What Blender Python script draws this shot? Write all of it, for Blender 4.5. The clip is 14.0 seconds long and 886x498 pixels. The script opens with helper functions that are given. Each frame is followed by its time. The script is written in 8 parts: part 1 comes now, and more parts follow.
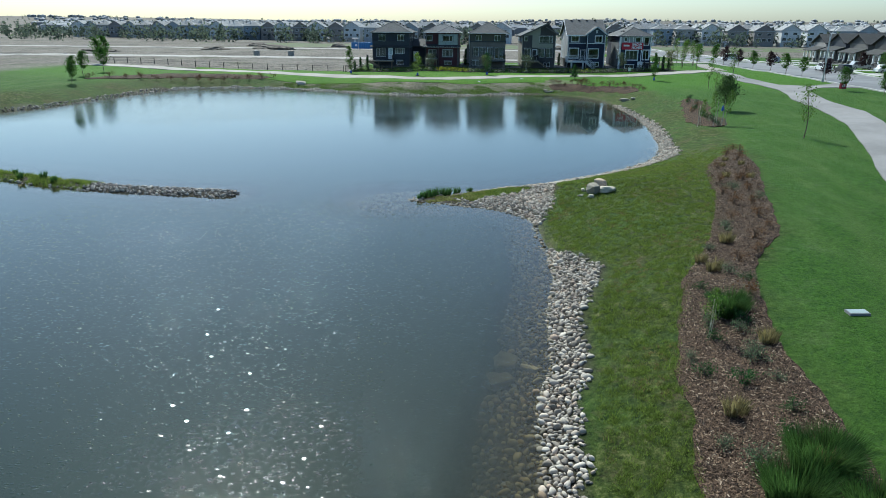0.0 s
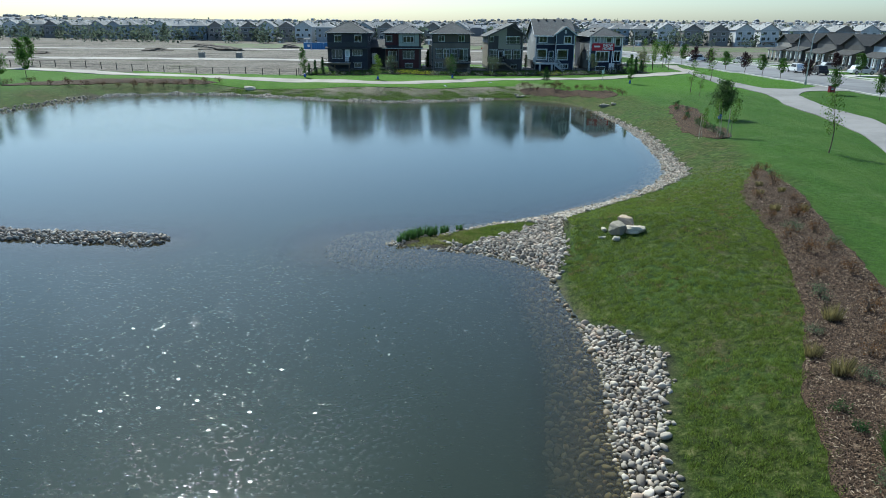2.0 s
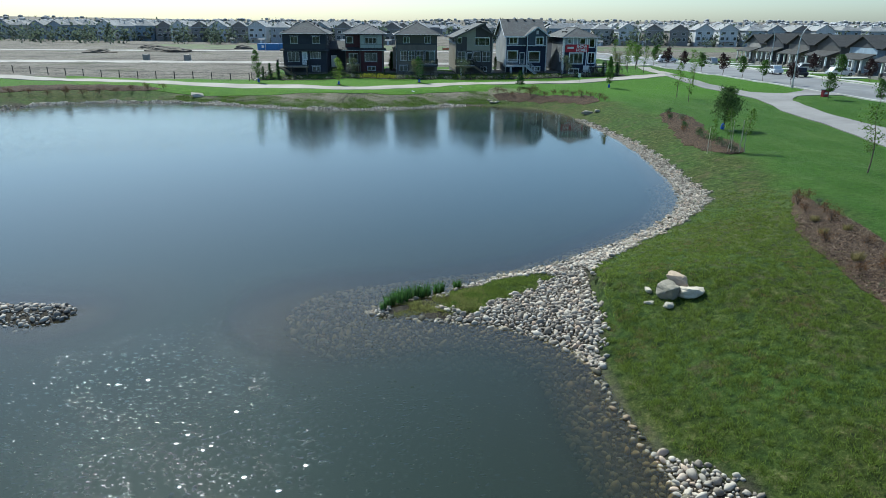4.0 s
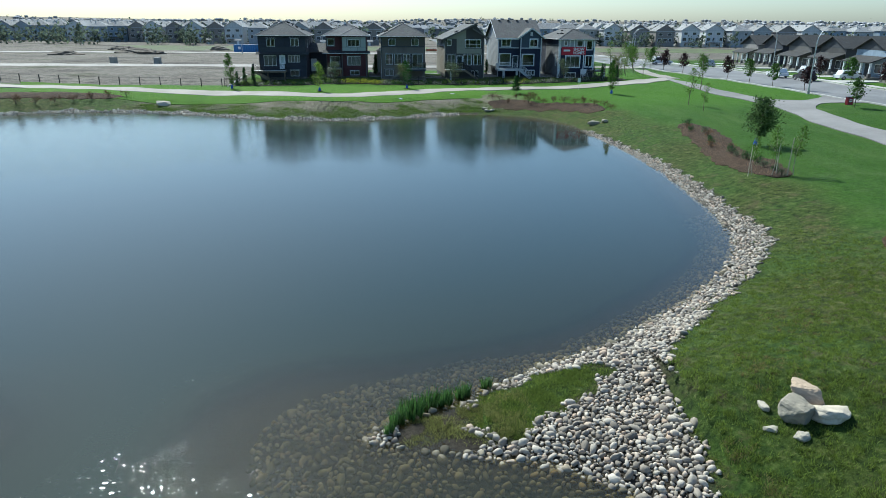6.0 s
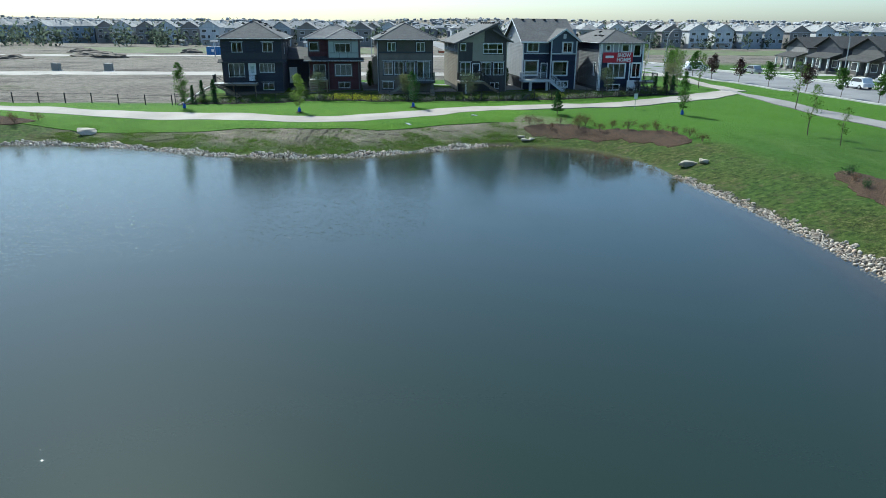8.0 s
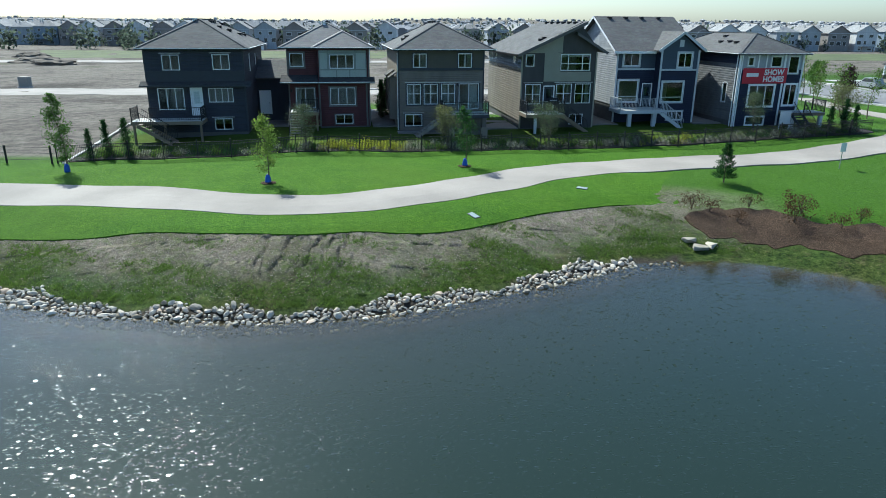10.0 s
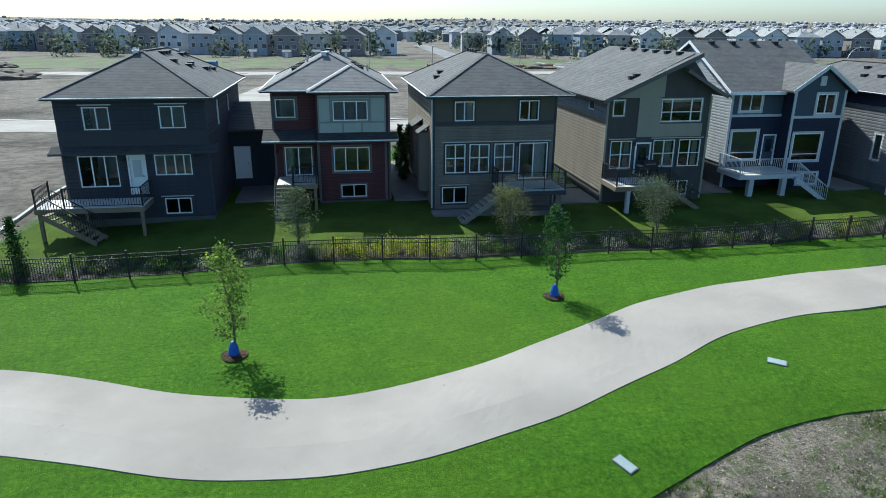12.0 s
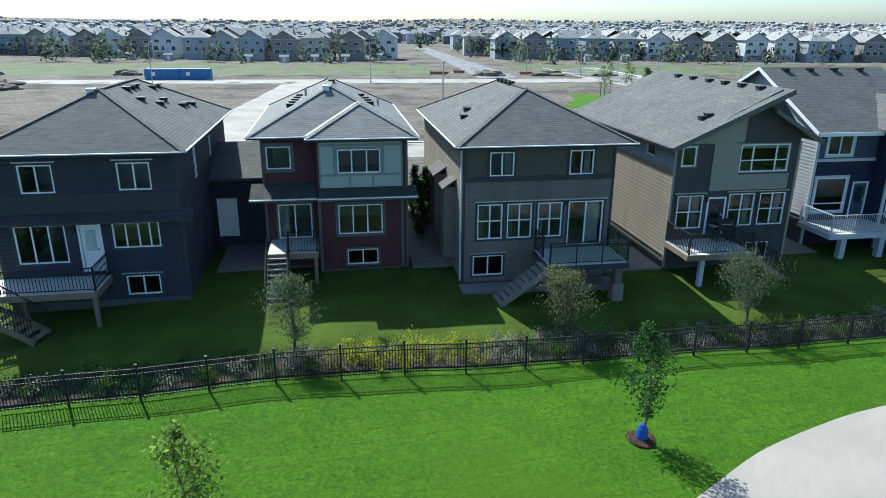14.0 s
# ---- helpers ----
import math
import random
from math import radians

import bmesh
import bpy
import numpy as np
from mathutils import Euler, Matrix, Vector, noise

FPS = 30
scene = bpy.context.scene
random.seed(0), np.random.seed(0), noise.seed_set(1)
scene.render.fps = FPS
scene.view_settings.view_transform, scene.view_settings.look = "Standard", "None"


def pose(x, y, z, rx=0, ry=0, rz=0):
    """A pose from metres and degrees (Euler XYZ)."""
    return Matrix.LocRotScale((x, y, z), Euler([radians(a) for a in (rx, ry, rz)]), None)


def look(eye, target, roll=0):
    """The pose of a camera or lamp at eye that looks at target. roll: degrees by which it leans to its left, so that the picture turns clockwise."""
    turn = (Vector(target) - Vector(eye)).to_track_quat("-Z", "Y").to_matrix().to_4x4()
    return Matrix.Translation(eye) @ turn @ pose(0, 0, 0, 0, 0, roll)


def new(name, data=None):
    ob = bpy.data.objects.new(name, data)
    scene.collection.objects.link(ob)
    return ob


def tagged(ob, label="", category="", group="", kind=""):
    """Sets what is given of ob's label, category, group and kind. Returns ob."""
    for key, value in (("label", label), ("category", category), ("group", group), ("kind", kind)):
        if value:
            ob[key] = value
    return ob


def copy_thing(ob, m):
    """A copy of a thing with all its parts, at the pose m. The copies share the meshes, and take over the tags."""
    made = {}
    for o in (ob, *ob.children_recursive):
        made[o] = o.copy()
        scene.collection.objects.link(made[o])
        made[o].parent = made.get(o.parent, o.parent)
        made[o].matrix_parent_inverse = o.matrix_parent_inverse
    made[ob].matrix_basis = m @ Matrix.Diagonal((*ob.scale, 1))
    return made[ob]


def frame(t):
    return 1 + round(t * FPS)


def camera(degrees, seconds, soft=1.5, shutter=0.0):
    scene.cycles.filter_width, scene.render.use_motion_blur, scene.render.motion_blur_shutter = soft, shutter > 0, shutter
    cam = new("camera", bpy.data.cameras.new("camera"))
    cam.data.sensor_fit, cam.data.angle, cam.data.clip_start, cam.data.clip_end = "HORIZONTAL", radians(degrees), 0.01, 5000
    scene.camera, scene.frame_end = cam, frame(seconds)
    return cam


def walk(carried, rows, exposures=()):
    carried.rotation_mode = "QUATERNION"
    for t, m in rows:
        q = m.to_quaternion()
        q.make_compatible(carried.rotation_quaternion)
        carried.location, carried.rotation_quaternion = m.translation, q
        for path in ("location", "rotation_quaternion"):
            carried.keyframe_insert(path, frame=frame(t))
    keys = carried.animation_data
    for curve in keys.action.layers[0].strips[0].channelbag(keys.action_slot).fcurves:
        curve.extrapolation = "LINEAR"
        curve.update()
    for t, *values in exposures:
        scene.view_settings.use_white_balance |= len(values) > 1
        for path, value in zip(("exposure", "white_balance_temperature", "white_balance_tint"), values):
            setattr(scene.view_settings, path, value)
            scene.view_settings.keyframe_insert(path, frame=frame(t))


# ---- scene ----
# camera and its flight
cam = camera(67.3, 14.0, soft=0.8)
PATH = [
    (0, 0.22, 0.61, 10.84, 8.00),
    (0.5, -0.55, 2.77, 10.84, 7.45),
    (1, -1.28, 4.98, 10.85, 6.52),
    (1.5, -1.95, 7.16, 10.85, 5.22),
    (2, -2.56, 9.32, 10.85, 4.10),
    (2.5, -3.13, 11.44, 10.85, 2.97),
    (3, -3.65, 13.53, 10.86, 2.02),
    (3.5, -4.13, 15.59, 10.87, 1.25),
    (4, -4.58, 17.64, 10.92, 0.55),
    (4.5, -5.01, 19.70, 10.98, 0.00),
    (5, -5.40, 21.76, 11.03, -0.47),
    (5.5, -5.70, 23.82, 11.08, -0.87),
    (6, -6.00, 25.88, 11.11, -1.08),
    (6.5, -6.30, 27.94, 11.10, -1.25),
    (6.7, -6.43, 28.82, 11.10, -1.32),
    (6.8, -6.53, 29.51, 11.10, -1.38),
    (6.9, -6.79, 31.21, 11.10, -1.50),
    (7, -7.05, 32.91, 11.10, -1.62),
    (7.5, -8.20, 41.31, 11.10, -2.00),
    (8, -9.25, 49.70, 11.09, -2.33),
    (8.5, -10.31, 58.10, 11.09, -2.58),
    (9, -11.32, 66.50, 11.08, -2.78),
    (9.5, -12.38, 74.90, 11.08, -2.95),
    (10, -13.49, 83.29, 11.11, -3.15),
    (10.5, -14.64, 91.69, 11.55, -3.38),
    (10.7, -15.10, 95.05, 11.90, -3.47),
    (10.8, -15.33, 96.73, 12.13, -3.52),
    (10.9, -15.40, 97.27, 12.21, -3.54),
    (11, -15.46, 97.69, 12.27, -3.56),
    (11.5, -15.73, 99.78, 12.59, -3.66),
    (12, -16.00, 101.87, 12.91, -3.72),
    (12.5, -16.27, 103.95, 13.24, -3.77),
    (13, -16.53, 106.04, 13.57, -3.81),
    (13.5, -16.77, 108.13, 13.90, -3.84),
    (14, -17.01, 110.22, 14.23, -3.87),
]
PITCH, ROLL = -18.65, 0.38
walk(cam, [(t, pose(x, y, z, 0, 0, yaw) @ pose(0, 0, 0, 90 + PITCH, 0, 0) @ pose(0, 0, 0, 0, 0, ROLL)) for t, x, y, z, yaw in PATH],
     exposures=[(0, 0.4, 5850, -2), (5.5, 0.45, 5850, -2), (9.5, 0.68, 5850, -1), (11, 0.64, 5850, 0), (13, 0.68, 5850, 0), (14, 0.84, 5850, 0)])

# sun, sky
SUN_EL, SUN_AZ = 45.6, 30.0  # degrees; azimuth to the left of north (+y)
world = bpy.data.worlds.new("sky")
scene.world = world
world.use_nodes = True
wn = world.node_tree.nodes
sky = wn.new("ShaderNodeTexSky")
sky.sky_type = "NISHITA"
sky.sun_disc = False
sky.sun_elevation, sky.sun_rotation = radians(SUN_EL), radians(-SUN_AZ)
sky.altitude = 600
sky.air_density, sky.dust_density, sky.ozone_density = 1.0, 2.1, 3.0
haze = wn.new("ShaderNodeMix")
haze.data_type, haze.blend_type = "RGBA", "MULTIPLY"
haze.inputs[0].default_value, haze.inputs[7].default_value = 1.0, (0.94, 1.0, 1.035, 1)
world.node_tree.links.new(sky.outputs[0], haze.inputs[6])
world.node_tree.links.new(haze.outputs[2], wn["Background"].inputs[0])
wn["Background"].inputs[1].default_value = 0.115
sun_data = bpy.data.lights.new("sun", "SUN")
sun_data.energy, sun_data.angle, sun_data.color = 4.9, radians(0.53), (1.0, 0.95, 0.86)
sun_lamp = new("sun", sun_data)
sun_from = Vector((-math.sin(radians(SUN_AZ)) * math.cos(radians(SUN_EL)), math.cos(radians(SUN_AZ)) * math.cos(radians(SUN_EL)), math.sin(radians(SUN_EL))))
sun_lamp.matrix_world = look(sun_from * 300, (0, 0, 0))

# ---- tools ----
rng = random.Random(7)
nrg = np.random.default_rng(7)


class Mesher:
    """Collects faces for one mesh."""

    def __init__(self):
        self.v, self.f = [], []

    def quad(self, *pts):
        n = len(self.v)
        self.v.extend(pts)
        self.f.append(tuple(range(n, n + len(pts))))
        return self

    def box(self, x0, x1, y0, y1, z0, z1):
        n = len(self.v)
        self.v.extend([(x0, y0, z0), (x1, y0, z0), (x1, y1, z0), (x0, y1, z0), (x0, y0, z1), (x1, y0, z1), (x1, y1, z1), (x0, y1, z1)])
        self.f.extend([tuple(n + i for i in q) for q in ((0, 3, 2, 1), (4, 5, 6, 7), (0, 1, 5, 4), (1, 2, 6, 5), (2, 3, 7, 6), (3, 0, 4, 7))])
        return self

    def solid(self, pts, down):
        """A slab: the polygon pts and the same polygon moved by the vector down, with sides."""
        a = [Vector(p) for p in pts]
        b = [p + Vector(down) for p in a]
        self.quad(*[tuple(p) for p in a]).quad(*[tuple(p) for p in reversed(b)])
        for i in range(len(a)):
            j = (i + 1) % len(a)
            self.quad(tuple(a[i]), tuple(b[i]), tuple(b[j]), tuple(a[j]))
        return self

    def beam(self, p, q, w, h=None):
        """A bar from p to q of section w by h."""
        p, q, h = Vector(p), Vector(q), h or w
        d = (q - p).normalized()
        side = d.cross(Vector((0, 0, 1)))
        side = Vector((1, 0, 0)) if side.length < 1e-4 else side.normalized()
        up = side.cross(d)
        c = [(-w / 2, -h / 2), (w / 2, -h / 2), (w / 2, h / 2), (-w / 2, h / 2)]
        n = len(self.v)
        self.v.extend([tuple(e + side * a + up * b) for e in (p, q) for a, b in c])
        self.f.extend([tuple(n + i for i in k) for k in ((0, 1, 2, 3), (7, 6, 5, 4), (0, 4, 5, 1), (1, 5, 6, 2), (2, 6, 7, 3), (3, 7, 4, 0))])
        return self

    def tube(self, pts, radii, sides=7):
        """A tapered tube along pts."""
        n = len(self.v)
        for i, p in enumerate(pts):
            d = (Vector(pts[min(i + 1, len(pts) - 1)]) - Vector(pts[max(i - 1, 0)])).normalized()
            a = d.orthogonal().normalized()
            b = d.cross(a)
            for k in range(sides):
                w = 2 * math.pi * k / sides
                self.v.append(tuple(Vector(p) + (a * math.cos(w) + b * math.sin(w)) * radii[i]))
        for i in range(len(pts) - 1):
            for k in range(sides):
                j = (k + 1) % sides
                self.f.append((n + i * sides + k, n + i * sides + j, n + (i + 1) * sides + j, n + (i + 1) * sides + k))
        m = n + (len(pts) - 1) * sides
        self.f.append(tuple(m + k for k in range(sides)))
        return self

    def mesh(self, name, material, smooth=False):
        me = bpy.data.meshes.new(name)
        me.from_pydata(self.v, [], self.f)
        me.materials.append(material)
        if smooth:
            me.polygons.foreach_set("use_smooth", [True] * len(me.polygons))
        me.update()
        return me


def part(name, m, material, parent, label="", smooth=False, kind=""):
    """One mesh object under a thing or under a part."""
    ob = new(name, m.mesh(name, material, smooth) if isinstance(m, Mesher) else m)
    ob.parent = parent
    return tagged(ob, label, kind=kind)


def thing(name, label, category, m=None, group="", kind=""):
    ob = new(name)
    ob.empty_display_size = 0.3
    if m is not None:
        ob.matrix_basis = m
    return tagged(ob, label, category, group, kind)


def whole(name, m, material, label, category, place=None, group="", kind="", smooth=False):
    """A thing that is one mesh."""
    ob = new(name, m.mesh(name, material, smooth) if isinstance(m, Mesher) else m)
    if place is not None:
        ob.matrix_basis = place
    return tagged(ob, label, category, group, kind)


def curve(pts, step=0.6):
    """A smooth line through pts, at even steps."""
    p = np.array(pts, float)
    q = np.vstack([2 * p[0] - p[1], p, 2 * p[-1] - p[-2]])
    out = []
    for i in range(1, len(q) - 2):
        n = max(2, int(np.linalg.norm(q[i + 1] - q[i]) / step))
        t = np.linspace(0, 1, n, endpoint=False)[:, None]
        a, b, c, d = q[i - 1], q[i], q[i + 1], q[i + 2]
        out.append(0.5 * (2 * b + (c - a) * t + (2 * a - 5 * b + 4 * c - d) * t ** 2 + (3 * b - a - 3 * c + d) * t ** 3))
    out.append(p[-1:])
    return np.vstack(out)


def resample(line, n):
    s = np.concatenate([[0], np.cumsum(np.linalg.norm(np.diff(line, axis=0), axis=1))])
    u = np.linspace(0, s[-1], n)
    return np.stack([np.interp(u, s, line[:, 0]), np.interp(u, s, line[:, 1])], 1)


# ---- materials ----
class Nodes:
    def __init__(self, name):
        self.mat = bpy.data.materials.new(name)
        self.mat.use_nodes = True
        self.t = self.mat.node_tree
        self.bsdf = self.t.nodes["Principled BSDF"]
        self.pos = self.t.nodes.new("ShaderNodeNewGeometry").outputs["Position"]

    def node(self, kind, **sockets):
        n = self.t.nodes.new(kind)
        for k, v in sockets.items():
            self.put(n.inputs[k.replace("_", " ")], v)
        return n

    def put(self, socket, v):
        if isinstance(v, bpy.types.NodeSocket):
            self.t.links.new(v, socket)
        else:
            socket.default_value = v

    def noise(self, scale, detail=4.0, rough=0.6, vec=None, stretch=None):
        n = self.node("ShaderNodeTexNoise", Scale=scale, Detail=detail, Roughness=rough)
        v = self.pos if vec is None else vec
        if stretch:
            m = self.node("ShaderNodeMapping", Scale=stretch)
            self.t.links.new(v, m.inputs["Vector"])
            v = m.outputs[0]
        self.t.links.new(v, n.inputs["Vector"])
        return n.outputs["Fac"]

    def ramp(self, fac, *stops):
        n = self.t.nodes.new("ShaderNodeValToRGB")
        e = n.color_ramp.elements
        while len(e) < len(stops):
            e.new(0.5)
        for el, (p, c) in zip(e, stops):
            el.position, el.color = p, (*c, 1) if len(c) == 3 else c
        self.t.links.new(fac, n.inputs["Fac"])
        return n.outputs["Color"]

    def mix(self, fac, a, b, blend="MIX"):
        n = self.t.nodes.new("ShaderNodeMix")
        n.data_type, n.blend_type = "RGBA", blend
        self.put(n.inputs[0], fac)
        self.put(n.inputs[6], (*a, 1) if isinstance(a, tuple) and len(a) == 3 else a)
        self.put(n.inputs[7], (*b, 1) if isinstance(b, tuple) and len(b) == 3 else b)
        return n.outputs[2]

    def math(self, op, a, b=0.0, c=0.0):
        n = self.t.nodes.new("ShaderNodeMath")
        n.operation = op
        for s, v in zip(n.inputs, (a, b, c)):
            self.put(s, v)
        return n.outputs[0]

    def attr(self, name):
        n = self.t.nodes.new("ShaderNodeAttribute")
        n.attribute_name = name
        return n.outputs["Fac"]

    def axis(self, i):
        n = self.t.nodes.new("ShaderNodeSeparateXYZ")
        self.t.links.new(self.pos, n.inputs[0])
        return n.outputs[i]

    def bump(self, height, strength=0.3, distance=0.02):
        n = self.node("ShaderNodeBump", Height=height, Strength=strength, Distance=distance)
        self.t.links.new(n.outputs[0], self.bsdf.inputs["Normal"])
        return n

    def out(self, colour, rough, metal=0.0, spec=0.4):
        self.put(self.bsdf.inputs["Base Color"], colour if not isinstance(colour, tuple) or len(colour) == 4 else (*colour, 1))
        self.put(self.bsdf.inputs["Roughness"], rough)
        self.bsdf.inputs["Metallic"].default_value = metal
        self.bsdf.inputs["Specular IOR Level"].default_value = spec
        return self.mat


def shade(c, k):
    return tuple(min(1.0, x * k) for x in c)


def surface(name, colour, vary=0.25, scale=1.5, fine=30.0, rough=0.8, bump=0.2, metal=0.0, spread=0.0, spec=0.4, depth=0.02):
    """A plain material with large stains and a fine grain; spread: how far objects differ from each other."""
    n = Nodes(name)
    big = n.noise(scale, 5)
    small = n.noise(fine, 3)
    col = n.ramp(big, (0.25, shade(colour, 1 - vary)), (0.75, shade(colour, 1 + vary)))
    col = n.mix(0.6, col, n.ramp(small, (0.3, (0.78, 0.78, 0.78)), (0.7, (1.1, 1.1, 1.1))), "MULTIPLY")
    if spread:
        info = n.t.nodes.new("ShaderNodeObjectInfo")
        col = n.mix(1.0, col, n.ramp(info.outputs["Random"], (0.0, (1 - spread,) * 3), (1.0, (1 + spread,) * 3)), "MULTIPLY")
    n.bump(small, bump, depth)
    return n.out(col, n.math("MULTIPLY_ADD", big, 0.2, rough - 0.1), metal, spec)


def siding(name, colour, lap=0.18, rough=0.75):
    """Lap siding paint: the laps are built, this adds streaks and a weathered lower edge along each lap."""
    n = Nodes(name)
    streak = n.noise(1.2, 5, stretch=(1.0, 1.0, 0.25))
    grain = n.noise(14, 4, stretch=(0.3, 0.3, 4.0))
    col = n.ramp(streak, (0.3, shade(colour, 0.85)), (0.7, shade(colour, 1.15)))
    col = n.mix(0.35, col, n.ramp(grain, (0.3, (0.75,) * 3), (0.7, (1.15,) * 3)), "MULTIPLY")
    n.bump(grain, 0.15, 0.01)
    return n.out(col, rough, 0.0, 0.35)


def shingles(name, colour):
    n = Nodes(name)
    row = n.math("FRACT", n.math("MULTIPLY", n.axis(2), 14.0))
    tab = n.t.nodes.new("ShaderNodeTexVoronoi")
    m = n.node("ShaderNodeMapping", Scale=(3.0, 3.0, 14.0))
    n.t.links.new(n.pos, m.inputs["Vector"])
    n.t.links.new(m.outputs[0], tab.inputs["Vector"])
    tab.inputs["Scale"].default_value = 1.0
    blot = n.noise(0.7, 5)
    grit = n.noise(60, 2)
    col = n.ramp(blot, (0.3, shade(colour, 0.85)), (0.7, shade(colour, 1.15)))
    col = n.mix(0.22, col, tab.outputs["Color"], "SOFT_LIGHT")
    bw = n.t.nodes.new("ShaderNodeRGBToBW")
    n.t.links.new(col, bw.inputs[0])
    col = n.mix(0.75, col, bw.outputs[0])
    col = n.mix(0.8, col, n.ramp(row, (0.0, (0.25,) * 3), (0.28, (1.12,) * 3)), "MULTIPLY")
    n.bump(n.math("ADD", row, n.math("MULTIPLY", grit, 0.5)), 0.5, 0.015)
    return n.out(col, 0.9, 0.0, 0.3)


def leaf_material(name, colour, back=0.5):
    n = Nodes(name)
    isl = n.t.nodes.new("ShaderNodeNewGeometry").outputs["Random Per Island"]
    col = n.ramp(isl, (0.0, shade(colour, 0.35)), (0.6, colour), (1.0, (colour[0] * 1.4, colour[1] * 1.35, colour[2] * 1.1)))
    n.out(col, 0.65, 0.0, 0.12)
    tr = n.node("ShaderNodeBsdfTranslucent", Color=col)
    mx = n.node("ShaderNodeMixShader", Fac=0.5)
    n.t.links.new(n.bsdf.outputs[0], mx.inputs[1])
    n.t.links.new(tr.outputs[0], mx.inputs[2])
    n.t.links.new(mx.outputs[0], n.t.nodes["Material Output"].inputs["Surface"])
    return n.mat


def ground_material():
    n = Nodes("ground")
    soil, mown, field = n.attr("soil"), n.attr("mown"), n.attr("field")
    big, mid, small = n.noise(0.16, 5), n.noise(0.9, 6, 0.65), n.noise(9.0, 5, 0.7)
    tuft = n.noise(2.6, 6, 0.75)
    rough = n.ramp(n.math("ADD", n.math("MULTIPLY", tuft, 0.6), n.math("MULTIPLY", small, 0.4)), (0.38, (0.006, 0.012, 0.002)), (0.46, (0.030, 0.046, 0.007)), (0.54, (0.066, 0.084, 0.016)), (0.63, (0.175, 0.165, 0.070)))
    rough = n.mix(n.ramp(big, (0.40, (0, 0, 0)), (0.62, (0.75, 0.75, 0.75))), rough, n.ramp(tuft, (0.36, (0.012, 0.036, 0.005)), (0.64, (0.066, 0.128, 0.018))))
    bare = n.noise(0.75, 6, 0.75)
    rough = n.mix(n.ramp(bare, (0.53, (0, 0, 0)), (0.66, (0.7, 0.7, 0.7))), rough, n.ramp(small, (0.3, (0.050, 0.042, 0.020)), (0.7, (0.135, 0.108, 0.055))))
    lawn = n.ramp(n.math("ADD", n.math("MULTIPLY", small, 0.6), n.math("MULTIPLY", tuft, 0.4)), (0.36, (0.011, 0.041, 0.003)), (0.64, (0.060, 0.138, 0.011)))
    stripe = n.noise(0.5, 5, 0.65, stretch=(1.0, 0.2, 1.0))
    lawn = n.mix(n.ramp(stripe, (0.44, (0, 0, 0)), (0.68, (0.8, 0.8, 0.8))), lawn, n.ramp(small, (0.3, (0.040, 0.085, 0.012)), (0.7, (0.090, 0.145, 0.028))))
    worn = n.noise(0.23, 6, 0.72)
    lawn = n.mix(n.ramp(worn, (0.58, (0, 0, 0)), (0.72, (0.4, 0.4, 0.4))), lawn, (0.125, 0.165, 0.062))
    lawn = n.mix(n.attr("fresh"), lawn, n.ramp(small, (0.33, (0.026, 0.076, 0.004)), (0.67, (0.082, 0.186, 0.012))))
    col = n.mix(mown, rough, lawn)
    dirt = n.ramp(n.math("ADD", n.math("MULTIPLY", mid, 0.45), n.math("MULTIPLY", small, 0.55)), (0.36, (0.085, 0.070, 0.054)), (0.5, (0.215, 0.180, 0.143)), (0.64, (0.40, 0.345, 0.28)))
    crumb = n.noise(34.0, 5, 0.75)
    dirt = n.mix(0.8, dirt, n.ramp(crumb, (0.36, (0.5,) * 3), (0.62, (1.45,) * 3)), "MULTIPLY")
    weeds = n.ramp(tuft, (0.50, (0, 0, 0)), (0.62, (1, 1, 1)))
    dirt = n.mix(n.math("MULTIPLY", weeds, 0.8), dirt, n.ramp(small, (0.3, (0.055, 0.09, 0.022)), (0.7, (0.15, 0.19, 0.06))))
    col = n.mix(soil, col, dirt)
    clod = n.noise(1.1, 6, 0.75)
    dry = n.ramp(n.noise(0.05, 6, 0.7), (0.34, (0.062, 0.053, 0.045)), (0.45, (0.135, 0.118, 0.100)), (0.55, (0.175, 0.155, 0.132)), (0.64, (0.110, 0.104, 0.072)), (0.72, (0.062, 0.080, 0.038)))
    dry = n.mix(0.8, dry, n.ramp(clod, (0.36, (0.5,) * 3), (0.62, (1.3,) * 3)), "MULTIPLY")
    rut = n.math("FRACT", n.math("MULTIPLY_ADD", n.noise(0.02, 3, 0.5), 9.0, n.math("MULTIPLY", n.axis(1), 0.09)))
    dry = n.mix(0.55, dry, n.ramp(rut, (0.0, (1.0,) * 3), (0.08, (0.55,) * 3), (0.15, (1.15,) * 3), (0.24, (0.6,) * 3), (0.32, (1.05,) * 3)), "MULTIPLY")
    col = n.mix(field, col, dry)
    col = n.mix(n.attr("silt"), col, n.ramp(small, (0.3, (0.026, 0.022, 0.017)), (0.7, (0.085, 0.072, 0.055))))
    n.bump(n.math("ADD", n.math("ADD", small, n.math("MULTIPLY", crumb, 0.6)), n.math("MULTIPLY", tuft, 1.6)), 0.95, 0.10)
    return n.out(col, 0.92, 0.0, 0.15)


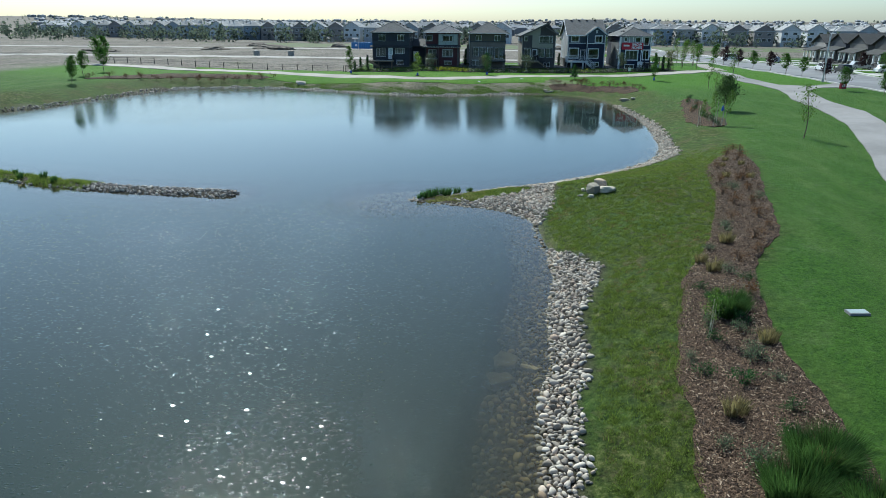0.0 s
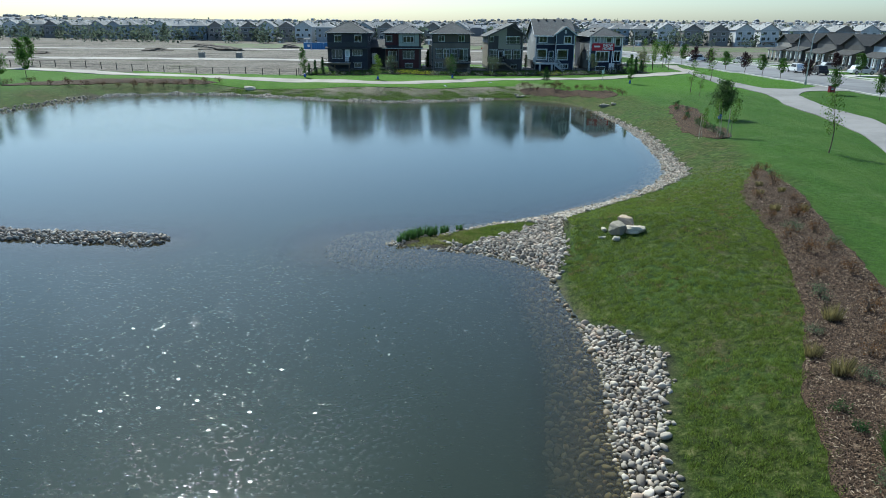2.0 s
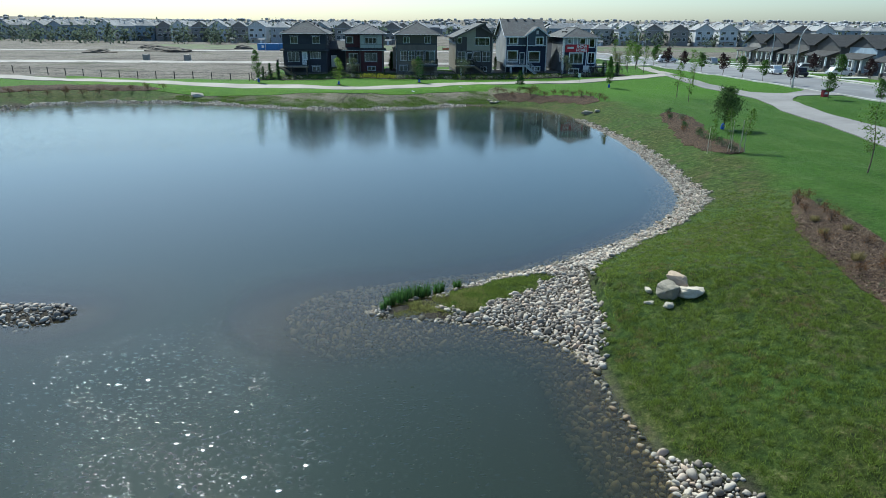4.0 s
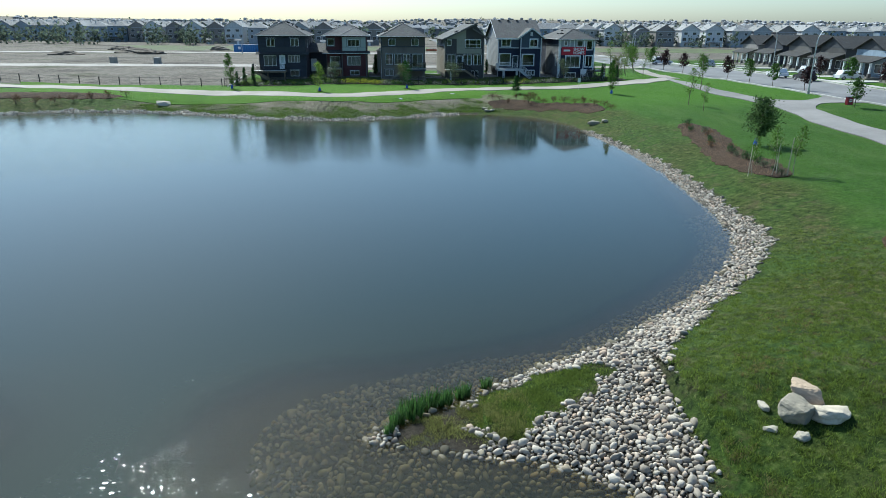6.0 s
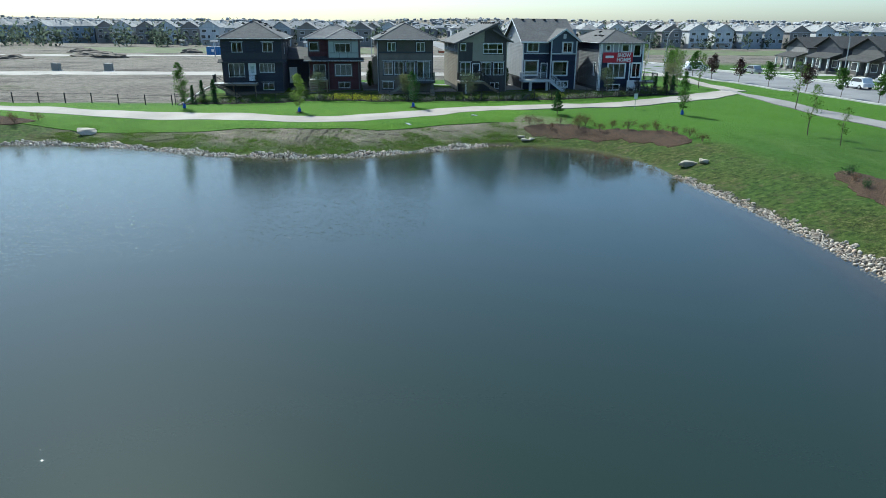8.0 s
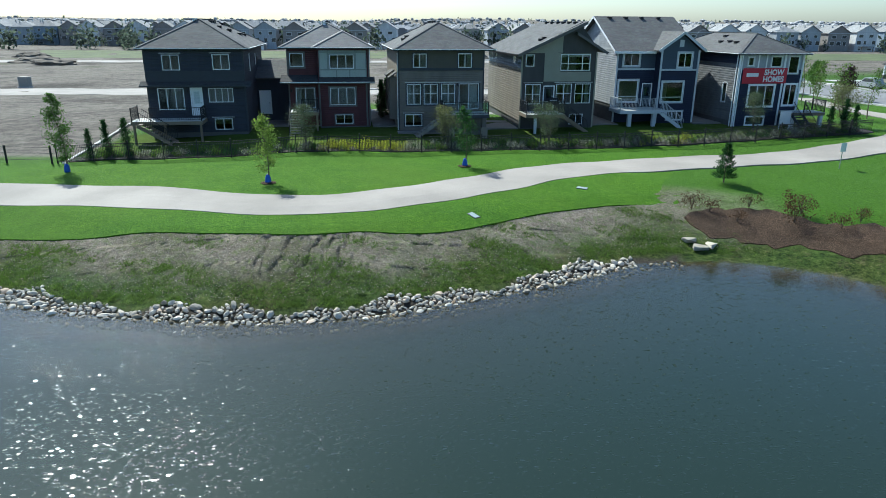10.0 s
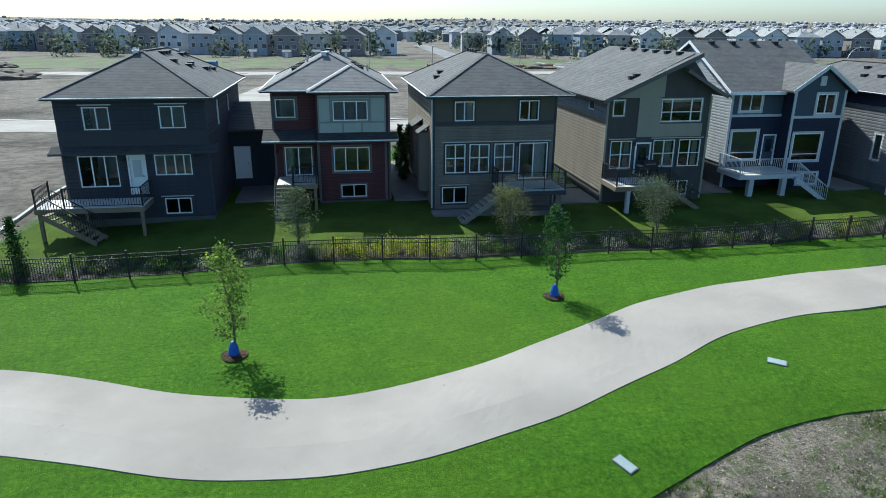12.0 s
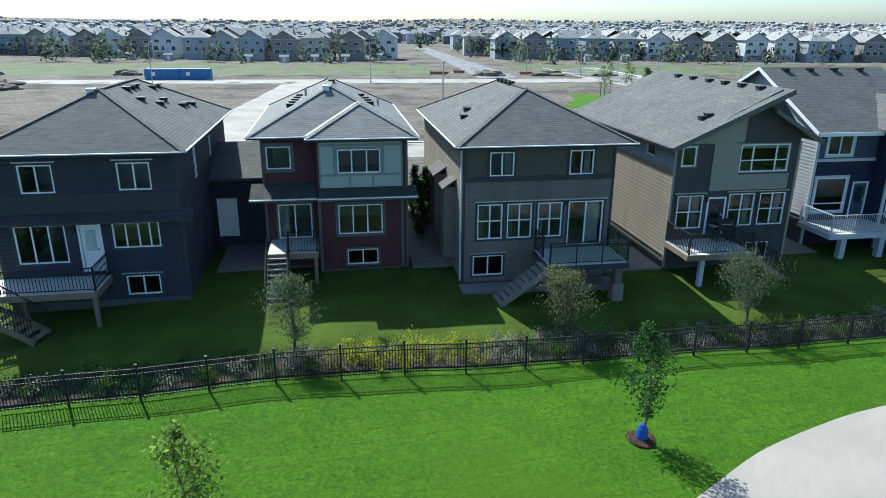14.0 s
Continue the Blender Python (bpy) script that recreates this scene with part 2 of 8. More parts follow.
def lawn_material():
    """Mown turf: fine blades, small tufts, faint seams between the laid strips, pale clippings."""
    n = Nodes("sod")
    blade, tuft, mid, wide = n.noise(38.0, 4, 0.8), n.noise(7.0, 6, 0.8), n.noise(0.55, 6, 0.7), n.noise(0.11, 4, 0.55)
    mixd = n.math("ADD", n.math("MULTIPLY", blade, 0.55), n.math("MULTIPLY", tuft, 0.45))
    col = n.ramp(mixd, (0.36, (0.012, 0.040, 0.002)), (0.46, (0.042, 0.118, 0.005)), (0.54, (0.070, 0.168, 0.008)), (0.64, (0.170, 0.300, 0.024)))
    col = n.mix(0.85, col, n.ramp(mid, (0.32, (0.74, 0.80, 0.75)), (0.68, (1.28, 1.18, 1.2))), "MULTIPLY")
    col = n.mix(n.ramp(wide, (0.42, (0, 0, 0)), (0.66, (0.6,) * 3)), col, n.mix(0.65, col, (0.080, 0.150, 0.010)))
    seam = n.math("FRACT", n.math("MULTIPLY_ADD", n.noise(0.35, 3, 0.5), 0.9, n.math("MULTIPLY", n.math("MULTIPLY_ADD", n.axis(0), -0.16, n.axis(1)), 1.55)))
    col = n.mix(n.math("MULTIPLY", n.ramp(mid, (0.42, (0, 0, 0)), (0.58, (1, 1, 1))), 0.5), col, n.ramp(seam, (0.0, (0.45,) * 3), (0.07, (1.0,) * 3), (0.93, (1.0,) * 3), (1.0, (0.45,) * 3)), "MULTIPLY")
    speck = n.noise(5.5, 3, 0.7)
    col = n.mix(n.ramp(speck, (0.68, (0, 0, 0)), (0.74, (0.65,) * 3)), col, (0.20, 0.24, 0.07))
    dark = n.noise(3.1, 4, 0.7, stretch=(0.8, 1.2, 1.0))
    col = n.mix(n.ramp(dark, (0.64, (0, 0, 0)), (0.72, (0.6,) * 3)), col, (0.012, 0.050, 0.004))
    n.bump(n.math("ADD", blade, n.math("MULTIPLY", tuft, 1.4)), 0.9, 0.05)
    return n.out(col, 0.9, 0.0, 0.12)


def concrete_material(name, colour, mottle=0.45):
    """Worn paving: wide pale and dark stretches, stains, fine grit."""
    n = Nodes(name)
    big, mid, small = n.noise(0.22, 3, 0.45), n.noise(1.6, 6, 0.7), n.noise(45, 3)
    col = n.ramp(big, (0.34, shade(colour, 0.84)), (0.5, colour), (0.66, shade(colour, 1.14)))
    col = n.mix(mottle, col, n.ramp(mid, (0.3, (0.78, 0.77, 0.75)), (0.65, (1.08,) * 3)), "MULTIPLY")
    spot = n.noise(2.7, 3, 0.6)
    col = n.mix(n.ramp(spot, (0.70, (0, 0, 0)), (0.75, (0.35,) * 3)), col, shade(colour, 0.5))
    col = n.mix(0.5, col, n.ramp(small, (0.3, (0.8,) * 3), (0.7, (1.12,) * 3)), "MULTIPLY")
    n.bump(small, 0.25, 0.01)
    return n.out(col, 0.85, 0.0, 0.3)


def mulch_material():
    n = Nodes("mulch")
    chip = n.t.nodes.new("ShaderNodeTexVoronoi")
    n.t.links.new(n.pos, chip.inputs["Vector"])
    chip.inputs["Scale"].default_value = 38.0
    bw = n.t.nodes.new("ShaderNodeRGBToBW")
    n.t.links.new(chip.outputs["Color"], bw.inputs[0])
    mid = n.noise(0.8, 5, 0.65)
    col = n.ramp(bw.outputs[0], (0.2, (0.010, 0.007, 0.005)), (0.5, (0.050, 0.032, 0.021)), (0.8, (0.145, 0.100, 0.068)))
    col = n.mix(0.6, col, n.ramp(mid, (0.35, (0.62, 0.60, 0.58)), (0.65, (1.2, 1.12, 1.05))), "MULTIPLY")
    n.bump(chip.outputs["Distance"], 0.7, 0.05)
    return n.out(col, 0.95, 0.0, 0.15)


def stone_material(name, a, b):
    n = Nodes(name)
    info = n.t.nodes.new("ShaderNodeObjectInfo").outputs["Random"]
    isl = n.t.nodes.new("ShaderNodeNewGeometry").outputs["Random Per Island"]
    pick = n.math("FRACT", n.math("ADD", info, isl))
    col = n.ramp(pick, (0.0, shade(a, 0.75)), (0.25, a), (0.55, b), (0.75, shade(b, 1.15)), (0.9, (b[0] * 1.05, b[1] * 0.88, b[2] * 0.78)), (1.0, shade(b, 1.35)))
    g, f = n.noise(5, 4), n.noise(40, 3)
    col = n.mix(0.5, col, n.ramp(g, (0.3, (0.7,) * 3), (0.7, (1.15,) * 3)), "MULTIPLY")
    n.bump(n.math("ADD", f, g), 0.5, 0.015)
    return n.out(col, 0.85, 0.0, 0.2)


def water_material():
    n = Nodes("water")
    depth = n.attr("depth")
    murk = n.ramp(depth, (0.0, (0.060, 0.055, 0.033)), (0.35, (0.020, 0.026, 0.016)), (1.0, (0.014, 0.025, 0.018)))
    swell = n.noise(0.5, 3, 0.5, stretch=(0.7, 1.7, 1.0))
    rip = n.noise(3.0, 3, 0.55, stretch=(0.6, 1.5, 1.0))
    # small tilted wavelets, most of them nearly level, that catch the sun one by one
    squash = n.node("ShaderNodeMapping", Scale=(0.75, 1.2, 1.0))
    n.t.links.new(n.pos, squash.inputs["Vector"])
    cell = n.t.nodes.new("ShaderNodeTexVoronoi")
    n.t.links.new(squash.outputs[0], cell.inputs["Vector"])
    cell.inputs["Scale"].default_value = 8.4
    away, lean, slope = (n.t.nodes.new("ShaderNodeVectorMath") for i in range(3))
    away.operation, lean.operation, slope.operation = "SUBTRACT", "SUBTRACT", "DOT_PRODUCT"
    n.t.links.new(squash.outputs[0], away.inputs[0])
    n.t.links.new(cell.outputs["Position"], away.inputs[1])
    n.t.links.new(cell.outputs["Color"], lean.inputs[0])
    lean.inputs[1].default_value = (0.5, 0.5, 0.5)
    n.t.links.new(away.outputs[0], slope.inputs[0])
    n.t.links.new(lean.outputs[0], slope.inputs[1])
    third = n.t.nodes.new("ShaderNodeSeparateXYZ")
    n.t.links.new(cell.outputs["Color"], third.inputs[0])
    facet = n.math("MULTIPLY", n.math("MULTIPLY", slope.outputs["Value"], third.outputs[2]), n.ramp(cell.outputs["Distance"], (0.34, (1, 1, 1)), (0.50, (0, 0, 0))))
    lull = n.math("MULTIPLY_ADD", n.noise(0.045, 3, 0.5), 60.0, n.math("SUBTRACT", n.axis(1), n.math("MULTIPLY", n.axis(0), 0.35)))
    calm = n.ramp(n.math("DIVIDE", lull, 160.0), (0.43, (1.0,) * 3), (0.47, (0.22,) * 3), (0.60, (0.12,) * 3), (0.73, (0.13,) * 3), (0.79, (0.95,) * 3))
    h = n.math("MULTIPLY", n.math("ADD", n.math("MULTIPLY", swell, 0.06), n.math("ADD", n.math("MULTIPLY", rip, 0.05), n.math("MULTIPLY", facet, 5.8))), calm)
    bump = n.node("ShaderNodeBump", Height=h, Strength=1.0, Distance=0.05)
    body = n.node("ShaderNodeBsdfDiffuse", Color=murk, Roughness=0.0)
    clear = n.node("ShaderNodeBsdfTransparent", Color=(0.86, 0.82, 0.62, 1))
    under = n.node("ShaderNodeMixShader", Fac=n.ramp(depth, (0.0, (0.05,) * 3), (0.14, (0.38,) * 3), (0.45, (0.90,) * 3), (0.7, (1.0,) * 3)))
    n.t.links.new(clear.outputs[0], under.inputs[1])
    n.t.links.new(body.outputs[0], under.inputs[2])
    # wind roughens the open north water; the sheltered north-east corner lies almost still
    north = n.ramp(n.math("DIVIDE", n.axis(1), 120.0), (0.52, (0, 0, 0)), (0.74, (1, 1, 1)))
    open_water = n.ramp(n.math("MULTIPLY_ADD", n.axis(0), 0.025, 0.5), (0.46, (1, 1, 1)), (0.66, (0.35,) * 3))
    gust = n.math("MULTIPLY_ADD", north, 0.04, n.ramp(calm, (0.15, (0.09,) * 3), (0.6, (0.112,) * 3)))
    gloss = n.node("ShaderNodeBsdfGlossy", Color=(1, 1, 1, 1), Roughness=n.math("MULTIPLY", gust, open_water))
    gloss.distribution = "BECKMANN"
    fres = n.node("ShaderNodeFresnel", IOR=1.33)
    for k in (gloss, fres):
        n.t.links.new(bump.outputs[0], k.inputs["Normal"])
    top = n.node("ShaderNodeMixShader", Fac=fres.outputs[0])
    n.t.links.new(under.outputs[0], top.inputs[1])
    n.t.links.new(gloss.outputs[0], top.inputs[2])
    n.t.links.new(top.outputs[0], n.t.nodes["Material Output"].inputs["Surface"])
    return n.mat


def glass_material(name="window_glass", tint=(0.75, 0.8, 0.8)):
    n = Nodes(name)
    clear = n.node("ShaderNodeBsdfTransparent", Color=(*tint, 1))
    gloss = n.node("ShaderNodeBsdfGlossy", Color=(1, 1, 1, 1), Roughness=0.02)
    warp = n.node("ShaderNodeBump", Height=n.noise(0.8, 2), Strength=0.15, Distance=0.05)
    edge = n.t.nodes.new("ShaderNodeLayerWeight").outputs["Facing"]
    n.t.links.new(warp.outputs[0], gloss.inputs["Normal"])
    top = n.node("ShaderNodeMixShader", Fac=n.math("MULTIPLY_ADD", n.math("POWER", edge, 4.0), 0.6, 0.03))
    n.t.links.new(clear.outputs[0], top.inputs[1])
    n.t.links.new(gloss.outputs[0], top.inputs[2])
    n.t.links.new(top.outputs[0], n.t.nodes["Material Output"].inputs["Surface"])
    return n.mat


GROUND, SOD, MULCH, WATER, GLASS = ground_material(), lawn_material(), mulch_material(), water_material(), glass_material()
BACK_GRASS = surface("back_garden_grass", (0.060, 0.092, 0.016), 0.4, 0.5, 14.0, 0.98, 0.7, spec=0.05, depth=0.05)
MEADOW = surface("meadow", (0.085, 0.105, 0.042), 0.5, 0.12, 0.9, 0.95, 0.6, depth=0.2)
DARK_MULCH = surface("dark_mulch", (0.05, 0.042, 0.038), 0.35, 2.5, 26, 0.95, 0.8, depth=0.05)
PATHWAY = concrete_material("path_concrete", (0.305, 0.275, 0.246), 0.2)
SIDE_PATH = concrete_material("side_path_asphalt", (0.215, 0.205, 0.20))
ROAD = concrete_material("road_asphalt", (0.185, 0.185, 0.19))
KERB = concrete_material("kerb_concrete", (0.45, 0.44, 0.42))
GRAVEL = concrete_material("gravel_road", (0.30, 0.275, 0.25))
STONE = stone_material("river_stone", (0.25, 0.215, 0.175), (0.415, 0.37, 0.31))
BOULDER = stone_material("boulder", (0.30, 0.27, 0.215), (0.40, 0.36, 0.29))
WHITE = surface("white_vinyl", (0.78, 0.79, 0.80), 0.05, rough=0.45, bump=0.03)
BLACK_METAL = surface("black_metal", (0.016, 0.016, 0.018), 0.2, rough=0.62, bump=0.05)
GREY_METAL = surface("galvanised_steel", (0.45, 0.46, 0.47), 0.15, rough=0.4, bump=0.05, metal=0.7)
WHITE_METAL = surface("white_rail_paint", (0.48, 0.50, 0.52), 0.06, rough=0.45, bump=0.03)
TIMBER = surface("deck_timber", (0.21, 0.165, 0.115), 0.2, 2.0, 25, 0.8, 0.3)
DECKING = surface("deck_vinyl", (0.50, 0.49, 0.46), 0.12, rough=0.6)
STAIR_GREY = surface("stair_concrete", (0.24, 0.225, 0.20), 0.15, rough=0.85)
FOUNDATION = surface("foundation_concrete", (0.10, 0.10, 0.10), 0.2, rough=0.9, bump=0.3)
ROOF_DARK = shingles("shingle_charcoal", (0.101, 0.100, 0.103))
ROOF_BLACK = shingles("shingle_black", (0.046, 0.046, 0.049))
ROOF_BROWN = shingles("shingle_weathered", (0.182, 0.169, 0.163))
ROOF_PALE = surface("flashing_dull", (0.36, 0.36, 0.37), 0.12, rough=0.7, bump=0.05)
INTERIOR = surface("room_paint", (0.55, 0.53, 0.49), 0.1, rough=0.9)
FABRIC = surface("curtain_cloth", (0.55, 0.54, 0.52), 0.1, rough=0.9)
BARK = surface("bark", (0.13, 0.10, 0.075), 0.3, 6, 40, 0.9, 0.5)
PALE_BARK = surface("pale_bark", (0.38, 0.33, 0.26), 0.25, 6, 40, 0.9, 0.4)
BLUE_BAG = surface("blue_plastic", (0.02, 0.09, 0.42), 0.2, rough=0.5)
LEAF = leaf_material("leaf_green", (0.07, 0.15, 0.030))
LEAF_DARK = leaf_material("leaf_dark", (0.035, 0.095, 0.030))
LEAF_LIGHT = leaf_material("leaf_yellow_green", (0.105, 0.185, 0.035))
LEAF_PURPLE = leaf_material("leaf_purple", (0.050, 0.030, 0.034))
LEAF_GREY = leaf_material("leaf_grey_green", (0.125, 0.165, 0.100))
LEAF_RUST = leaf_material("leaf_rust", (0.16, 0.085, 0.04))
FLOWER = leaf_material("yellow_flower", (0.38, 0.42, 0.05))
GRASS_BLADE = leaf_material("grass_blade", (0.165, 0.225, 0.048))
BANK_WEED = leaf_material("bank_weed", (0.13, 0.21, 0.045))
PALE_WEED = leaf_material("pale_weed", (0.26, 0.27, 0.10))
DRY_BLADE = leaf_material("dry_blade", (0.22, 0.19, 0.09))
CLUMP_BLADE = leaf_material("clump_blade", (0.062, 0.125, 0.032))
REED = leaf_material("reed_blade", (0.065, 0.140, 0.040))

# ---- the pond's shore, as control points ----
NEAR_BANK = [(-4, -40), (0.2, -12), (0.9, 8), (1.0, 15), (0.9, 18.3), (1.3, 21.2), (1.2, 25), (1.5, 29), (1.2, 32.5), (0.7, 35.5), (0.4, 38.3)]
SPIT = [(-0.9, 39.9), (-2.7, 41.0), (-5, 41.5), (-7.6, 42.0), (-5.4, 43.4), (-3, 45.3), (-1.4, 46.4), (1.0, 47.9)]
EAST_BANK = [(2.7, 49.5), (5.2, 51.9), (7.3, 54.2), (9.2, 56.9), (11.0, 60.8), (11.8, 65.5), (12.4, 73), (12.7, 81), (12.2, 89.3), (11.3, 96.8), (10.2, 105)]
NORTH_BANK = [(7.8, 110.2), (5.3, 112.4), (2.6, 113.6), (0, 113.8), (-2.8, 113.4), (-5.1, 112.1), (-8.7, 110.4), (-11.5, 109.3), (-13.7, 108.3), (-17, 107.7), (-21, 107.6), (-24.1, 108.2), (-28, 109.0), (-33, 111.2), (-39.5, 113.6)]
WEST_BANK = [(-47, 114.4), (-56, 113.5), (-62, 108), (-64, 96), (-64.5, 86), (-68, 76), (-78, 62), (-86, 40), (-88, 0), (-70, -50), (-30, -70)]
SHORE = curve(NEAR_BANK + SPIT + EAST_BANK + NORTH_BANK + WEST_BANK + NEAR_BANK[:1], 0.9)
SHELF = curve([(-9.0, 42.2), (-5, 43), (-1, 44.5)], 1.0)
ISLAND = curve([(-47, 46.2), (-40, 44.3), (-34, 42.6), (-28, 41.6), (-23, 41.5), (-20.3, 41.4)], 1.0)


def line_distance(x, y, line):
    """Distance from points to a line of points."""
    if x.size <= 400:
        a, d = line[:-1], np.diff(line, axis=0)
        px, py = x.reshape(-1, 1) - a[:, 0], y.reshape(-1, 1) - a[:, 1]
        t = np.clip((px * d[:, 0] + py * d[:, 1]) / ((d * d).sum(1) + 1e-12), 0, 1)
        return np.sqrt(((px - t * d[:, 0]) ** 2 + (py - t * d[:, 1]) ** 2).min(1)).reshape(x.shape)
    best = np.full(x.shape, 1e9)
    for (ax, ay), (bx, by) in zip(line[:-1], line[1:]):
        dx, dy = bx - ax, by - ay
        t = np.clip(((x - ax) * dx + (y - ay) * dy) / (dx * dx + dy * dy + 1e-12), 0, 1)
        best = np.minimum(best, (x - ax - t * dx) ** 2 + (y - ay - t * dy) ** 2)
    return np.sqrt(best)


def inside(x, y, line):
    if x.size <= 400:
        a, b = line[:-1], line[1:]
        px, py = x.reshape(-1, 1), y.reshape(-1, 1)
        slope = (b[:, 0] - a[:, 0]) / np.where(a[:, 1] == b[:, 1], 1e-9, b[:, 1] - a[:, 1])
        hit = ((a[:, 1] > py) != (b[:, 1] > py)) & (px < slope * (py - a[:, 1]) + a[:, 0])
        return (hit.sum(1) % 2 == 1).reshape(x.shape)
    n = np.zeros(x.shape, bool)
    for (ax, ay), (bx, by) in zip(line[:-1], line[1:]):
        if ay != by:
            n ^= ((ay > y) != (by > y)) & (x < (bx - ax) * (y - ay) / (by - ay) + ax)
    return n


def shore_distance(x, y):
    """Metres from the shore, positive on land."""
    d = np.full(x.shape, 400.0)
    near = (x > -140) & (x < 80) & (y > -120) & (y < 180)
    if not near.any():
        return d
    xs, ys = x[near], y[near]
    d[near] = np.where(inside(xs, ys, SHORE), -1, 1) * line_distance(xs, ys, SHORE)
    return d


def smooth(a, b, v):
    t = np.clip((v - a) / (b - a), 0, 1)
    return t * t * (3 - 2 * t)


def wobble(x, y, s):
    return np.sin(x * s + 1.3) * np.cos(y * s * 0.8 + 0.4) + 0.5 * np.sin(x * s * 2.3 + y * s * 1.7)


def height(x, y):
    """The ground's height over the water."""
    x, y = np.asarray(x, float), np.asarray(y, float)
    d = shore_distance(x, y)
    z = np.interp(d, [-30, -9, -3, -1, 0, 0.8, 2, 4.2, 6.8, 10, 20, 28, 34, 60, 400], [-2.6, -2.0, -0.95, -0.28, 0.0, 0.22, 0.55, 1.15, 1.68, 1.92, 2.05, 2.5, 2.62, 2.4, 2.0])
    spit = smooth(48.5, 45, y) * smooth(38, 41, y) * smooth(1.6, -1.0, x) * (d > 0)
    z = np.where(spit > 0, np.minimum(z, 0.34 - 0.12 * spit), z)
    z = np.where((spit > 0) & (x < -4.4), np.minimum(z, 0.02 + 0.06 * np.sin(x * 2.9) * np.sin(y * 3.7)), z)
    z = z + np.where(d > 3, 0.05 * wobble(x, y, 0.45), 0.015 * wobble(x, y, 1.3))
    shelf = (x > -16) & (x < 3) & (y > 36) & (y < 52)
    if shelf.any():
        q = line_distance(x[shelf], y[shelf], SHELF)
        z[shelf] = np.maximum(z[shelf], np.interp(q, [0, 1.5, 3.2, 4.6, 8], [-0.20, -0.24, -0.40, -0.8, -3]))
    i = np.full(x.shape, 99.0)
    by = (x > -60) & (x < -8) & (y > 30) & (y < 58)
    if by.any():
        i[by] = line_distance(x[by], y[by], ISLAND)
    z = np.maximum(z, np.interp(i, [0, 0.5, 1.0, 2.0, 6, 9], [0.15, 0.11, -0.04, -0.5, -1.8, -9]))
    r = np.hypot(x, y)
    z = z - 1.0 * smooth(190, 300, y) * smooth(3000, 900, r)
    hills = smooth(900, 3800, r) * (26 + 7 * np.sin(x * 0.0021 + 0.6) + 4 * np.sin(x * 0.0063) + 2 * np.sin(x * 0.017 + y * 0.003))
    return z + np.where(y > -200, hills, hills * 0.6)


def ground_at(x, y):
    return float(height(np.array([x]), np.array([y]))[0])


def axis_steps(lo, hi, fine, reach):
    a = list(np.arange(lo, hi + 1e-6, fine))
    step, v = fine, hi
    while v < reach:
        step *= 1.14
        v += step
        a.append(v)
    step, v = fine, lo
    while v > -reach:
        step *= 1.14
        v -= step
        a.insert(0, v)
    return np.array(a)


gx, gy = axis_steps(-48, 42, 0.55, 4600), axis_steps(8, 150, 0.55, 4600)
gx, gy = np.union1d(np.round(gx, 3), np.concatenate([np.arange(-26, -21, 0.16), np.arange(-21, -15, 0.07), np.arange(-15, -7, 0.16)])), np.union1d(np.round(gy, 3), np.arange(107, 118, 0.2))
GX, GY = np.meshgrid(gx, gy)
GZ = height(GX.ravel(), GY.ravel())
nx, ny = len(gx), len(gy)
idx = np.arange(nx * ny).reshape(ny, nx)
faces = np.stack([idx[:-1, :-1], idx[:-1, 1:], idx[1:, 1:], idx[1:, :-1]], -1).reshape(-1, 4)
ground_mesh = bpy.data.meshes.new("ground")
fx, fy = GX.ravel(), GY.ravel()
D = shore_distance(fx, fy)
# where stones lie: width of the stony strip along each shore
near_edge = lambda y: np.interp(y, [0, 14, 20, 24, 27, 29.5, 31.5, 33.0, 37.2, 39], [0.8, 0.9, 1.0, 0.9, 1.5, 1.9, 1.2, 0.0, 0.0, 0.4])
in_spit = lambda x, y: inside(x + 0.22 * np.sin(y * 4.1 + x) + 0.1 * np.sin(x * 9), y + 0.18 * np.sin(x * 3.3) + 0.1 * np.sin(y * 8 + x * 5), np.array([(-4.8, 43.7), (-4.6, 41.9), (-3.9, 41.7), (-2.8, 42.6), (-1.1, 43.9), (0.2, 45.5), (-1.0, 45.9), (-3, 45.0), (-4.0, 44.4), (-4.8, 43.7)]))
spit_side = lambda y: np.interp(y, [37.5, 39, 41, 44.5, 46.5, 48.2, 49.5], [0.5, 0.9, 1.35, 1.5, 2.3, 3.6, 4.8])
east_w = lambda y: np.interp(y, [48, 52, 56, 59, 66, 74, 80, 86, 96, 100], [1.3, 1.05, 1.15, 1.6, 1.0, 0.95, 0.8, 0.5, 0.4, 0.2])
north_w = lambda x: 0.62 + 0.28 * np.sin(x * 0.8) + 0.22 * np.sin(x * 2.1)
# the north bank's washed-out gullies and lumpy soil
worn = smooth(1.6, 3.2, D) * smooth(6.6, 5.6, D) * (fy > 104) * (fx < 2) * (fx > -48)
for c, deep, lean in ((-20.1, 0.12, 0.1), (-19.2, 0.2, 0.16), (-18.5, 0.1, 0.05), (-18.0, 0.24, 0.22), (-17.3, 0.14, 0.12), (-16.6, 0.22, 0.1), (-15.9, 0.1, 0.18), (-13.2, 0.08, 0.1), (-23.5, 0.08, 0.1), (-10.6, 0.10, 0.2), (-9.4, 0.08, 0.1)):
    mid_x = c + lean * (fy - 112) + 0.10 * np.sin(fy * 3.1 + c) + 0.06 * np.sin(fy * 7.3)
    GZ = GZ - worn * deep * 0.85 * np.exp(-(((fx - mid_x) / 0.085) ** 2))
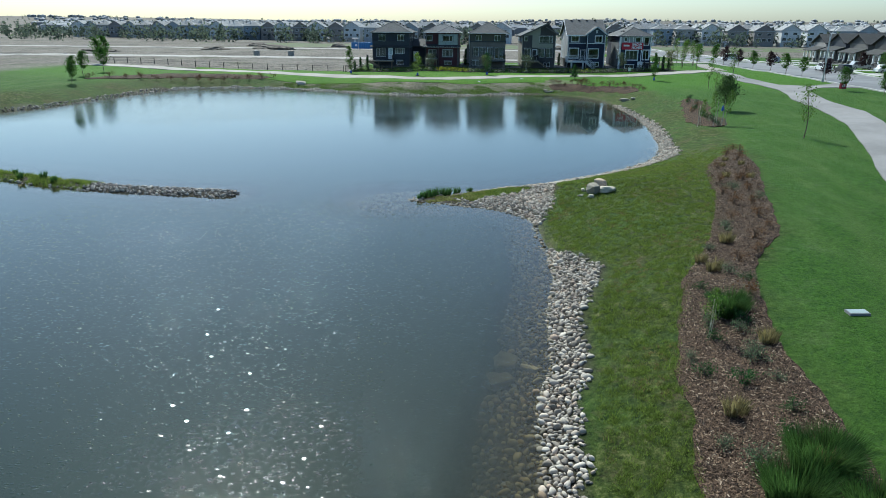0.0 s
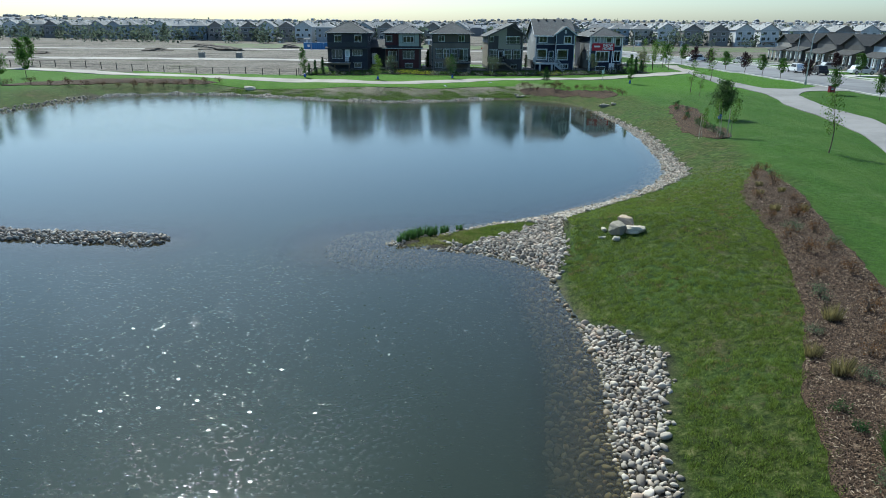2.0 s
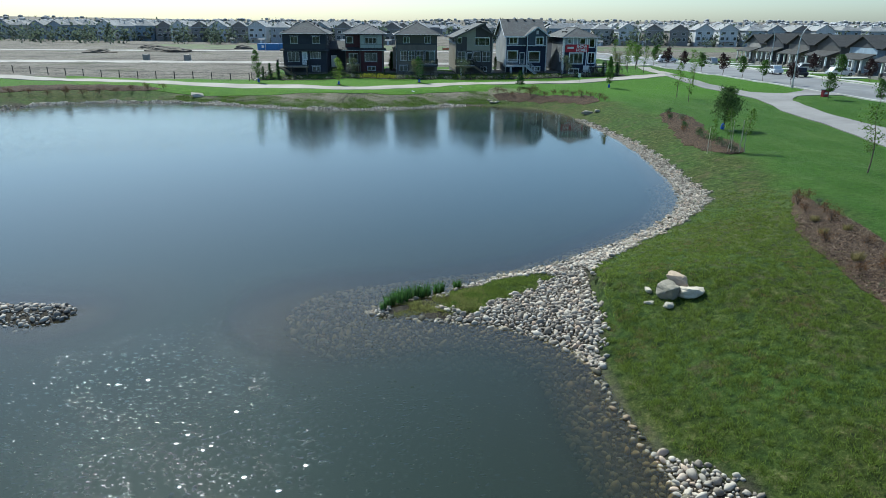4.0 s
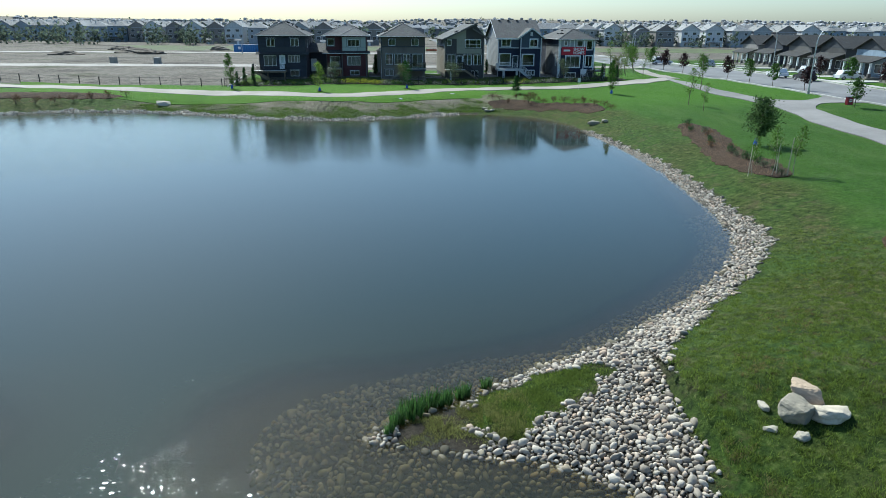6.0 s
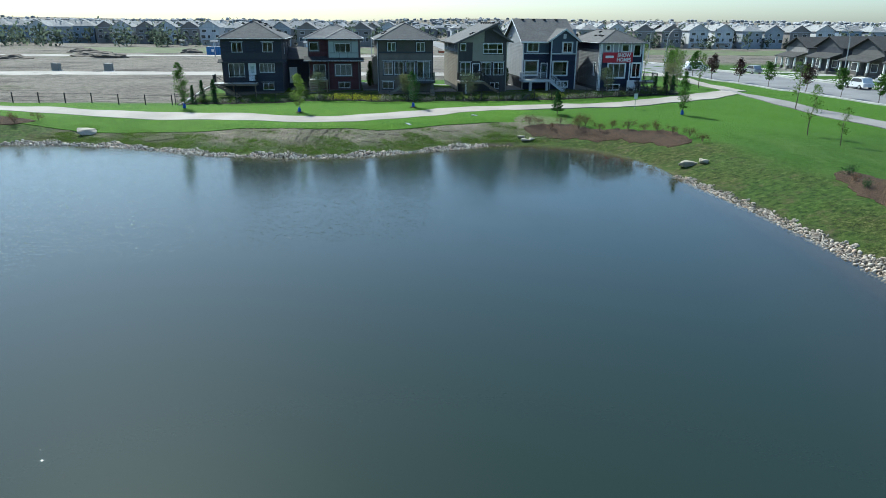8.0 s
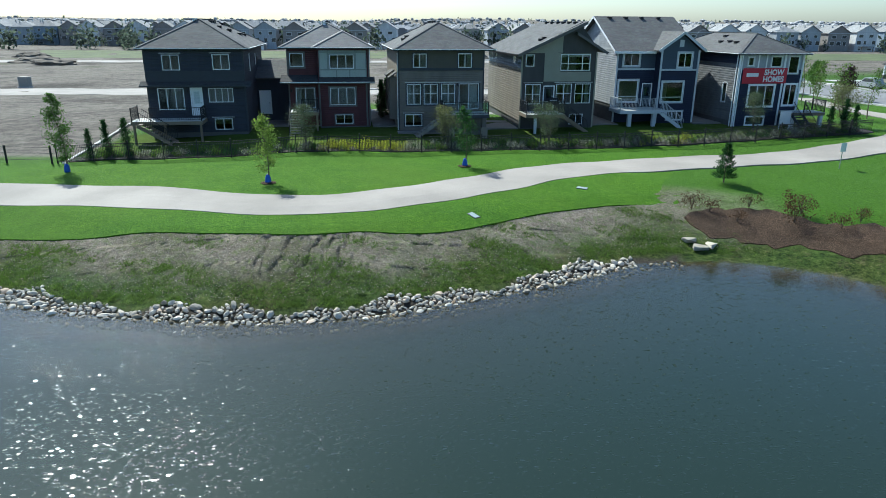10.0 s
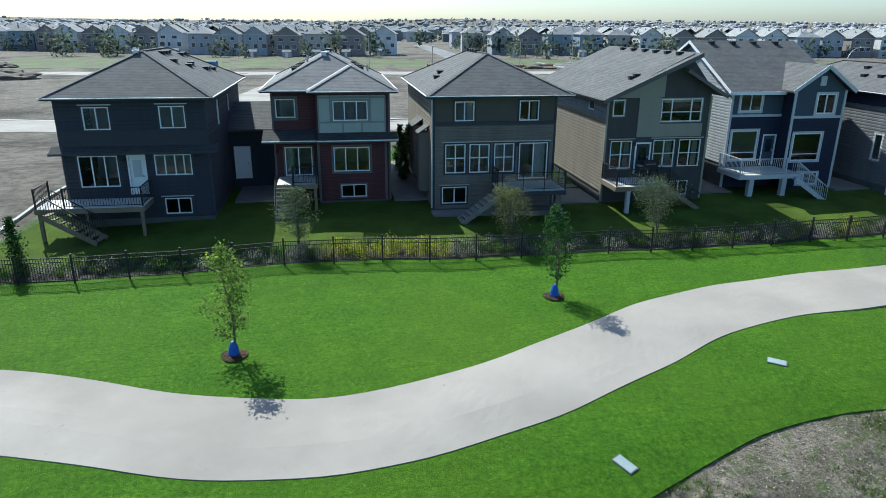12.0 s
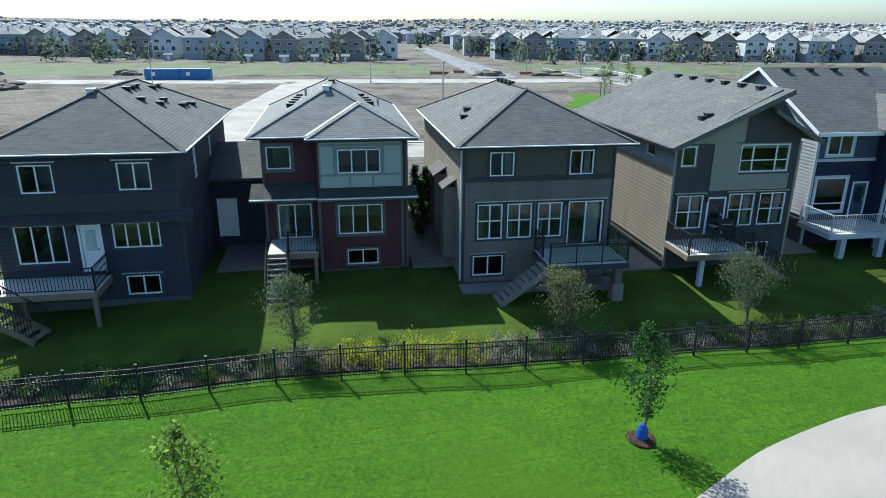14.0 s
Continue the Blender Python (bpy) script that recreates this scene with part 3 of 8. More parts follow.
GZ = GZ + smooth(0.5, 2.0, D) * smooth(7.0, 6.0, D) * (fy > 104) * (fx < 4) * (fx > -48) * 0.022 * (np.sin(fx * 5.1 + fy * 2.3) * np.sin(fy * 6.3 - fx) + nrg.normal(size=fx.size) * 0.55)
ground_mesh.from_pydata(np.stack([fx, fy, GZ], 1).tolist(), [], faces.tolist())
soil = smooth(1.3, 4.2, D + 0.5 * wobble(fx, fy, 0.9)) * smooth(9.0, 7.0, D) * smooth(100, 108, fy) * smooth(9, 1, fx) * smooth(-48, -40, fx)
soil = np.maximum(soil * (0.75 + 0.25 * wobble(fx, fy, 0.5)), smooth(0.2, -0.6, D))
mown = np.maximum(smooth(118, 122, fy) * (D < 300), smooth(-1.6, 1.2, fx + 0.6 * wobble(fx, fy, 0.6) - np.interp(fy, [0, 13, 20, 27, 40, 55, 66, 80, 95, 106, 112, 118], [7.5, 7.8, 8, 9.5, 13.5, 16.5, 17.5, 19, 18, 16, 12, 3])))
mown = np.where(fx < -45, np.maximum(mown, smooth(6, 8, D)), mown)
field = np.maximum(smooth(131.5, 133.5, fy - 0.02 * fx) * smooth(-36.2, -36.8, fx), smooth(160, 163, fy))
field = np.maximum(field, smooth(-90, -100, fx) * smooth(60, 90, fy))
field = np.where((fx > 28) & (fy < 240), field * smooth(215, 235, fy), field)
strip = np.where(fy < 39, near_edge(fy), np.where(fx > 1, east_w(fy), 0)) * (fx > -6) * (fx < 16) * (fy > 5) * (fy < 100)
silt = smooth(0.15, -0.15, D - strip) * (strip > 0)
silt = np.where((fx > -9) & (fx < 5) & (fy > 37.8) & (fy < 50), np.maximum(silt, smooth(0.15, -0.25, fx - spit_side(fy)) * ~in_spit(fx, fy)), silt)
silt = np.where((fy > 104) & (fx < 0), smooth(0.2, -0.2, D - north_w(fx)), silt)
silt = np.maximum(silt, smooth(0.0, -0.5, D))
fresh = smooth(98, 117, fy) * (fy < 160)
for name, v in (("fresh", fresh), ("silt", silt), ("soil", soil), ("mown", mown), ("field", np.clip(field, 0, 1))):
    ground_mesh.attributes.new(name, "FLOAT", "POINT").data.foreach_set("value", np.clip(v, 0, 1).astype(np.float32))
ground_mesh.materials.append(GROUND)
ground_mesh.polygons.foreach_set("use_smooth", [True] * len(ground_mesh.polygons))
ground = tagged(new("ground", ground_mesh), "rolling ground with rough grass bank, bare soil and dry fields", "ground", kind="structure")

# water sheet
wx, wy = np.arange(-92, 16, 0.75), np.concatenate([np.arange(-72, 10, 3.0), np.arange(10, 118, 0.75)])
WX, WY = np.meshgrid(wx, wy)
wn_, wm_ = len(wx), len(wy)
widx = np.arange(wn_ * wm_).reshape(wm_, wn_)
wd = -height(WX.ravel(), WY.ravel())
cells = np.stack([widx[:-1, :-1], widx[:-1, 1:], widx[1:, 1:], widx[1:, :-1]], -1).reshape(-1, 4)
cells = cells[(wd[cells] > -0.6).any(1)]
water_mesh = bpy.data.meshes.new("water")
water_mesh.from_pydata(np.stack([WX.ravel(), WY.ravel(), 0 * wd], 1).tolist(), [], cells.tolist())
water_mesh.attributes.new("depth", "FLOAT", "POINT").data.foreach_set("value", np.clip(wd / 2.0, 0, 1).astype(np.float32))
water_mesh.materials.append(WATER)
water_mesh.polygons.foreach_set("use_smooth", [True] * len(water_mesh.polygons))
water = tagged(new("water", water_mesh), "murky green pond water with small ripples and glints", "water", kind="structure")


def ribbon(name, a, b, across, lift, skirt, material, label, category, kind="structure", step=0.6, dome=0.0, ragged=0.0, sink_end=0.0):
    """A sheet laid on the ground between the lines a and b, with a skirt at its edges."""
    a, b = curve(a, step), curve(b, step)
    n = max(len(a), len(b))
    a, b = resample(a, n), resample(b, n)
    if ragged:
        s = np.linspace(0, 1, n)
        k = np.arange(n) * step
        mid_line = (a + b) / 2
        reach = (1 - np.abs(2 * s - 1) ** 7)[:, None] ** 0.5
        ea = ragged * (np.sin(k * 1.7) + 0.7 * np.sin(k * 3.9 + 1) + 0.4 * np.sin(k * 8.3)) / np.linalg.norm(a - b, axis=1)
        eb = ragged * (np.sin(k * 1.3 + 2) + 0.7 * np.sin(k * 4.4) + 0.4 * np.sin(k * 7.7)) / np.linalg.norm(a - b, axis=1)
        a, b = mid_line + (a - mid_line) * reach * (1 + ea[:, None]), mid_line + (b - mid_line) * reach * (1 + eb[:, None])
    t = np.linspace(0, 1, across + 1)
    p = a[None] * (1 - t)[:, None, None] + b[None] * t[:, None, None]
    x, y = p[..., 0].ravel(), p[..., 1].ravel()
    edge = np.repeat(np.sin(np.pi * t), n)
    z = height(x, y) + lift + dome * np.sqrt(edge) - sink_end * np.tile(smooth(0.86, 1.0, np.linspace(0, 1, n)), across + 1)
    v = np.stack([x, y, z], 1)
    k = np.arange((across + 1) * n).reshape(across + 1, n)
    f = np.stack([k[:-1, :-1], k[:-1, 1:], k[1:, 1:], k[1:, :-1]], -1).reshape(-1, 4).tolist()
    rim = list(k[0]) + list(k[1:, -1]) + list(k[-1, -2::-1]) + list(k[-2:0:-1, 0])
    low = v[rim] - np.array([0, 0, skirt])
    m = len(v)
    f += [(rim[i], m + i, m + (i + 1) % len(rim), rim[(i + 1) % len(rim)]) for i in range(len(rim))]
    me = bpy.data.meshes.new(name)
    me.from_pydata(np.vstack([v, low]).tolist(), [], f)
    me.materials.append(material)
    me.update()
    bm = bmesh.new()
    bm.from_mesh(me)
    bmesh.ops.recalc_face_normals(bm, faces=bm.faces)
    up = sum(fc.normal.z for fc in bm.faces)
    if up < 0:
        bmesh.ops.reverse_faces(bm, faces=bm.faces)
    bm.to_mesh(me)
    bm.free()
    return tagged(new(name, me), label, category, kind=kind)


# fresh turf on the north bank, with its cut edge over the bare soil
SOD_EDGE = [(-62, 122.0), (-50, 119.5), (-43, 117.2), (-37, 116.0), (-33, 115.2), (-29, 114.5), (-26, 114.7), (-22, 114.0), (-18.6, 113.8), (-15.8, 114.2), (-12.5, 114.6), (-10.7, 115.1), (-9, 116.1), (-7.3, 117.1), (-4.7, 118.5), (-1.5, 119.2), (2.4, 119.3), (6, 119.6)]
FENCE_LINE = [(-70, 132.9), (-52, 130.6), (-37, 128.95), (-28.8, 130.25), (-22.6, 130.95), (-17.1, 131.5), (-12.8, 131.95), (-5.5, 132.7), (-1.4, 133.1), (5, 133.9), (15, 135.3), (26, 137.4)]
ribbon("lawn_turf", SOD_EDGE, [(x, y + 0.35) for x, y in FENCE_LINE[:-1]], 26, 0.05, 0.12, SOD, "bright green newly laid lawn with a dark cut edge", "lawn", sink_end=0.12)
PATH_SOUTH = [(-95, 128.5), (-80, 127.2), (-67, 125.9), (-51, 123.8), (-39.6, 120.3), (-29.8, 118.4), (-24.8, 117.2), (-21.9, 116.5), (-19.6, 116.3), (-17.5, 116.4), (-14.9, 117.2), (-11.9, 118.5), (-9.5, 120.0), (-6.8, 121.8), (-3.6, 123.9), (-0.5, 125.1), (3.9, 126.0), (9.1, 127.0), (17, 128.8), (22.8, 130.5), (28.5, 133.2), (33.2, 138.0)]
PATH_NORTH = [(-96, 132.3), (-81, 131.2), (-68, 129.8), (-52, 127.7), (-42, 124.3), (-31.2, 122.6), (-26.4, 121.5), (-23, 120.5), (-19.9, 120.0), (-17.9, 120.1), (-14.7, 121.1), (-11.1, 123.3), (-8.3, 125.3), (-5, 127.3), (0.1, 129.2), (5, 130.1), (10.5, 130.9), (18, 132.8), (24, 135.4), (30, 139.6), (35, 145.5)]
ribbon("pavement_path", PATH_SOUTH, PATH_NORTH, 6, 0.075, 0.12, PATHWAY, "pale grey winding asphalt path with worn lighter tracks", "path")
ribbon("pavement_side_path", [(33.2, 138.0), (32.4, 129), (32.5, 117), (33.6, 110), (34.0, 104), (33.2, 98), (32.0, 92), (31.6, 86), (31.0, 79), (29.6, 71), (28.2, 65.5), (24.4, 53), (22.1, 46.5), (20.8, 42), (18.5, 32), (17.3, 20), (17, 5), (18, -25)], [(35, 145.5), (34.8, 137), (35.0, 123), (35.6, 114), (36.2, 107), (36.8, 100), (35.8, 94), (35.3, 88), (35.1, 81), (34.4, 76), (32.8, 69), (28.6, 56.5), (26.3, 50), (24.8, 45), (22.6, 35), (21.3, 22), (21, 6), (22, -24)], 5, 0.07, 0.12, SIDE_PATH, "grey asphalt park path curving over the lawn", "path")
ribbon("pavement_apron", [(36.0, 98.5), (38.6, 103.4), (41.6, 105.2), (45.5, 104.5)], [(35.6, 110.5), (38.6, 108.4), (41.6, 109.6), (45.2, 113.6)], 4, 0.062, 0.12, SIDE_PATH, "short paved link from path to kerb", "path")
ribbon("pavement_link", [(33.4, 142.5), (33.8, 152), (34.6, 160), (36, 168)], [(36.4, 142.0), (36.6, 152), (37.2, 160), (38.6, 168)], 3, 0.062, 0.12, PATHWAY, "paved walk running up to the street", "path")
# streets with real kerbs
ROAD_W = [(30, 330), (35, 260), (38.5, 200), (40.5, 174), (42.5, 150), (44.3, 131), (45.1, 115), (45.8, 103), (48, 80), (52, 55), (60, 25), (75, -30), (98, -110)]
ROAD_E = [(44, 332), (49, 262), (53.5, 205), (56, 176), (58.0, 152), (58.6, 133), (59.0, 121), (60, 102), (63, 77), (68, 50), (76, 22), (90, -33), (113, -112)]
ribbon("road_east", ROAD_W, ROAD_E, 6, 0.03, 0.2, ROAD, "grey asphalt residential street", "road", step=2.0)
ribbon("kerb_west", [(x - 0.35, y) for x, y in ROAD_W], [(x + 0.05, y) for x, y in ROAD_W], 1, 0.16, 0.3, KERB, "pale concrete kerb", "kerb", step=2.0)
ribbon("kerb_east", [(x - 0.05, y) for x, y in ROAD_E], [(x + 0.35, y) for x, y in ROAD_E], 1, 0.16, 0.3, KERB, "pale concrete kerb", "kerb", step=2.0)
ribbon("sidewalk_east", [(x + 2.2, y) for x, y in ROAD_E], [(x + 3.7, y) for x, y in ROAD_E], 1, 0.1, 0.3, KERB, "pale concrete sidewalk", "sidewalk", step=2.0)
STREET_S = [(-230, 162), (-150, 167), (-100, 170), (-57, 171), (-20, 172), (10, 172.5), (41, 173.5)]
STREET_N = [(-230, 174), (-150, 179), (-100, 181.5), (-57, 182), (-20, 182.5), (10, 183), (40, 184.5)]
ribbon("road_north", STREET_S, STREET_N, 5, 0.03, 0.2, GRAVEL, "pale dusty street behind the houses", "road", step=2.5)
ribbon("kerb_north", [(x, y) for x, y in STREET_N], [(x, y + 0.5) for x, y in STREET_N], 1, 0.15, 0.3, KERB, "pale concrete kerb", "kerb", step=2.5)
ribbon("road_far", [(-230, 258), (-120, 264), (-40, 268), (20, 272), (33, 273)], [(-230, 272), (-120, 277), (-40, 281), (20, 285), (33, 287)], 4, 0.06, 0.3, GRAVEL, "pale gravel haul road across the building site", "road", step=4.0)
ribbon("road_spur", [(-45, 183), (-42, 215), (-43, 268)], [(-33, 183), (-31, 215), (-30, 268)], 3, 0.05, 0.3, GRAVEL, "pale gravel spur road", "road", step=4.0)
ribbon("road_avenue", [(4, 286), (2, 340), (-2, 420), (-8, 520)], [(15, 286), (12, 340), (7, 420), (1, 520)], 3, 0.05, 0.3, ROAD, "grey residential avenue between distant houses", "road", step=4.0)
ribbon("meadow_verge", [(-120, 292), (-40, 296), (-4, 300)], [(-150, 350), (-50, 352), (-8, 352)], 4, 0.04, 0.1, MEADOW, "green meadow strip before the far houses", "lawn", step=5.0)
ribbon("grass_verge_east", [(20, 300), (80, 300), (190, 290)], [(20, 350), (80, 350), (200, 345)], 4, 0.04, 0.1, MEADOW, "green meadow strip before the far houses", "lawn", step=5.0)
ribbon("grass_corner", [(8, 215), (14, 228), (16, 240)], [(31, 214), (29, 228), (24, 240)], 4, 0.05, 0.1, SOD, "small watered lawn by the street corner", "lawn", step=2.0)

# mulch beds
ribbon("mulch_bed_near", [(15.2, 56.2), (11.6, 47), (10.0, 37.6), (8.0, 30.4), (6.3, 26.4), (5.4, 22.5), (4.7, 19.1), (4.7, 17.2), (4.3, 14.6), (4.0, 12), (3.6, 6)], [(16.2, 55.6), (14.8, 46.5), (13.2, 39.8), (11.5, 32), (9.2, 27.4), (8.2, 22.9), (7.9, 19.2), (8.0, 16.8), (8.0, 15.1), (7.9, 12), (7.6, 6)], 7, 0.03, 0.08, MULCH, "curved shrub bed of reddish brown wood mulch", "mulch bed", dome=0.06, ragged=0.12, step=0.3)
ribbon("mulch_bed_mid", [(18.3, 93.2), (17.4, 85), (16.3, 77.5), (16.6, 73), (16.9, 69.2)], [(20.9, 93.4), (20.6, 86), (19.1, 79), (19.3, 74), (19.4, 70)], 6, 0.03, 0.08, MULCH, "narrow bed of brown wood mulch with small shrubs", "mulch bed", dome=0.05, ragged=0.3, step=0.4)
ribbon("mulch_bed_north", [(1.4, 117.0), (2.8, 115.4), (5.4, 114.6), (7.2, 113.4), (9.9, 112.0), (11.8, 109.6), (13.6, 106.0)], [(2.0, 118.6), (4.0, 119.0), (6.8, 117.6), (9.0, 115.8), (11.8, 114.4), (14.2, 112.6), (16.2, 108.5)], 7, 0.03, 0.08, MULCH, "shrub bed of brown mulch above the north shore", "mulch bed", dome=0.05, ragged=0.5, step=0.4)
ribbon("mulch_bed_west", [(-74, 103), (-66.5, 112.5), (-60, 117.6), (-48, 119.0)], [(-76, 107), (-69, 117), (-60.5, 121.4), (-48.4, 121.2)], 5, 0.05, 0.08, MULCH, "curved dark mulch bed with low shrubs", "mulch bed", dome=0.05, ragged=0.3)
ribbon("planting_bed", [(x, y + 0.45) for x, y in FENCE_LINE[2:]], [(x, y + 2.0) for x, y in FENCE_LINE[2:]], 4, 0.07, 0.12, DARK_MULCH, "dark mulched planting bed behind the iron fence", "planting bed", dome=0.04)
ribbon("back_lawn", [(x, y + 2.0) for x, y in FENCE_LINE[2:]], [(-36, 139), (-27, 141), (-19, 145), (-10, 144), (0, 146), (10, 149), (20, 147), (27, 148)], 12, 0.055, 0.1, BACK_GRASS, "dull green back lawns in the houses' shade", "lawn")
ribbon("edging_strip", [(-36.7, 128.9), (-37.4, 136), (-38, 146)], [(-36.5, 128.9), (-37.2, 136), (-37.8, 146)], 1, 0.16, 0.25, KERB, "pale timber edging at the lawn's border", "edging")

# ---- houses ----
TURN = 5.5  # degrees by which the row is turned
BASE = 2.45


def facade(side, width, depth=0.0):
    """Maps (along, outward, height) of one side of a house to its local coordinates."""
    if side == "rear":
        return lambda u, o, z: (u, -o, z - BASE)
    if side == "left":
        return lambda u, o, z: (-o, u, z - BASE)
    if side == "right":
        return lambda u, o, z: (width + o, u, z - BASE)
    return lambda u, o, z: (u, depth + o, z - BASE)


def free_runs(u0, u1, z, holes):
    runs = [(u0, u1)]
    for a, b, lo, hi in holes:
        if lo < z < hi:
            runs = [r for p, q in runs for r in ((p, min(q, a)), (max(p, b), q)) if r[1] - r[0] > 1e-4]
    return runs


def wall_sheet(m, at, u0, u1, z0, z1, holes=(), lap=0.19, proud=0.034, reveal=0.12):
    """A wall with openings; lap: height of each siding board (0: smooth panel)."""
    cuts = {z0, z1} | {h for hole in holes for h in hole[2:] if z0 < h < z1}
    if lap:
        cuts |= {z0 + lap * i * 0.5 + (0.11 * lap if i % 2 else 0) for i in range(1, 2 * int((z1 - z0) / lap) + 2) if z0 + lap * (i * 0.5 + 0.11) < z1}
    cuts = sorted(cuts)
    for lo, hi in zip(cuts[:-1], cuts[1:]):
        if hi - lo < 1e-4:
            continue
        def out(z, top):
            if not lap:
                return 0.0
            k = ((z - z0) / lap) % 1.0
            k = 1.0 if top and k < 1e-3 else (0.0 if k > 0.999 and not top else k)
            return proud * min(1.0, (1 - k) / 0.39)
        a, b = out(lo, False), out(hi, True)
        for p, q in free_runs(u0, u1, (lo + hi) / 2, holes):
            m.quad(at(p, a, lo), at(q, a, lo), at(q, b, hi), at(p, b, hi))
            if lap and a > proud * 0.98 and min(((lo - z0) / lap) % 1.0, 1 - ((lo - z0) / lap) % 1.0) < 0.01:
                m.quad(at(p, 0, lo), at(q, 0, lo), at(q, a, lo), at(p, a, lo))
    for a, b, lo, hi in holes:
        if lo >= z0 - 1e-6 and hi <= z1 + 1e-6:
            for (p, zp), (q, zq) in (((a, lo), (b, lo)), ((b, lo), (b, hi)), ((b, hi), (a, hi)), ((a, hi), (a, lo))):
                m.quad(at(p, proud, zp), at(q, proud, zq), at(q, -reveal, zq), at(p, -reveal, zp))
    return m


def bar(m, at, u0, u1, o0, o1, z0, z1):
    c = [at(u, o, z) for z in (z0, z1) for u, o in ((u0, o0), (u1, o0), (u1, o1), (u0, o1))]
    n = len(m.v)
    m.v.extend(c)
    m.f.extend([tuple(n + i for i in k) for k in ((0, 3, 2, 1), (4, 5, 6, 7), (0, 1, 5, 4), (1, 2, 6, 5), (2, 3, 7, 6), (3, 0, 4, 7))])
    return m


def ring(m, at, u0, u1, z0, z1, w, o0, o1):
    """A rectangular frame of one piece."""
    n = len(m.v)
    for o in (o0, o1):
        m.v.extend([at(u0, o, z0), at(u1, o, z0), at(u1, o, z1), at(u0, o, z1), at(u0 + w, o, z0 + w), at(u1 - w, o, z0 + w), at(u1 - w, o, z1 - w), at(u0 + w, o, z1 - w)])
    for i in range(4):
        j = (i + 1) % 4
        m.f.extend([tuple(n + k for k in q) for q in ((i, j, 4 + j, 4 + i), (8 + j, 8 + i, 12 + i, 12 + j), (i, 8 + i, 8 + j, j), (4 + j, 12 + j, 12 + i, 4 + i))])
    return m


def window(house, at, u0, u1, z0, z1, uprights=(), rails=(), trim=None, trim_w=0.09, name="window", blind=0.0, head=False):
    """White frame with each pane of its own, dark or light trim boards round it, a room's blind behind."""
    w = 0.055
    fr = part(name, ring(Mesher(), at, u0, u1, z0, z1, w, -0.04, 0.045), WHITE, house)
    us = [u0 + w] + [u0 + (u1 - u0) * k for k in uprights] + [u1 - w]
    zs = [z0 + w] + [z0 + (z1 - z0) * k for k in rails] + [z1 - w]
    for u in us[1:-1]:
        part("mullion", bar(Mesher(), at, u - 0.03, u + 0.03, -0.035, 0.035, z0 + w, z1 - w), WHITE, fr)
    for z in zs[1:-1]:
        part("glazing_bar", bar(Mesher(), at, u0 + w, u1 - w, -0.033, 0.033, z - 0.025, z + 0.025), WHITE, fr)
    for a, b in zip(us[:-1], us[1:]):
        for c, d in zip(zs[:-1], zs[1:]):
            p = bar(Mesher(), at, a, b, -0.02, -0.008, c, d)
            part("pane", p, GLASS, fr).visible_shadow = False
    if trim is not None:
        t = ring(Mesher(), at, u0 - trim_w, u1 + trim_w, z0 - trim_w, z1 + trim_w, trim_w, 0.0, 0.05)
        part("trim", t, trim, fr)
    if head:
        bar(h := Mesher(), at, u0 - 0.16, u1 + 0.16, 0.0, 0.09, z1 + trim_w, z1 + trim_w + 0.05)
        part("head_flashing", h, GREY_METAL, fr)
    if blind:
        b = bar(Mesher(), at, u0 + 0.05, u1 - 0.05, -0.16, -0.14, z1 - (z1 - z0) * blind, z1 - 0.04)
        part("blind", b, FABRIC, fr)
    return fr


def curtain(fr, at, u0, u1, z0, z1):
    m = Mesher()
    n = 14
    for i in range(n):
        a, b = u0 + (u1 - u0) * i / n, u0 + (u1 - u0) * (i + 1) / n
        oa, ob = (-0.2 if i % 2 else -0.27), (-0.27 if i % 2 else -0.2)
        m.quad(at(a, oa, z0), at(b, ob, z0), at(b, ob, z1), at(a, oa, z1))
    part("curtain", m, FABRIC, fr)


def door(house, at, u0, u1, z0, z1, colour, lite=True, name="door"):
    m = bar(Mesher(), at, u0, u1, -0.06, -0.01, z0, z1)
    d = part(name, m, colour, house)
    f = Mesher()
    bar(f, at, u0 - 0.09, u0, -0.04, 0.05, z0, z1 + 0.09)
    bar(f, at, u1, u1 + 0.09, -0.04, 0.05, z0, z1 + 0.09)
    bar(f, at, u0, u1, -0.04, 0.05, z1, z1 + 0.09)
    part("door_frame", f, WHITE, d)
    if lite:
        w = u1 - u0
        g = bar(Mesher(), at, u0 + w * 0.22, u1 - w * 0.22, -0.01, 0.005, z0 + (z1 - z0) * 0.45, z1 - 0.22)
        part("pane", g, GLASS, d)
    k = bar(Mesher(), at, u1 - 0.13, u1 - 0.07, 0.0, 0.06, z0 + 0.95, z0 + 1.05)
    part("handle", k, GREY_METAL, d)
    return d


def rooms(house, width, depth, levels, backs, front=0.16):
    """Floors and a dark inner wall, so that one looks into rooms."""
    m = Mesher()
    for z in levels:
        m.box(0.16, width - 0.16, front, depth - 0.16, z - 0.25 - BASE, z - BASE)
    part("inner_floor", m, INTERIOR, house)
    part("inner_wall", Mesher().box(0.16, width - 0.16, backs, backs + 0.12, 0, levels[-1] - BASE), INTERIOR, house)


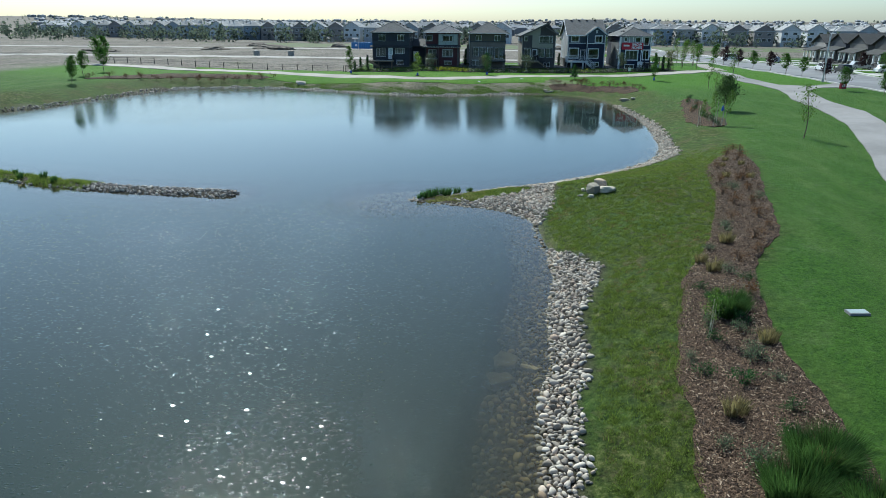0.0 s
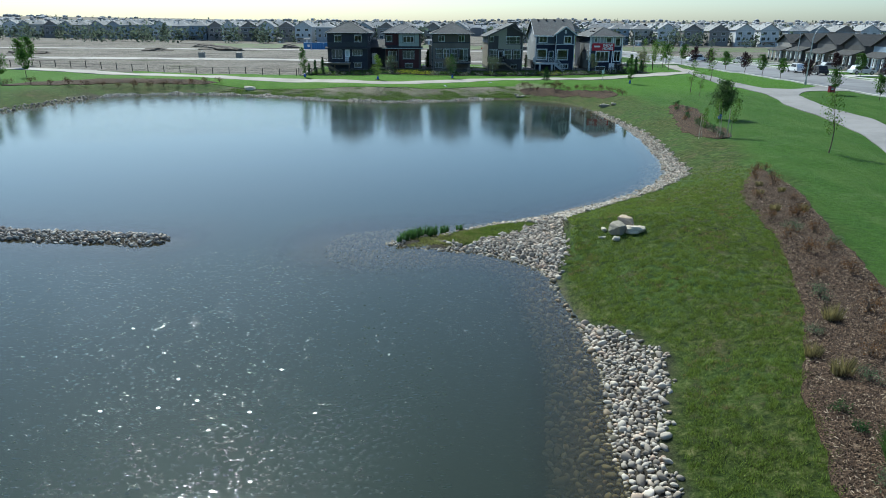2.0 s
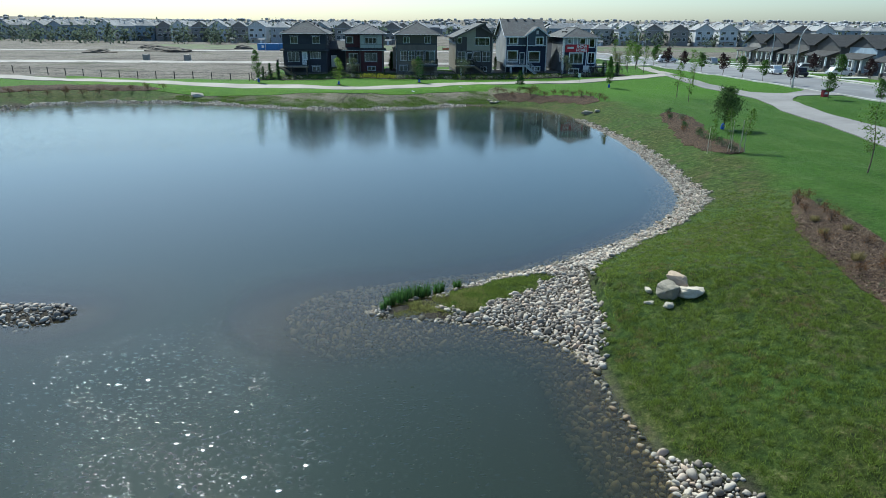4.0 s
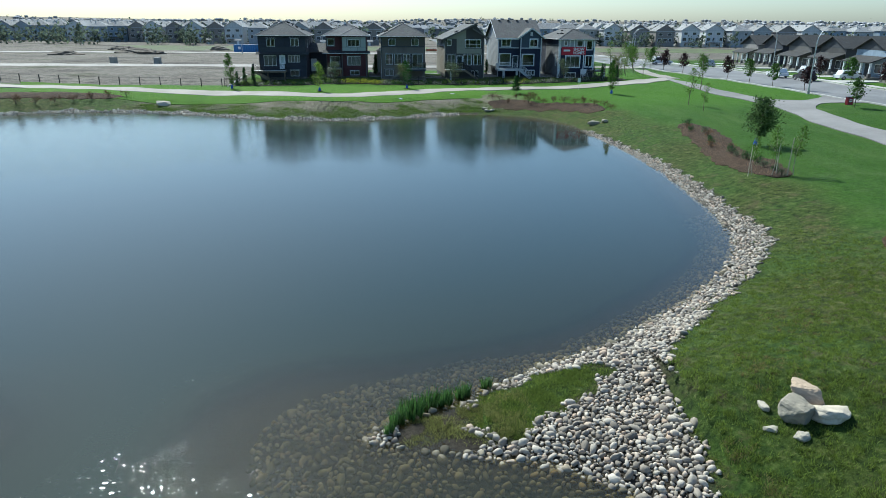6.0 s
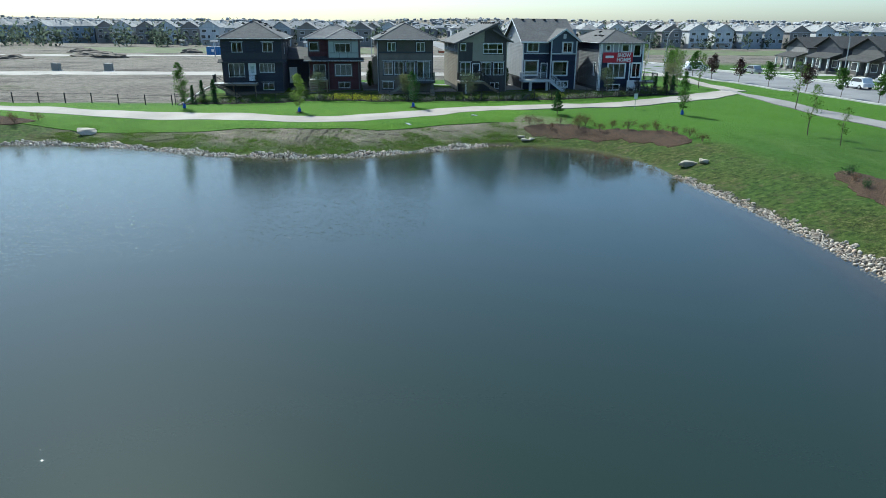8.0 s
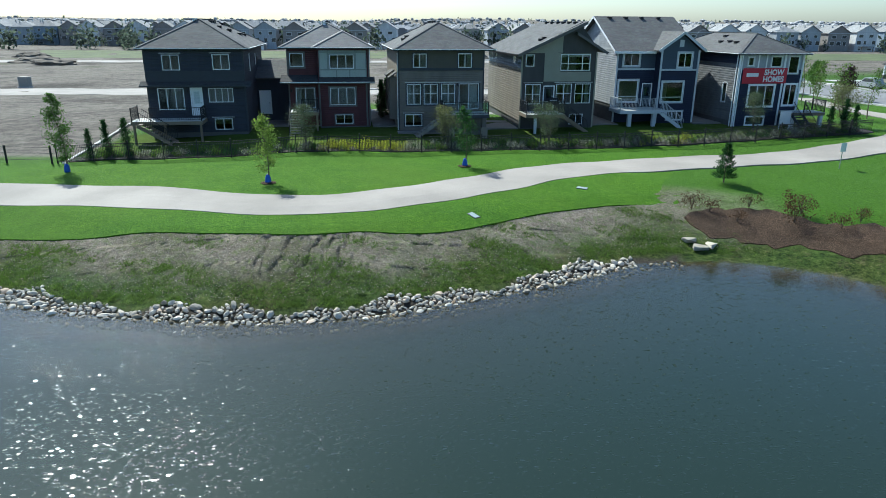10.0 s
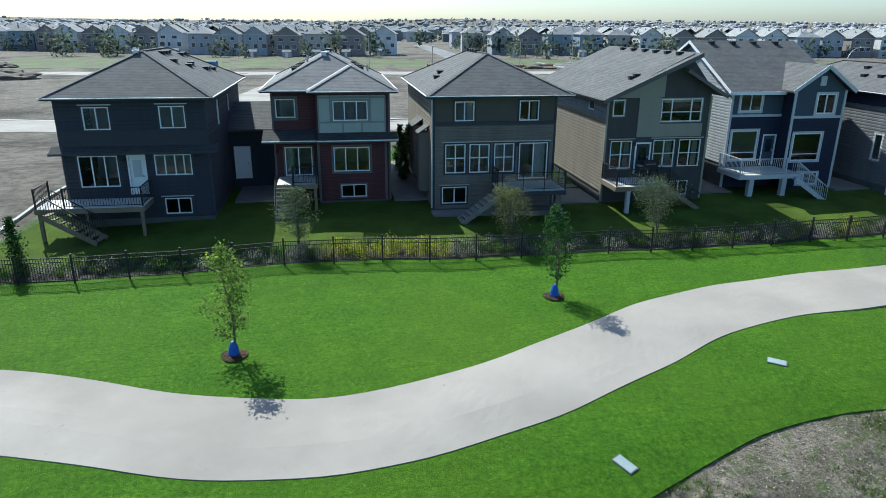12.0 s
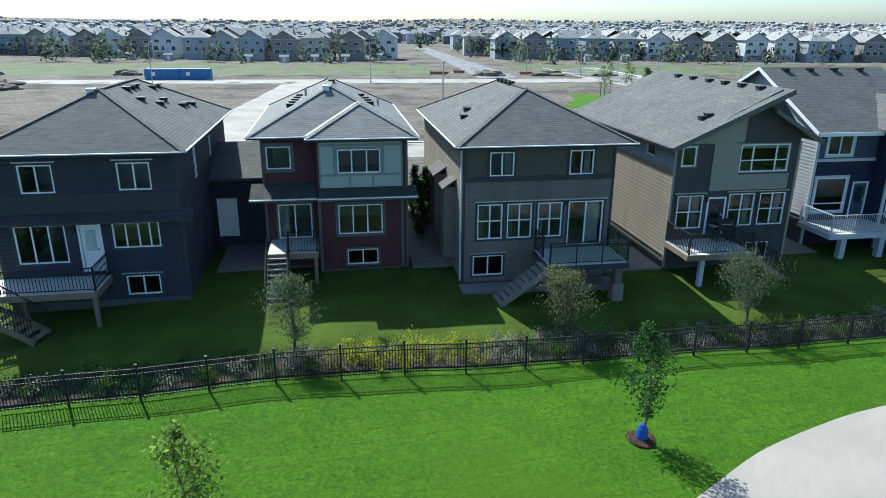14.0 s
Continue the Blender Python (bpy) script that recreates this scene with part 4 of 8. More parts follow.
def hip_roof(house, x0, x1, y0, y1, eave, pitch, material, fascia=WHITE, name="roof", thick=0.13):
    """A hipped roof with its ridge along the longer side; returns the height at a place."""
    w, d = x1 - x0, y1 - y0
    h = min(w, d) / 2
    top = eave + h * pitch
    c = [(x0, y0), (x1, y0), (x1, y1), (x0, y1)]
    if d >= w:
        r = [((x0 + x1) / 2, y0 + h), ((x0 + x1) / 2, y1 - h)]
    else:
        r = [(x0 + h, (y0 + y1) / 2), (x1 - h, (y0 + y1) / 2)]
    e = [(x, y, eave - BASE) for x, y in c]
    t = [(x, y, top - BASE) for x, y in r]
    m = Mesher()
    if d >= w:
        m.quad(e[0], e[1], t[0]).quad(e[1], e[2], t[1], t[0]).quad(e[2], e[3], t[1]).quad(e[3], e[0], t[0], t[1])
    else:
        m.quad(e[0], e[1], t[1], t[0]).quad(e[1], e[2], t[1]).quad(e[2], e[3], t[0], t[1]).quad(e[3], e[0], t[0])
    m.quad(*[(x, y, eave - 0.02 - BASE) for x, y in reversed(c)])
    ro = part(name, m, material, house)
    f = Mesher()
    for (ax, ay), (bx, by) in zip(c, c[1:] + c[:1]):
        f.beam((ax, ay, eave - thick / 2 + 0.0 - BASE), (bx, by, eave - thick / 2 - BASE), 0.03, thick)
    part("fascia", f, NAVY_DARK, ro)
    g = Mesher()
    for (ax, ay), (bx, by) in zip(c, c[1:] + c[:1]):
        ox, oy = (by - ay), -(bx - ax)
        ln = math.hypot(ox, oy)
        ox, oy = ox / ln * 0.06, oy / ln * 0.06
        g.beam((ax + ox, ay + oy, eave - 0.02 - BASE), (bx + ox, by + oy, eave - 0.02 - BASE), 0.08, 0.045)
    part("gutter", g, fascia, ro)
    ridge = Mesher()
    for a in ((e[0], t[0]), (e[1], t[0 if d >= w else 1]), (e[2], t[1]), (e[3], t[1 if d >= w else 0]), (t[0], t[1])):
        ridge.beam(a[0], a[1], 0.24, 0.035)
    part("ridge_cap", ridge, material, ro)
    return ro, lambda x, y: eave - BASE + pitch * min(x - x0, x1 - x, y - y0, y1 - y)


def roof_vents(ro, top, places, big=()):
    for x, y in places:
        z = top(x, y)
        m = Mesher().box(-0.16, 0.16, -0.16, 0.16, -0.05, 0.10).box(-0.19, 0.19, -0.19, 0.19, 0.10, 0.15)
        part("roof_vent", m, BLACK_METAL, ro).location = (x, y, z)
    for x, y in big:
        z = top(x, y)
        m = Mesher().box(-0.15, 0.15, -0.15, 0.15, -0.2, 0.12).box(-0.2, 0.2, -0.2, 0.2, 0.12, 0.19)
        part("chimney_cap", m, WHITE, ro, "boxy white metal vent cap").location = (x, y, z)


def rail(deck, pts, z, material=BLACK_METAL, glass=False, height=1.0):
    """A deck railing along pts: posts, rails and balusters or glass."""
    for a, b in zip(pts[:-1], pts[1:]):
        a3, b3 = Vector((a[0], a[1], z)), Vector((b[0], b[1], z))
        ln = (b3 - a3).length
        m = Mesher().beam(a3 + Vector((0, 0, height)), b3 + Vector((0, 0, height)), 0.05, 0.04)
        part("railing", m, material, deck)
        part("bottom_rail", Mesher().beam(a3 + Vector((0, 0, 0.1)), b3 + Vector((0, 0, 0.1)), 0.035, 0.03), material, deck)
        if not glass:
            n = max(2, int(ln / 0.13))
            shape = Mesher().box(-0.01, 0.01, -0.01, 0.01, 0.1, height).mesh("baluster", material)
            for i in range(1, n):
                part("baluster", shape, material, deck).location = a3.lerp(b3, i / n)
        if glass:
            n = max(1, round(ln / 1.3))
            for i in range(n):
                p, q = a3.lerp(b3, (i + 0.04) / n), a3.lerp(b3, (i + 0.96) / n)
                g = Mesher().beam(p + Vector((0, 0, 0.53)), q + Vector((0, 0, 0.53)), 0.012, 0.8)
                part("glass_panel", g, GLASS, deck).visible_shadow = False
                if i:
                    r = a3.lerp(b3, i / n)
                    part("railing_post", Mesher().beam(r, r + Vector((0, 0, height)), 0.05), material, deck)
    for p in pts:
        part("railing_post", Mesher().beam((p[0], p[1], z), (p[0], p[1], z + height + 0.05), 0.07), material, deck)


def stairs(deck, top, foot, width, z0, z1, material, rail_material=BLACK_METAL, rails=True):
    """Open stairs from top (x, y) at z1 down to foot at z0."""
    n = max(3, round((z1 - z0) / 0.19))
    t, f = Vector((*top, z1)), Vector((*foot, z0))
    flat = Vector((f.x - t.x, f.y - t.y, 0)).normalized()
    side = Vector((-flat.y, flat.x, 0)) * width / 2
    for i in range(n):
        c = t.lerp(f, (i + 0.5) / n) 
        p = [c - side - flat * 0.14, c + side - flat * 0.14, c + side + flat * 0.14, c - side + flat * 0.14]
        part("tread", Mesher().solid([tuple(q) for q in p], (0, 0, -0.06)), material, deck)
    for s in (-1, 1):
        m = Mesher().beam(t + side * s - Vector((0, 0, 0.18)), f + side * s - Vector((0, 0, 0.02)), 0.05, 0.26)
        part("stringer", m, material, deck)
        if rails:
            r = Mesher().beam(t + side * s + Vector((0, 0, 0.95)), f + side * s + Vector((0, 0, 0.95)), 0.05, 0.04)
            part("stair_rail", r, rail_material, deck)
            k = max(3, int((f - t).length / 0.15))
            shape = Mesher().box(-0.01, 0.01, -0.01, 0.01, 0.0, 0.95).mesh("baluster", rail_material)
            for i in range(k + 1):
                part("baluster", shape, rail_material, deck).location = t.lerp(f, i / k) + side * s


def deck(house, x0, x1, y0, z, material=DECKING, edge=TIMBER, posts=(), base=None, post_w=0.16):
    """A deck on the house's rear from x0 to x1, reaching out to y0 (negative); local heights."""
    d = part("deck", Mesher().box(x0, x1, y0, -0.03, z - 0.05, z), material, house)
    rim = Mesher()
    rim.box(x0, x1, y0 - 0.03, y0 - 0.005, z - 0.28, z - 0.02).box(x0 - 0.03, x0 - 0.004, y0, -0.03, z - 0.28, z - 0.02).box(x1 + 0.004, x1 + 0.03, y0, -0.03, z - 0.28, z - 0.02)
    for i in range(1, int((x1 - x0) / 0.5)):
        rim.box(x0 + i * 0.5, x0 + i * 0.5 + 0.04, y0, -0.04, z - 0.25, z - 0.052)
    part("rim_joist", rim, edge, d)
    for px, py in posts:
        part("post", Mesher().box(px - post_w / 2, px + post_w / 2, py - post_w / 2, py + post_w / 2, -0.4, z - 0.25), base or edge, d)
    return d


def lamp(house, at, u, z):
    m = bar(Mesher(), at, u - 0.05, u + 0.05, 0.02, 0.14, z - 0.1, z + 0.12)
    part("wall_lantern", m, BLACK_METAL, house)


def corner_boards(house, width, z0, z1, colour, depth=0.0):
    for x in (0, width):
        part("corner_board", Mesher().box(x - 0.06, x + 0.06, -0.05, 0.08, z0 - BASE, z1 - BASE), colour, house)


def downpipe(house, at, u, z0, z1, material):
    part("downpipe", bar(Mesher(), at, u - 0.04, u + 0.04, 0.03, 0.11, z0, z1), material, house)


def house_place(x, y):
    return pose(x, y, BASE, 0, 0, TURN)


NAVY_BLACK = siding("siding_charcoal_navy", (0.036, 0.040, 0.054))
NAVY_DARK = surface("panel_charcoal", (0.040, 0.044, 0.054), 0.12, rough=0.7, bump=0.05)
MAROON = siding("siding_maroon", (0.084, 0.030, 0.033))
BROWN_TRIM = surface("trim_grey_brown", (0.115, 0.108, 0.105), 0.1, rough=0.7, bump=0.05)
SAGE = surface("panel_sage_grey", (0.364, 0.405, 0.378), 0.08, rough=0.7, bump=0.05)
SAGE_TRIM = surface("trim_sage_dark", (0.230, 0.256, 0.243), 0.08, rough=0.7, bump=0.05)
TAUPE = siding("siding_taupe", (0.156, 0.138, 0.121))
OLIVE_DARK = surface("panel_dark_olive", (0.081, 0.075, 0.060), 0.1, rough=0.75, bump=0.05)
TAN_SIDE = siding("siding_tan", (0.205, 0.180, 0.145))
SLATE_SIDE = siding("siding_slate", (0.202, 0.236, 0.270))
KHAKI = surface("panel_khaki", (0.270, 0.264, 0.209), 0.08, rough=0.75, bump=0.05)
CHARCOAL = siding("siding_charcoal", (0.060, 0.058, 0.058))
BLUE_NAVY = siding("siding_navy", (0.017, 0.023, 0.048))
BLUE_GREY = surface("panel_blue_grey", (0.055, 0.075, 0.105), 0.08, rough=0.75, bump=0.05)
PALE_SIDE = siding("siding_pale_grey", (0.30, 0.32, 0.345))
GREY_SIDE = siding("siding_mid_grey", (0.135, 0.140, 0.148))
GREY_TRIM = surface("trim_pale_grey", (0.486, 0.513, 0.540), 0.06, rough=0.6, bump=0.03)
RED_BANNER = surface("banner_red", (0.42, 0.015, 0.035), 0.08, 0.8, 20, 0.55, 0.05)
BANNER_WHITE = surface("banner_white", (0.75, 0.73, 0.73), 0.04, rough=0.55, bump=0.02)


def shell(house, width, depth, top, body, side_left, side_right, found=FOUNDATION, left_holes=(), right_holes=(), found_top=3.0, lap=0.19, side_lap=0.19):
    """Side and front walls and the foundation; the rear is built apart."""
    part("wall_left", wall_sheet(Mesher(), facade("left", width), 0, depth, found_top, top, left_holes, side_lap, 0.045), side_left, house)
    part("wall_right", wall_sheet(Mesher(), facade("right", width), 0, depth, found_top, top, right_holes, side_lap, 0.045), side_right, house)
    part("wall_front", wall_sheet(Mesher(), facade("front", width, depth), 0, width, found_top, top, (), lap), body, house)
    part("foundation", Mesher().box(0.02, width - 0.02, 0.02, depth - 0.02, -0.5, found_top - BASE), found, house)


def house_charcoal():
    W, Dp, top = 7.35, 13.2, 9.2
    h = thing("house", "charcoal navy two-storey house with hipped dark roof and raised deck", "house", house_place(-33.6, 137.48), "row of new houses")
    R = facade("rear", W)
    shell(h, W, Dp, top, NAVY_BLACK, NAVY_BLACK, NAVY_BLACK, right_holes=[(3.4, 4.0, 7.3, 8.7), (7.6, 8.2, 7.6, 8.6)], found_top=2.8)
    ups = [(1.28, 2.58, 7.6, 8.77), (5.03, 6.33, 7.63, 8.79)]
    mids = [(0.69, 2.66, 4.58, 6.25), (3.22, 3.98, 4.12, 6.2), (4.51, 6.40, 5.13, 6.25)]
    base = [(4.79, 6.17, 2.98, 3.86)]
    part("wall_rear_lower", wall_sheet(Mesher(), R, 0, W, 2.8, 6.55, mids + base), NAVY_BLACK, h)
    part("wall_rear_upper", wall_sheet(Mesher(), R, 0, W, 6.55, top, ups), NAVY_BLACK, h)
    part("belt_panel", bar(Mesher(), R, -0.03, W + 0.03, 0.02, 0.09, 6.72, 7.45), NAVY_DARK, h)
    part("belt_strip", bar(Mesher(), R, -0.03, W + 0.03, 0.02, 0.11, 7.45, 7.55), NAVY_DARK, h)
    skirt = Mesher().solid([R(-0.45, 0.03, 6.78), R(W + 0.55, 0.03, 6.78), R(W + 0.55, 0.62, 6.50), R(-0.45, 0.62, 6.50)], (0, 0, -0.08))
    part("skirt_roof", skirt, ROOF_BLACK, h)
    part("skirt_fascia", bar(Mesher(), R, -0.47, W + 0.57, 0.62, 0.66, 6.38, 6.50), NAVY_DARK, h)
    corner_boards(h, W, 2.8, top, NAVY_DARK)
    for q in ups:
        window(h, R, *q, uprights=(0.5,), trim=NAVY_DARK, head=True)
    window(h, R, *mids[0], uprights=(0.34, 0.67), trim=NAVY_DARK)
    door(h, R, *mids[1], WHITE)
    window(h, R, *mids[2], uprights=(0.28, 0.55, 0.79), trim=NAVY_DARK)
    window(h, R, *base[0], uprights=(0.5,), trim=NAVY_DARK, head=True)
    S = facade("right", W)
    for q in ((3.4, 4.0, 7.3, 8.7), (7.6, 8.2, 7.6, 8.6)):
        window(h, S, *q, trim=NAVY_DARK)
    lamp(h, R, 3.0, 6.0)
    rooms(h, W, Dp, (4.1, 7.0, 9.0), 4.5)
    ro, z = hip_roof(h, -0.45, W + 0.5, -0.5, Dp + 0.4, 9.27, 0.52, ROOF_DARK)
    roof_vents(ro, z, [(4.2, 6.0), (4.2, 6.8), (4.2, 7.5), (5.0, 5.2), (5.6, 6.2), (5.5, 7.4), (6.2, 8.2), (6.2, 8.9), (6.4, 9.7), (4.6, 9.2), (4.6, 10.1)], [(3.4, 3.5)])
    d = deck(h, -1.0, 4.2, -2.0, 3.95 - BASE, posts=[(-0.85, -1.85), (1.4, -1.85), (4.05, -1.85)])
    rail(d, [(4.15, -0.1), (4.15, -1.95), (0.4, -1.95)], 3.95 - BASE)
    rail(d, [(-0.95, -1.95), (-0.95, -0.1)], 3.95 - BASE)
    stairs(d, (-0.3, -2.2), (2.2, -2.7), 1.05, -0.05, 3.9 - BASE, TIMBER)
    # the low wing beside it
    wing = Mesher()
    wing.box(W + 0.02, W + 2.9, 7.2, 13, -0.3, 6.5 - BASE)
    g = part("garage", wing, NAVY_BLACK, h, "low dark side wing with a white door")
    part("garage_roof", Mesher().solid([(W + 0.0, 6.8, 6.5 - BASE), (W + 3.1, 6.8, 6.5 - BASE), (W + 3.1, 10.2, 7.9 - BASE), (W + 0.0, 10.2, 7.9 - BASE)], (0, 0, -0.12)), ROOF_DARK, g)
    Gf = lambda u, o, zz: (W + u, 7.04 - o, zz - BASE)
    door(h, Gf, 0.35, 1.2, 3.3, 5.3, WHITE, False)
    return h


def house_maroon():
    """The right half stands forward as a bay; the patio door and its deck lie in the recess beside it."""
    W, Dp, top, BX, SB = 6.75, 13.0, 9.15, 2.5, 0.75
    h = thing("house", "maroon two-storey house with sage upper bay and brown hipped roof", "house", house_place(-23.38, 141.08), "row of new houses")
    R = facade("rear", W)
    R0 = lambda u, o, z: R(u, o - SB, z)
    part("wall_left", wall_sheet(Mesher(), facade("left", W), SB, Dp, 2.75, top, (), 0.19, 0.045), MAROON, h)
    part("wall_right", wall_sheet(Mesher(), facade("right", W), 0, Dp, 2.75, top, (), 0.19, 0.045), MAROON, h)
    part("wall_front", wall_sheet(Mesher(), facade("front", W, Dp), 0, W, 2.75, top), MAROON, h)
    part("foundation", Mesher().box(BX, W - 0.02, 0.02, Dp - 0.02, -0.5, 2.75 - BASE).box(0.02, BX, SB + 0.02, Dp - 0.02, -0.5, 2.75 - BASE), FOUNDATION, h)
    up_l, up_r = (0.18, 1.31, 7.66, 8.73), (3.49, 5.50, 7.54, 8.67)
    dr, mid, base = (0.55, 2.15, 4.2, 5.92), (3.43, 5.55, 4.53, 5.98), (3.80, 5.30, 2.95, 3.72)
    part("wall_recess_lower", wall_sheet(Mesher(), R0, 0, BX, 2.75, 6.6, [dr], 0.16), MAROON, h)
    part("wall_recess_upper", wall_sheet(Mesher(), R0, 0, BX, 6.6, top, [up_l], 0.16), MAROON, h)
    part("wall_bay_lower", wall_sheet(Mesher(), R, BX, W, 2.75, 6.6, [mid, base], 0.16), MAROON, h)
    part("wall_bay_upper", wall_sheet(Mesher(), R, BX, W, 6.6, top, [up_r], 0.16), MAROON, h)
    part("wall_bay_side", wall_sheet(Mesher(), lambda u, o, z: (BX - o, u, z - BASE), 0, SB, 2.75, top, (), 0.16), MAROON, h)
    pan = wall_sheet(Mesher(), lambda u, o, z: R(u, o + 0.06, z), 2.62, 6.55, 6.85, 9.0, [up_r], 0, 0.0, 0.1)
    part("panel", pan, SAGE, h, "smooth sage grey panel")
    for u, lo, hi in ((2.62, 6.85, 9.0), (4.0, 6.85, 7.4), (5.1, 6.85, 7.4), (6.47, 6.85, 9.0), (3.3, 7.5, 9.0), (5.6, 7.5, 9.0)):
        part("batten", bar(Mesher(), R, u, u + 0.09, 0.06, 0.085, lo, hi), SAGE_TRIM, h)
    for z in (7.4, 8.82):
        part("batten", bar(Mesher(), R, 2.62, 6.56, 0.06, 0.09, z, z + 0.1), SAGE_TRIM, h)
    # skirt roof, stepping back over the recess
    part("skirt_roof", Mesher().solid([R(2.55, 0.03, 6.86), R(W + 0.45, 0.03, 6.86), R(W + 0.45, 0.7, 6.52), R(2.55, 0.7, 6.52)], (0, 0, -0.08)), ROOF_BLACK, h)
    part("skirt_roof", Mesher().solid([R0(-0.6, 0.03, 6.98), R0(BX, 0.03, 6.98), R0(BX, 1.2, 6.50), R0(-0.6, 1.2, 6.50)], (0, 0, -0.08)), ROOF_BLACK, h)
    part("skirt_fascia", bar(Mesher(), R, 2.53, W + 0.47, 0.70, 0.74, 6.36, 6.52), BROWN_TRIM, h)
    part("skirt_fascia", bar(Mesher(), R0, -0.62, BX, 1.2, 1.24, 6.34, 6.50), BROWN_TRIM, h)
    part("skirt_gutter", bar(Mesher(), R, 2.53, W + 0.47, 0.74, 0.81, 6.45, 6.50), WHITE, h)
    part("skirt_gutter", bar(Mesher(), R0, -0.62, BX, 1.24, 1.31, 6.43, 6.48), WHITE, h)
    part("corner_board", Mesher().box(-0.06, 0.06, SB - 0.05, SB + 0.08, 2.75 - BASE, top - BASE), BROWN_TRIM, h)
    part("corner_board", Mesher().box(W - 0.06, W + 0.06, -0.05, 0.08, 2.75 - BASE, top - BASE), BROWN_TRIM, h)
    for u in (2.48, 6.45):
        part("pilaster", bar(Mesher(), R, u, u + 0.15, 0.02, 0.09, 2.75, 6.4), BROWN_TRIM, h)
    window(h, R0, *up_l, trim=BROWN_TRIM, trim_w=0.16)
    window(h, lambda u, o, z: R(u, o + 0.06, z), *up_r, uprights=(0.33, 0.68), trim=SAGE_TRIM)
    w = window(h, R0, *dr, uprights=(0.5,), trim=BROWN_TRIM, name="patio_door")
    curtain(w, R0, dr[0] + 0.06, dr[0] + 0.5, dr[2] + 0.05, dr[3] - 0.05)
    window(h, R, *mid, uprights=(0.33, 0.66), trim=BROWN_TRIM, trim_w=0.14)
    window(h, R, *base, uprights=(0.5,), trim=BROWN_TRIM)
    lamp(h, R0, 0.2, 5.7)
    rooms(h, W, Dp, (4.2, 7.0, 9.0), 4.5, SB + 0.16)
    # main hip set back, and the bay's own hip in front of it
    E, ym = 9.25, SB - 0.5
    ro, z = hip_roof(h, -0.6, W + 0.5, ym, Dp + 0.4, E, 0.50, ROOF_BROWN)
    x0, x1, y0 = 2.1, W + 0.5, -0.5
    xm, half = (x0 + x1) / 2, (x1 - x0) / 2
    pt = lambda x, y, zz: (x, y, zz - BASE)
    a, b, c, d = pt(x0, y0, E), pt(x1, y0, E), pt(xm, y0 + half, E + half * 0.5), pt(xm, ym + half, E + half * 0.5)
    bay = Mesher().quad(a, b, c).quad(a, c, d, pt(x0, ym, E)).quad(b, pt(x1, ym, E), d, c)
    bay.quad(pt(x0, y0, E - 0.02), pt(x0, ym + 0.02, E - 0.02), pt(x1, ym + 0.02, E - 0.02), pt(x1, y0, E - 0.02))
    rb = part("roof_bay", bay, ROOF_BROWN, h)
    part("ridge_cap", Mesher().beam(a, c, 0.24, 0.035).beam(b, c, 0.24, 0.035).beam(c, d, 0.24, 0.035), ROOF_BROWN, rb)
    part("fascia", Mesher().beam(pt(x0, y0, E - 0.07), pt(x1, y0, E - 0.07), 0.03, 0.13).beam(pt(x0, y0, E - 0.07), pt(x0, ym, E - 0.07), 0.03, 0.13).beam(pt(x1, y0, E - 0.07), pt(x1, ym, E - 0.07), 0.03, 0.13), NAVY_DARK, rb)
    part("gutter", Mesher().beam(pt(x0 - 0.06, y0 - 0.06, E - 0.02), pt(x1 + 0.06, y0 - 0.06, E - 0.02), 0.08, 0.045).beam(pt(x1 + 0.06, y0, E - 0.02), pt(x1 + 0.06, ym, E - 0.02), 0.08, 0.045), WHITE, rb)
    part("valley_flashing", Mesher().beam(pt(x0, ym, E + 0.03), (d[0], d[1], d[2] + 0.03), 0.18, 0.03), ROOF_PALE, rb)
    roof_vents(ro, z, [(1.2, 4.6), (1.3, 5.3), (1.4, 6.0), (1.5, 6.7), (1.6, 7.4), (3.4, 6.9), (3.4, 7.5), (3.4, 8.1), (5.4, 5.0), (5.3, 5.7), (5.2, 6.4), (5.0, 7.1)], [(3.1, 3.9)])
    for x, y in ((2.0, 6.0), (5.9, 6.6)):
        part("vent_pipe", Mesher().tube([(x, y, z(x, y) - 0.1), (x, y, z(x, y) + 0.4)], [0.07, 0.07], 8), GREY_METAL, ro)
    for at, u in ((R0, 0.0), (R, W)):
        downpipe(h, at, u, 2.75, 9.0, BROWN_TRIM)
    d = deck(h, 0.15, 2.42, -1.5, 4.15 - BASE, posts=[(0.3, -1.4), (2.3, -1.4)])
    part("deck_recess", Mesher().box(0.15, 2.42, -0.028, SB - 0.03, 4.10 - BASE, 4.15 - BASE), DECKING, d)
    rail(d, [(1.1, -1.46), (2.38, -1.46), (2.38, -0.1)], 4.15 - BASE)
    stairs(d, (0.6, -1.5), (0.6, -3.6), 0.95, 0.0, 4.1 - BASE, STAIR_GREY)
    return h


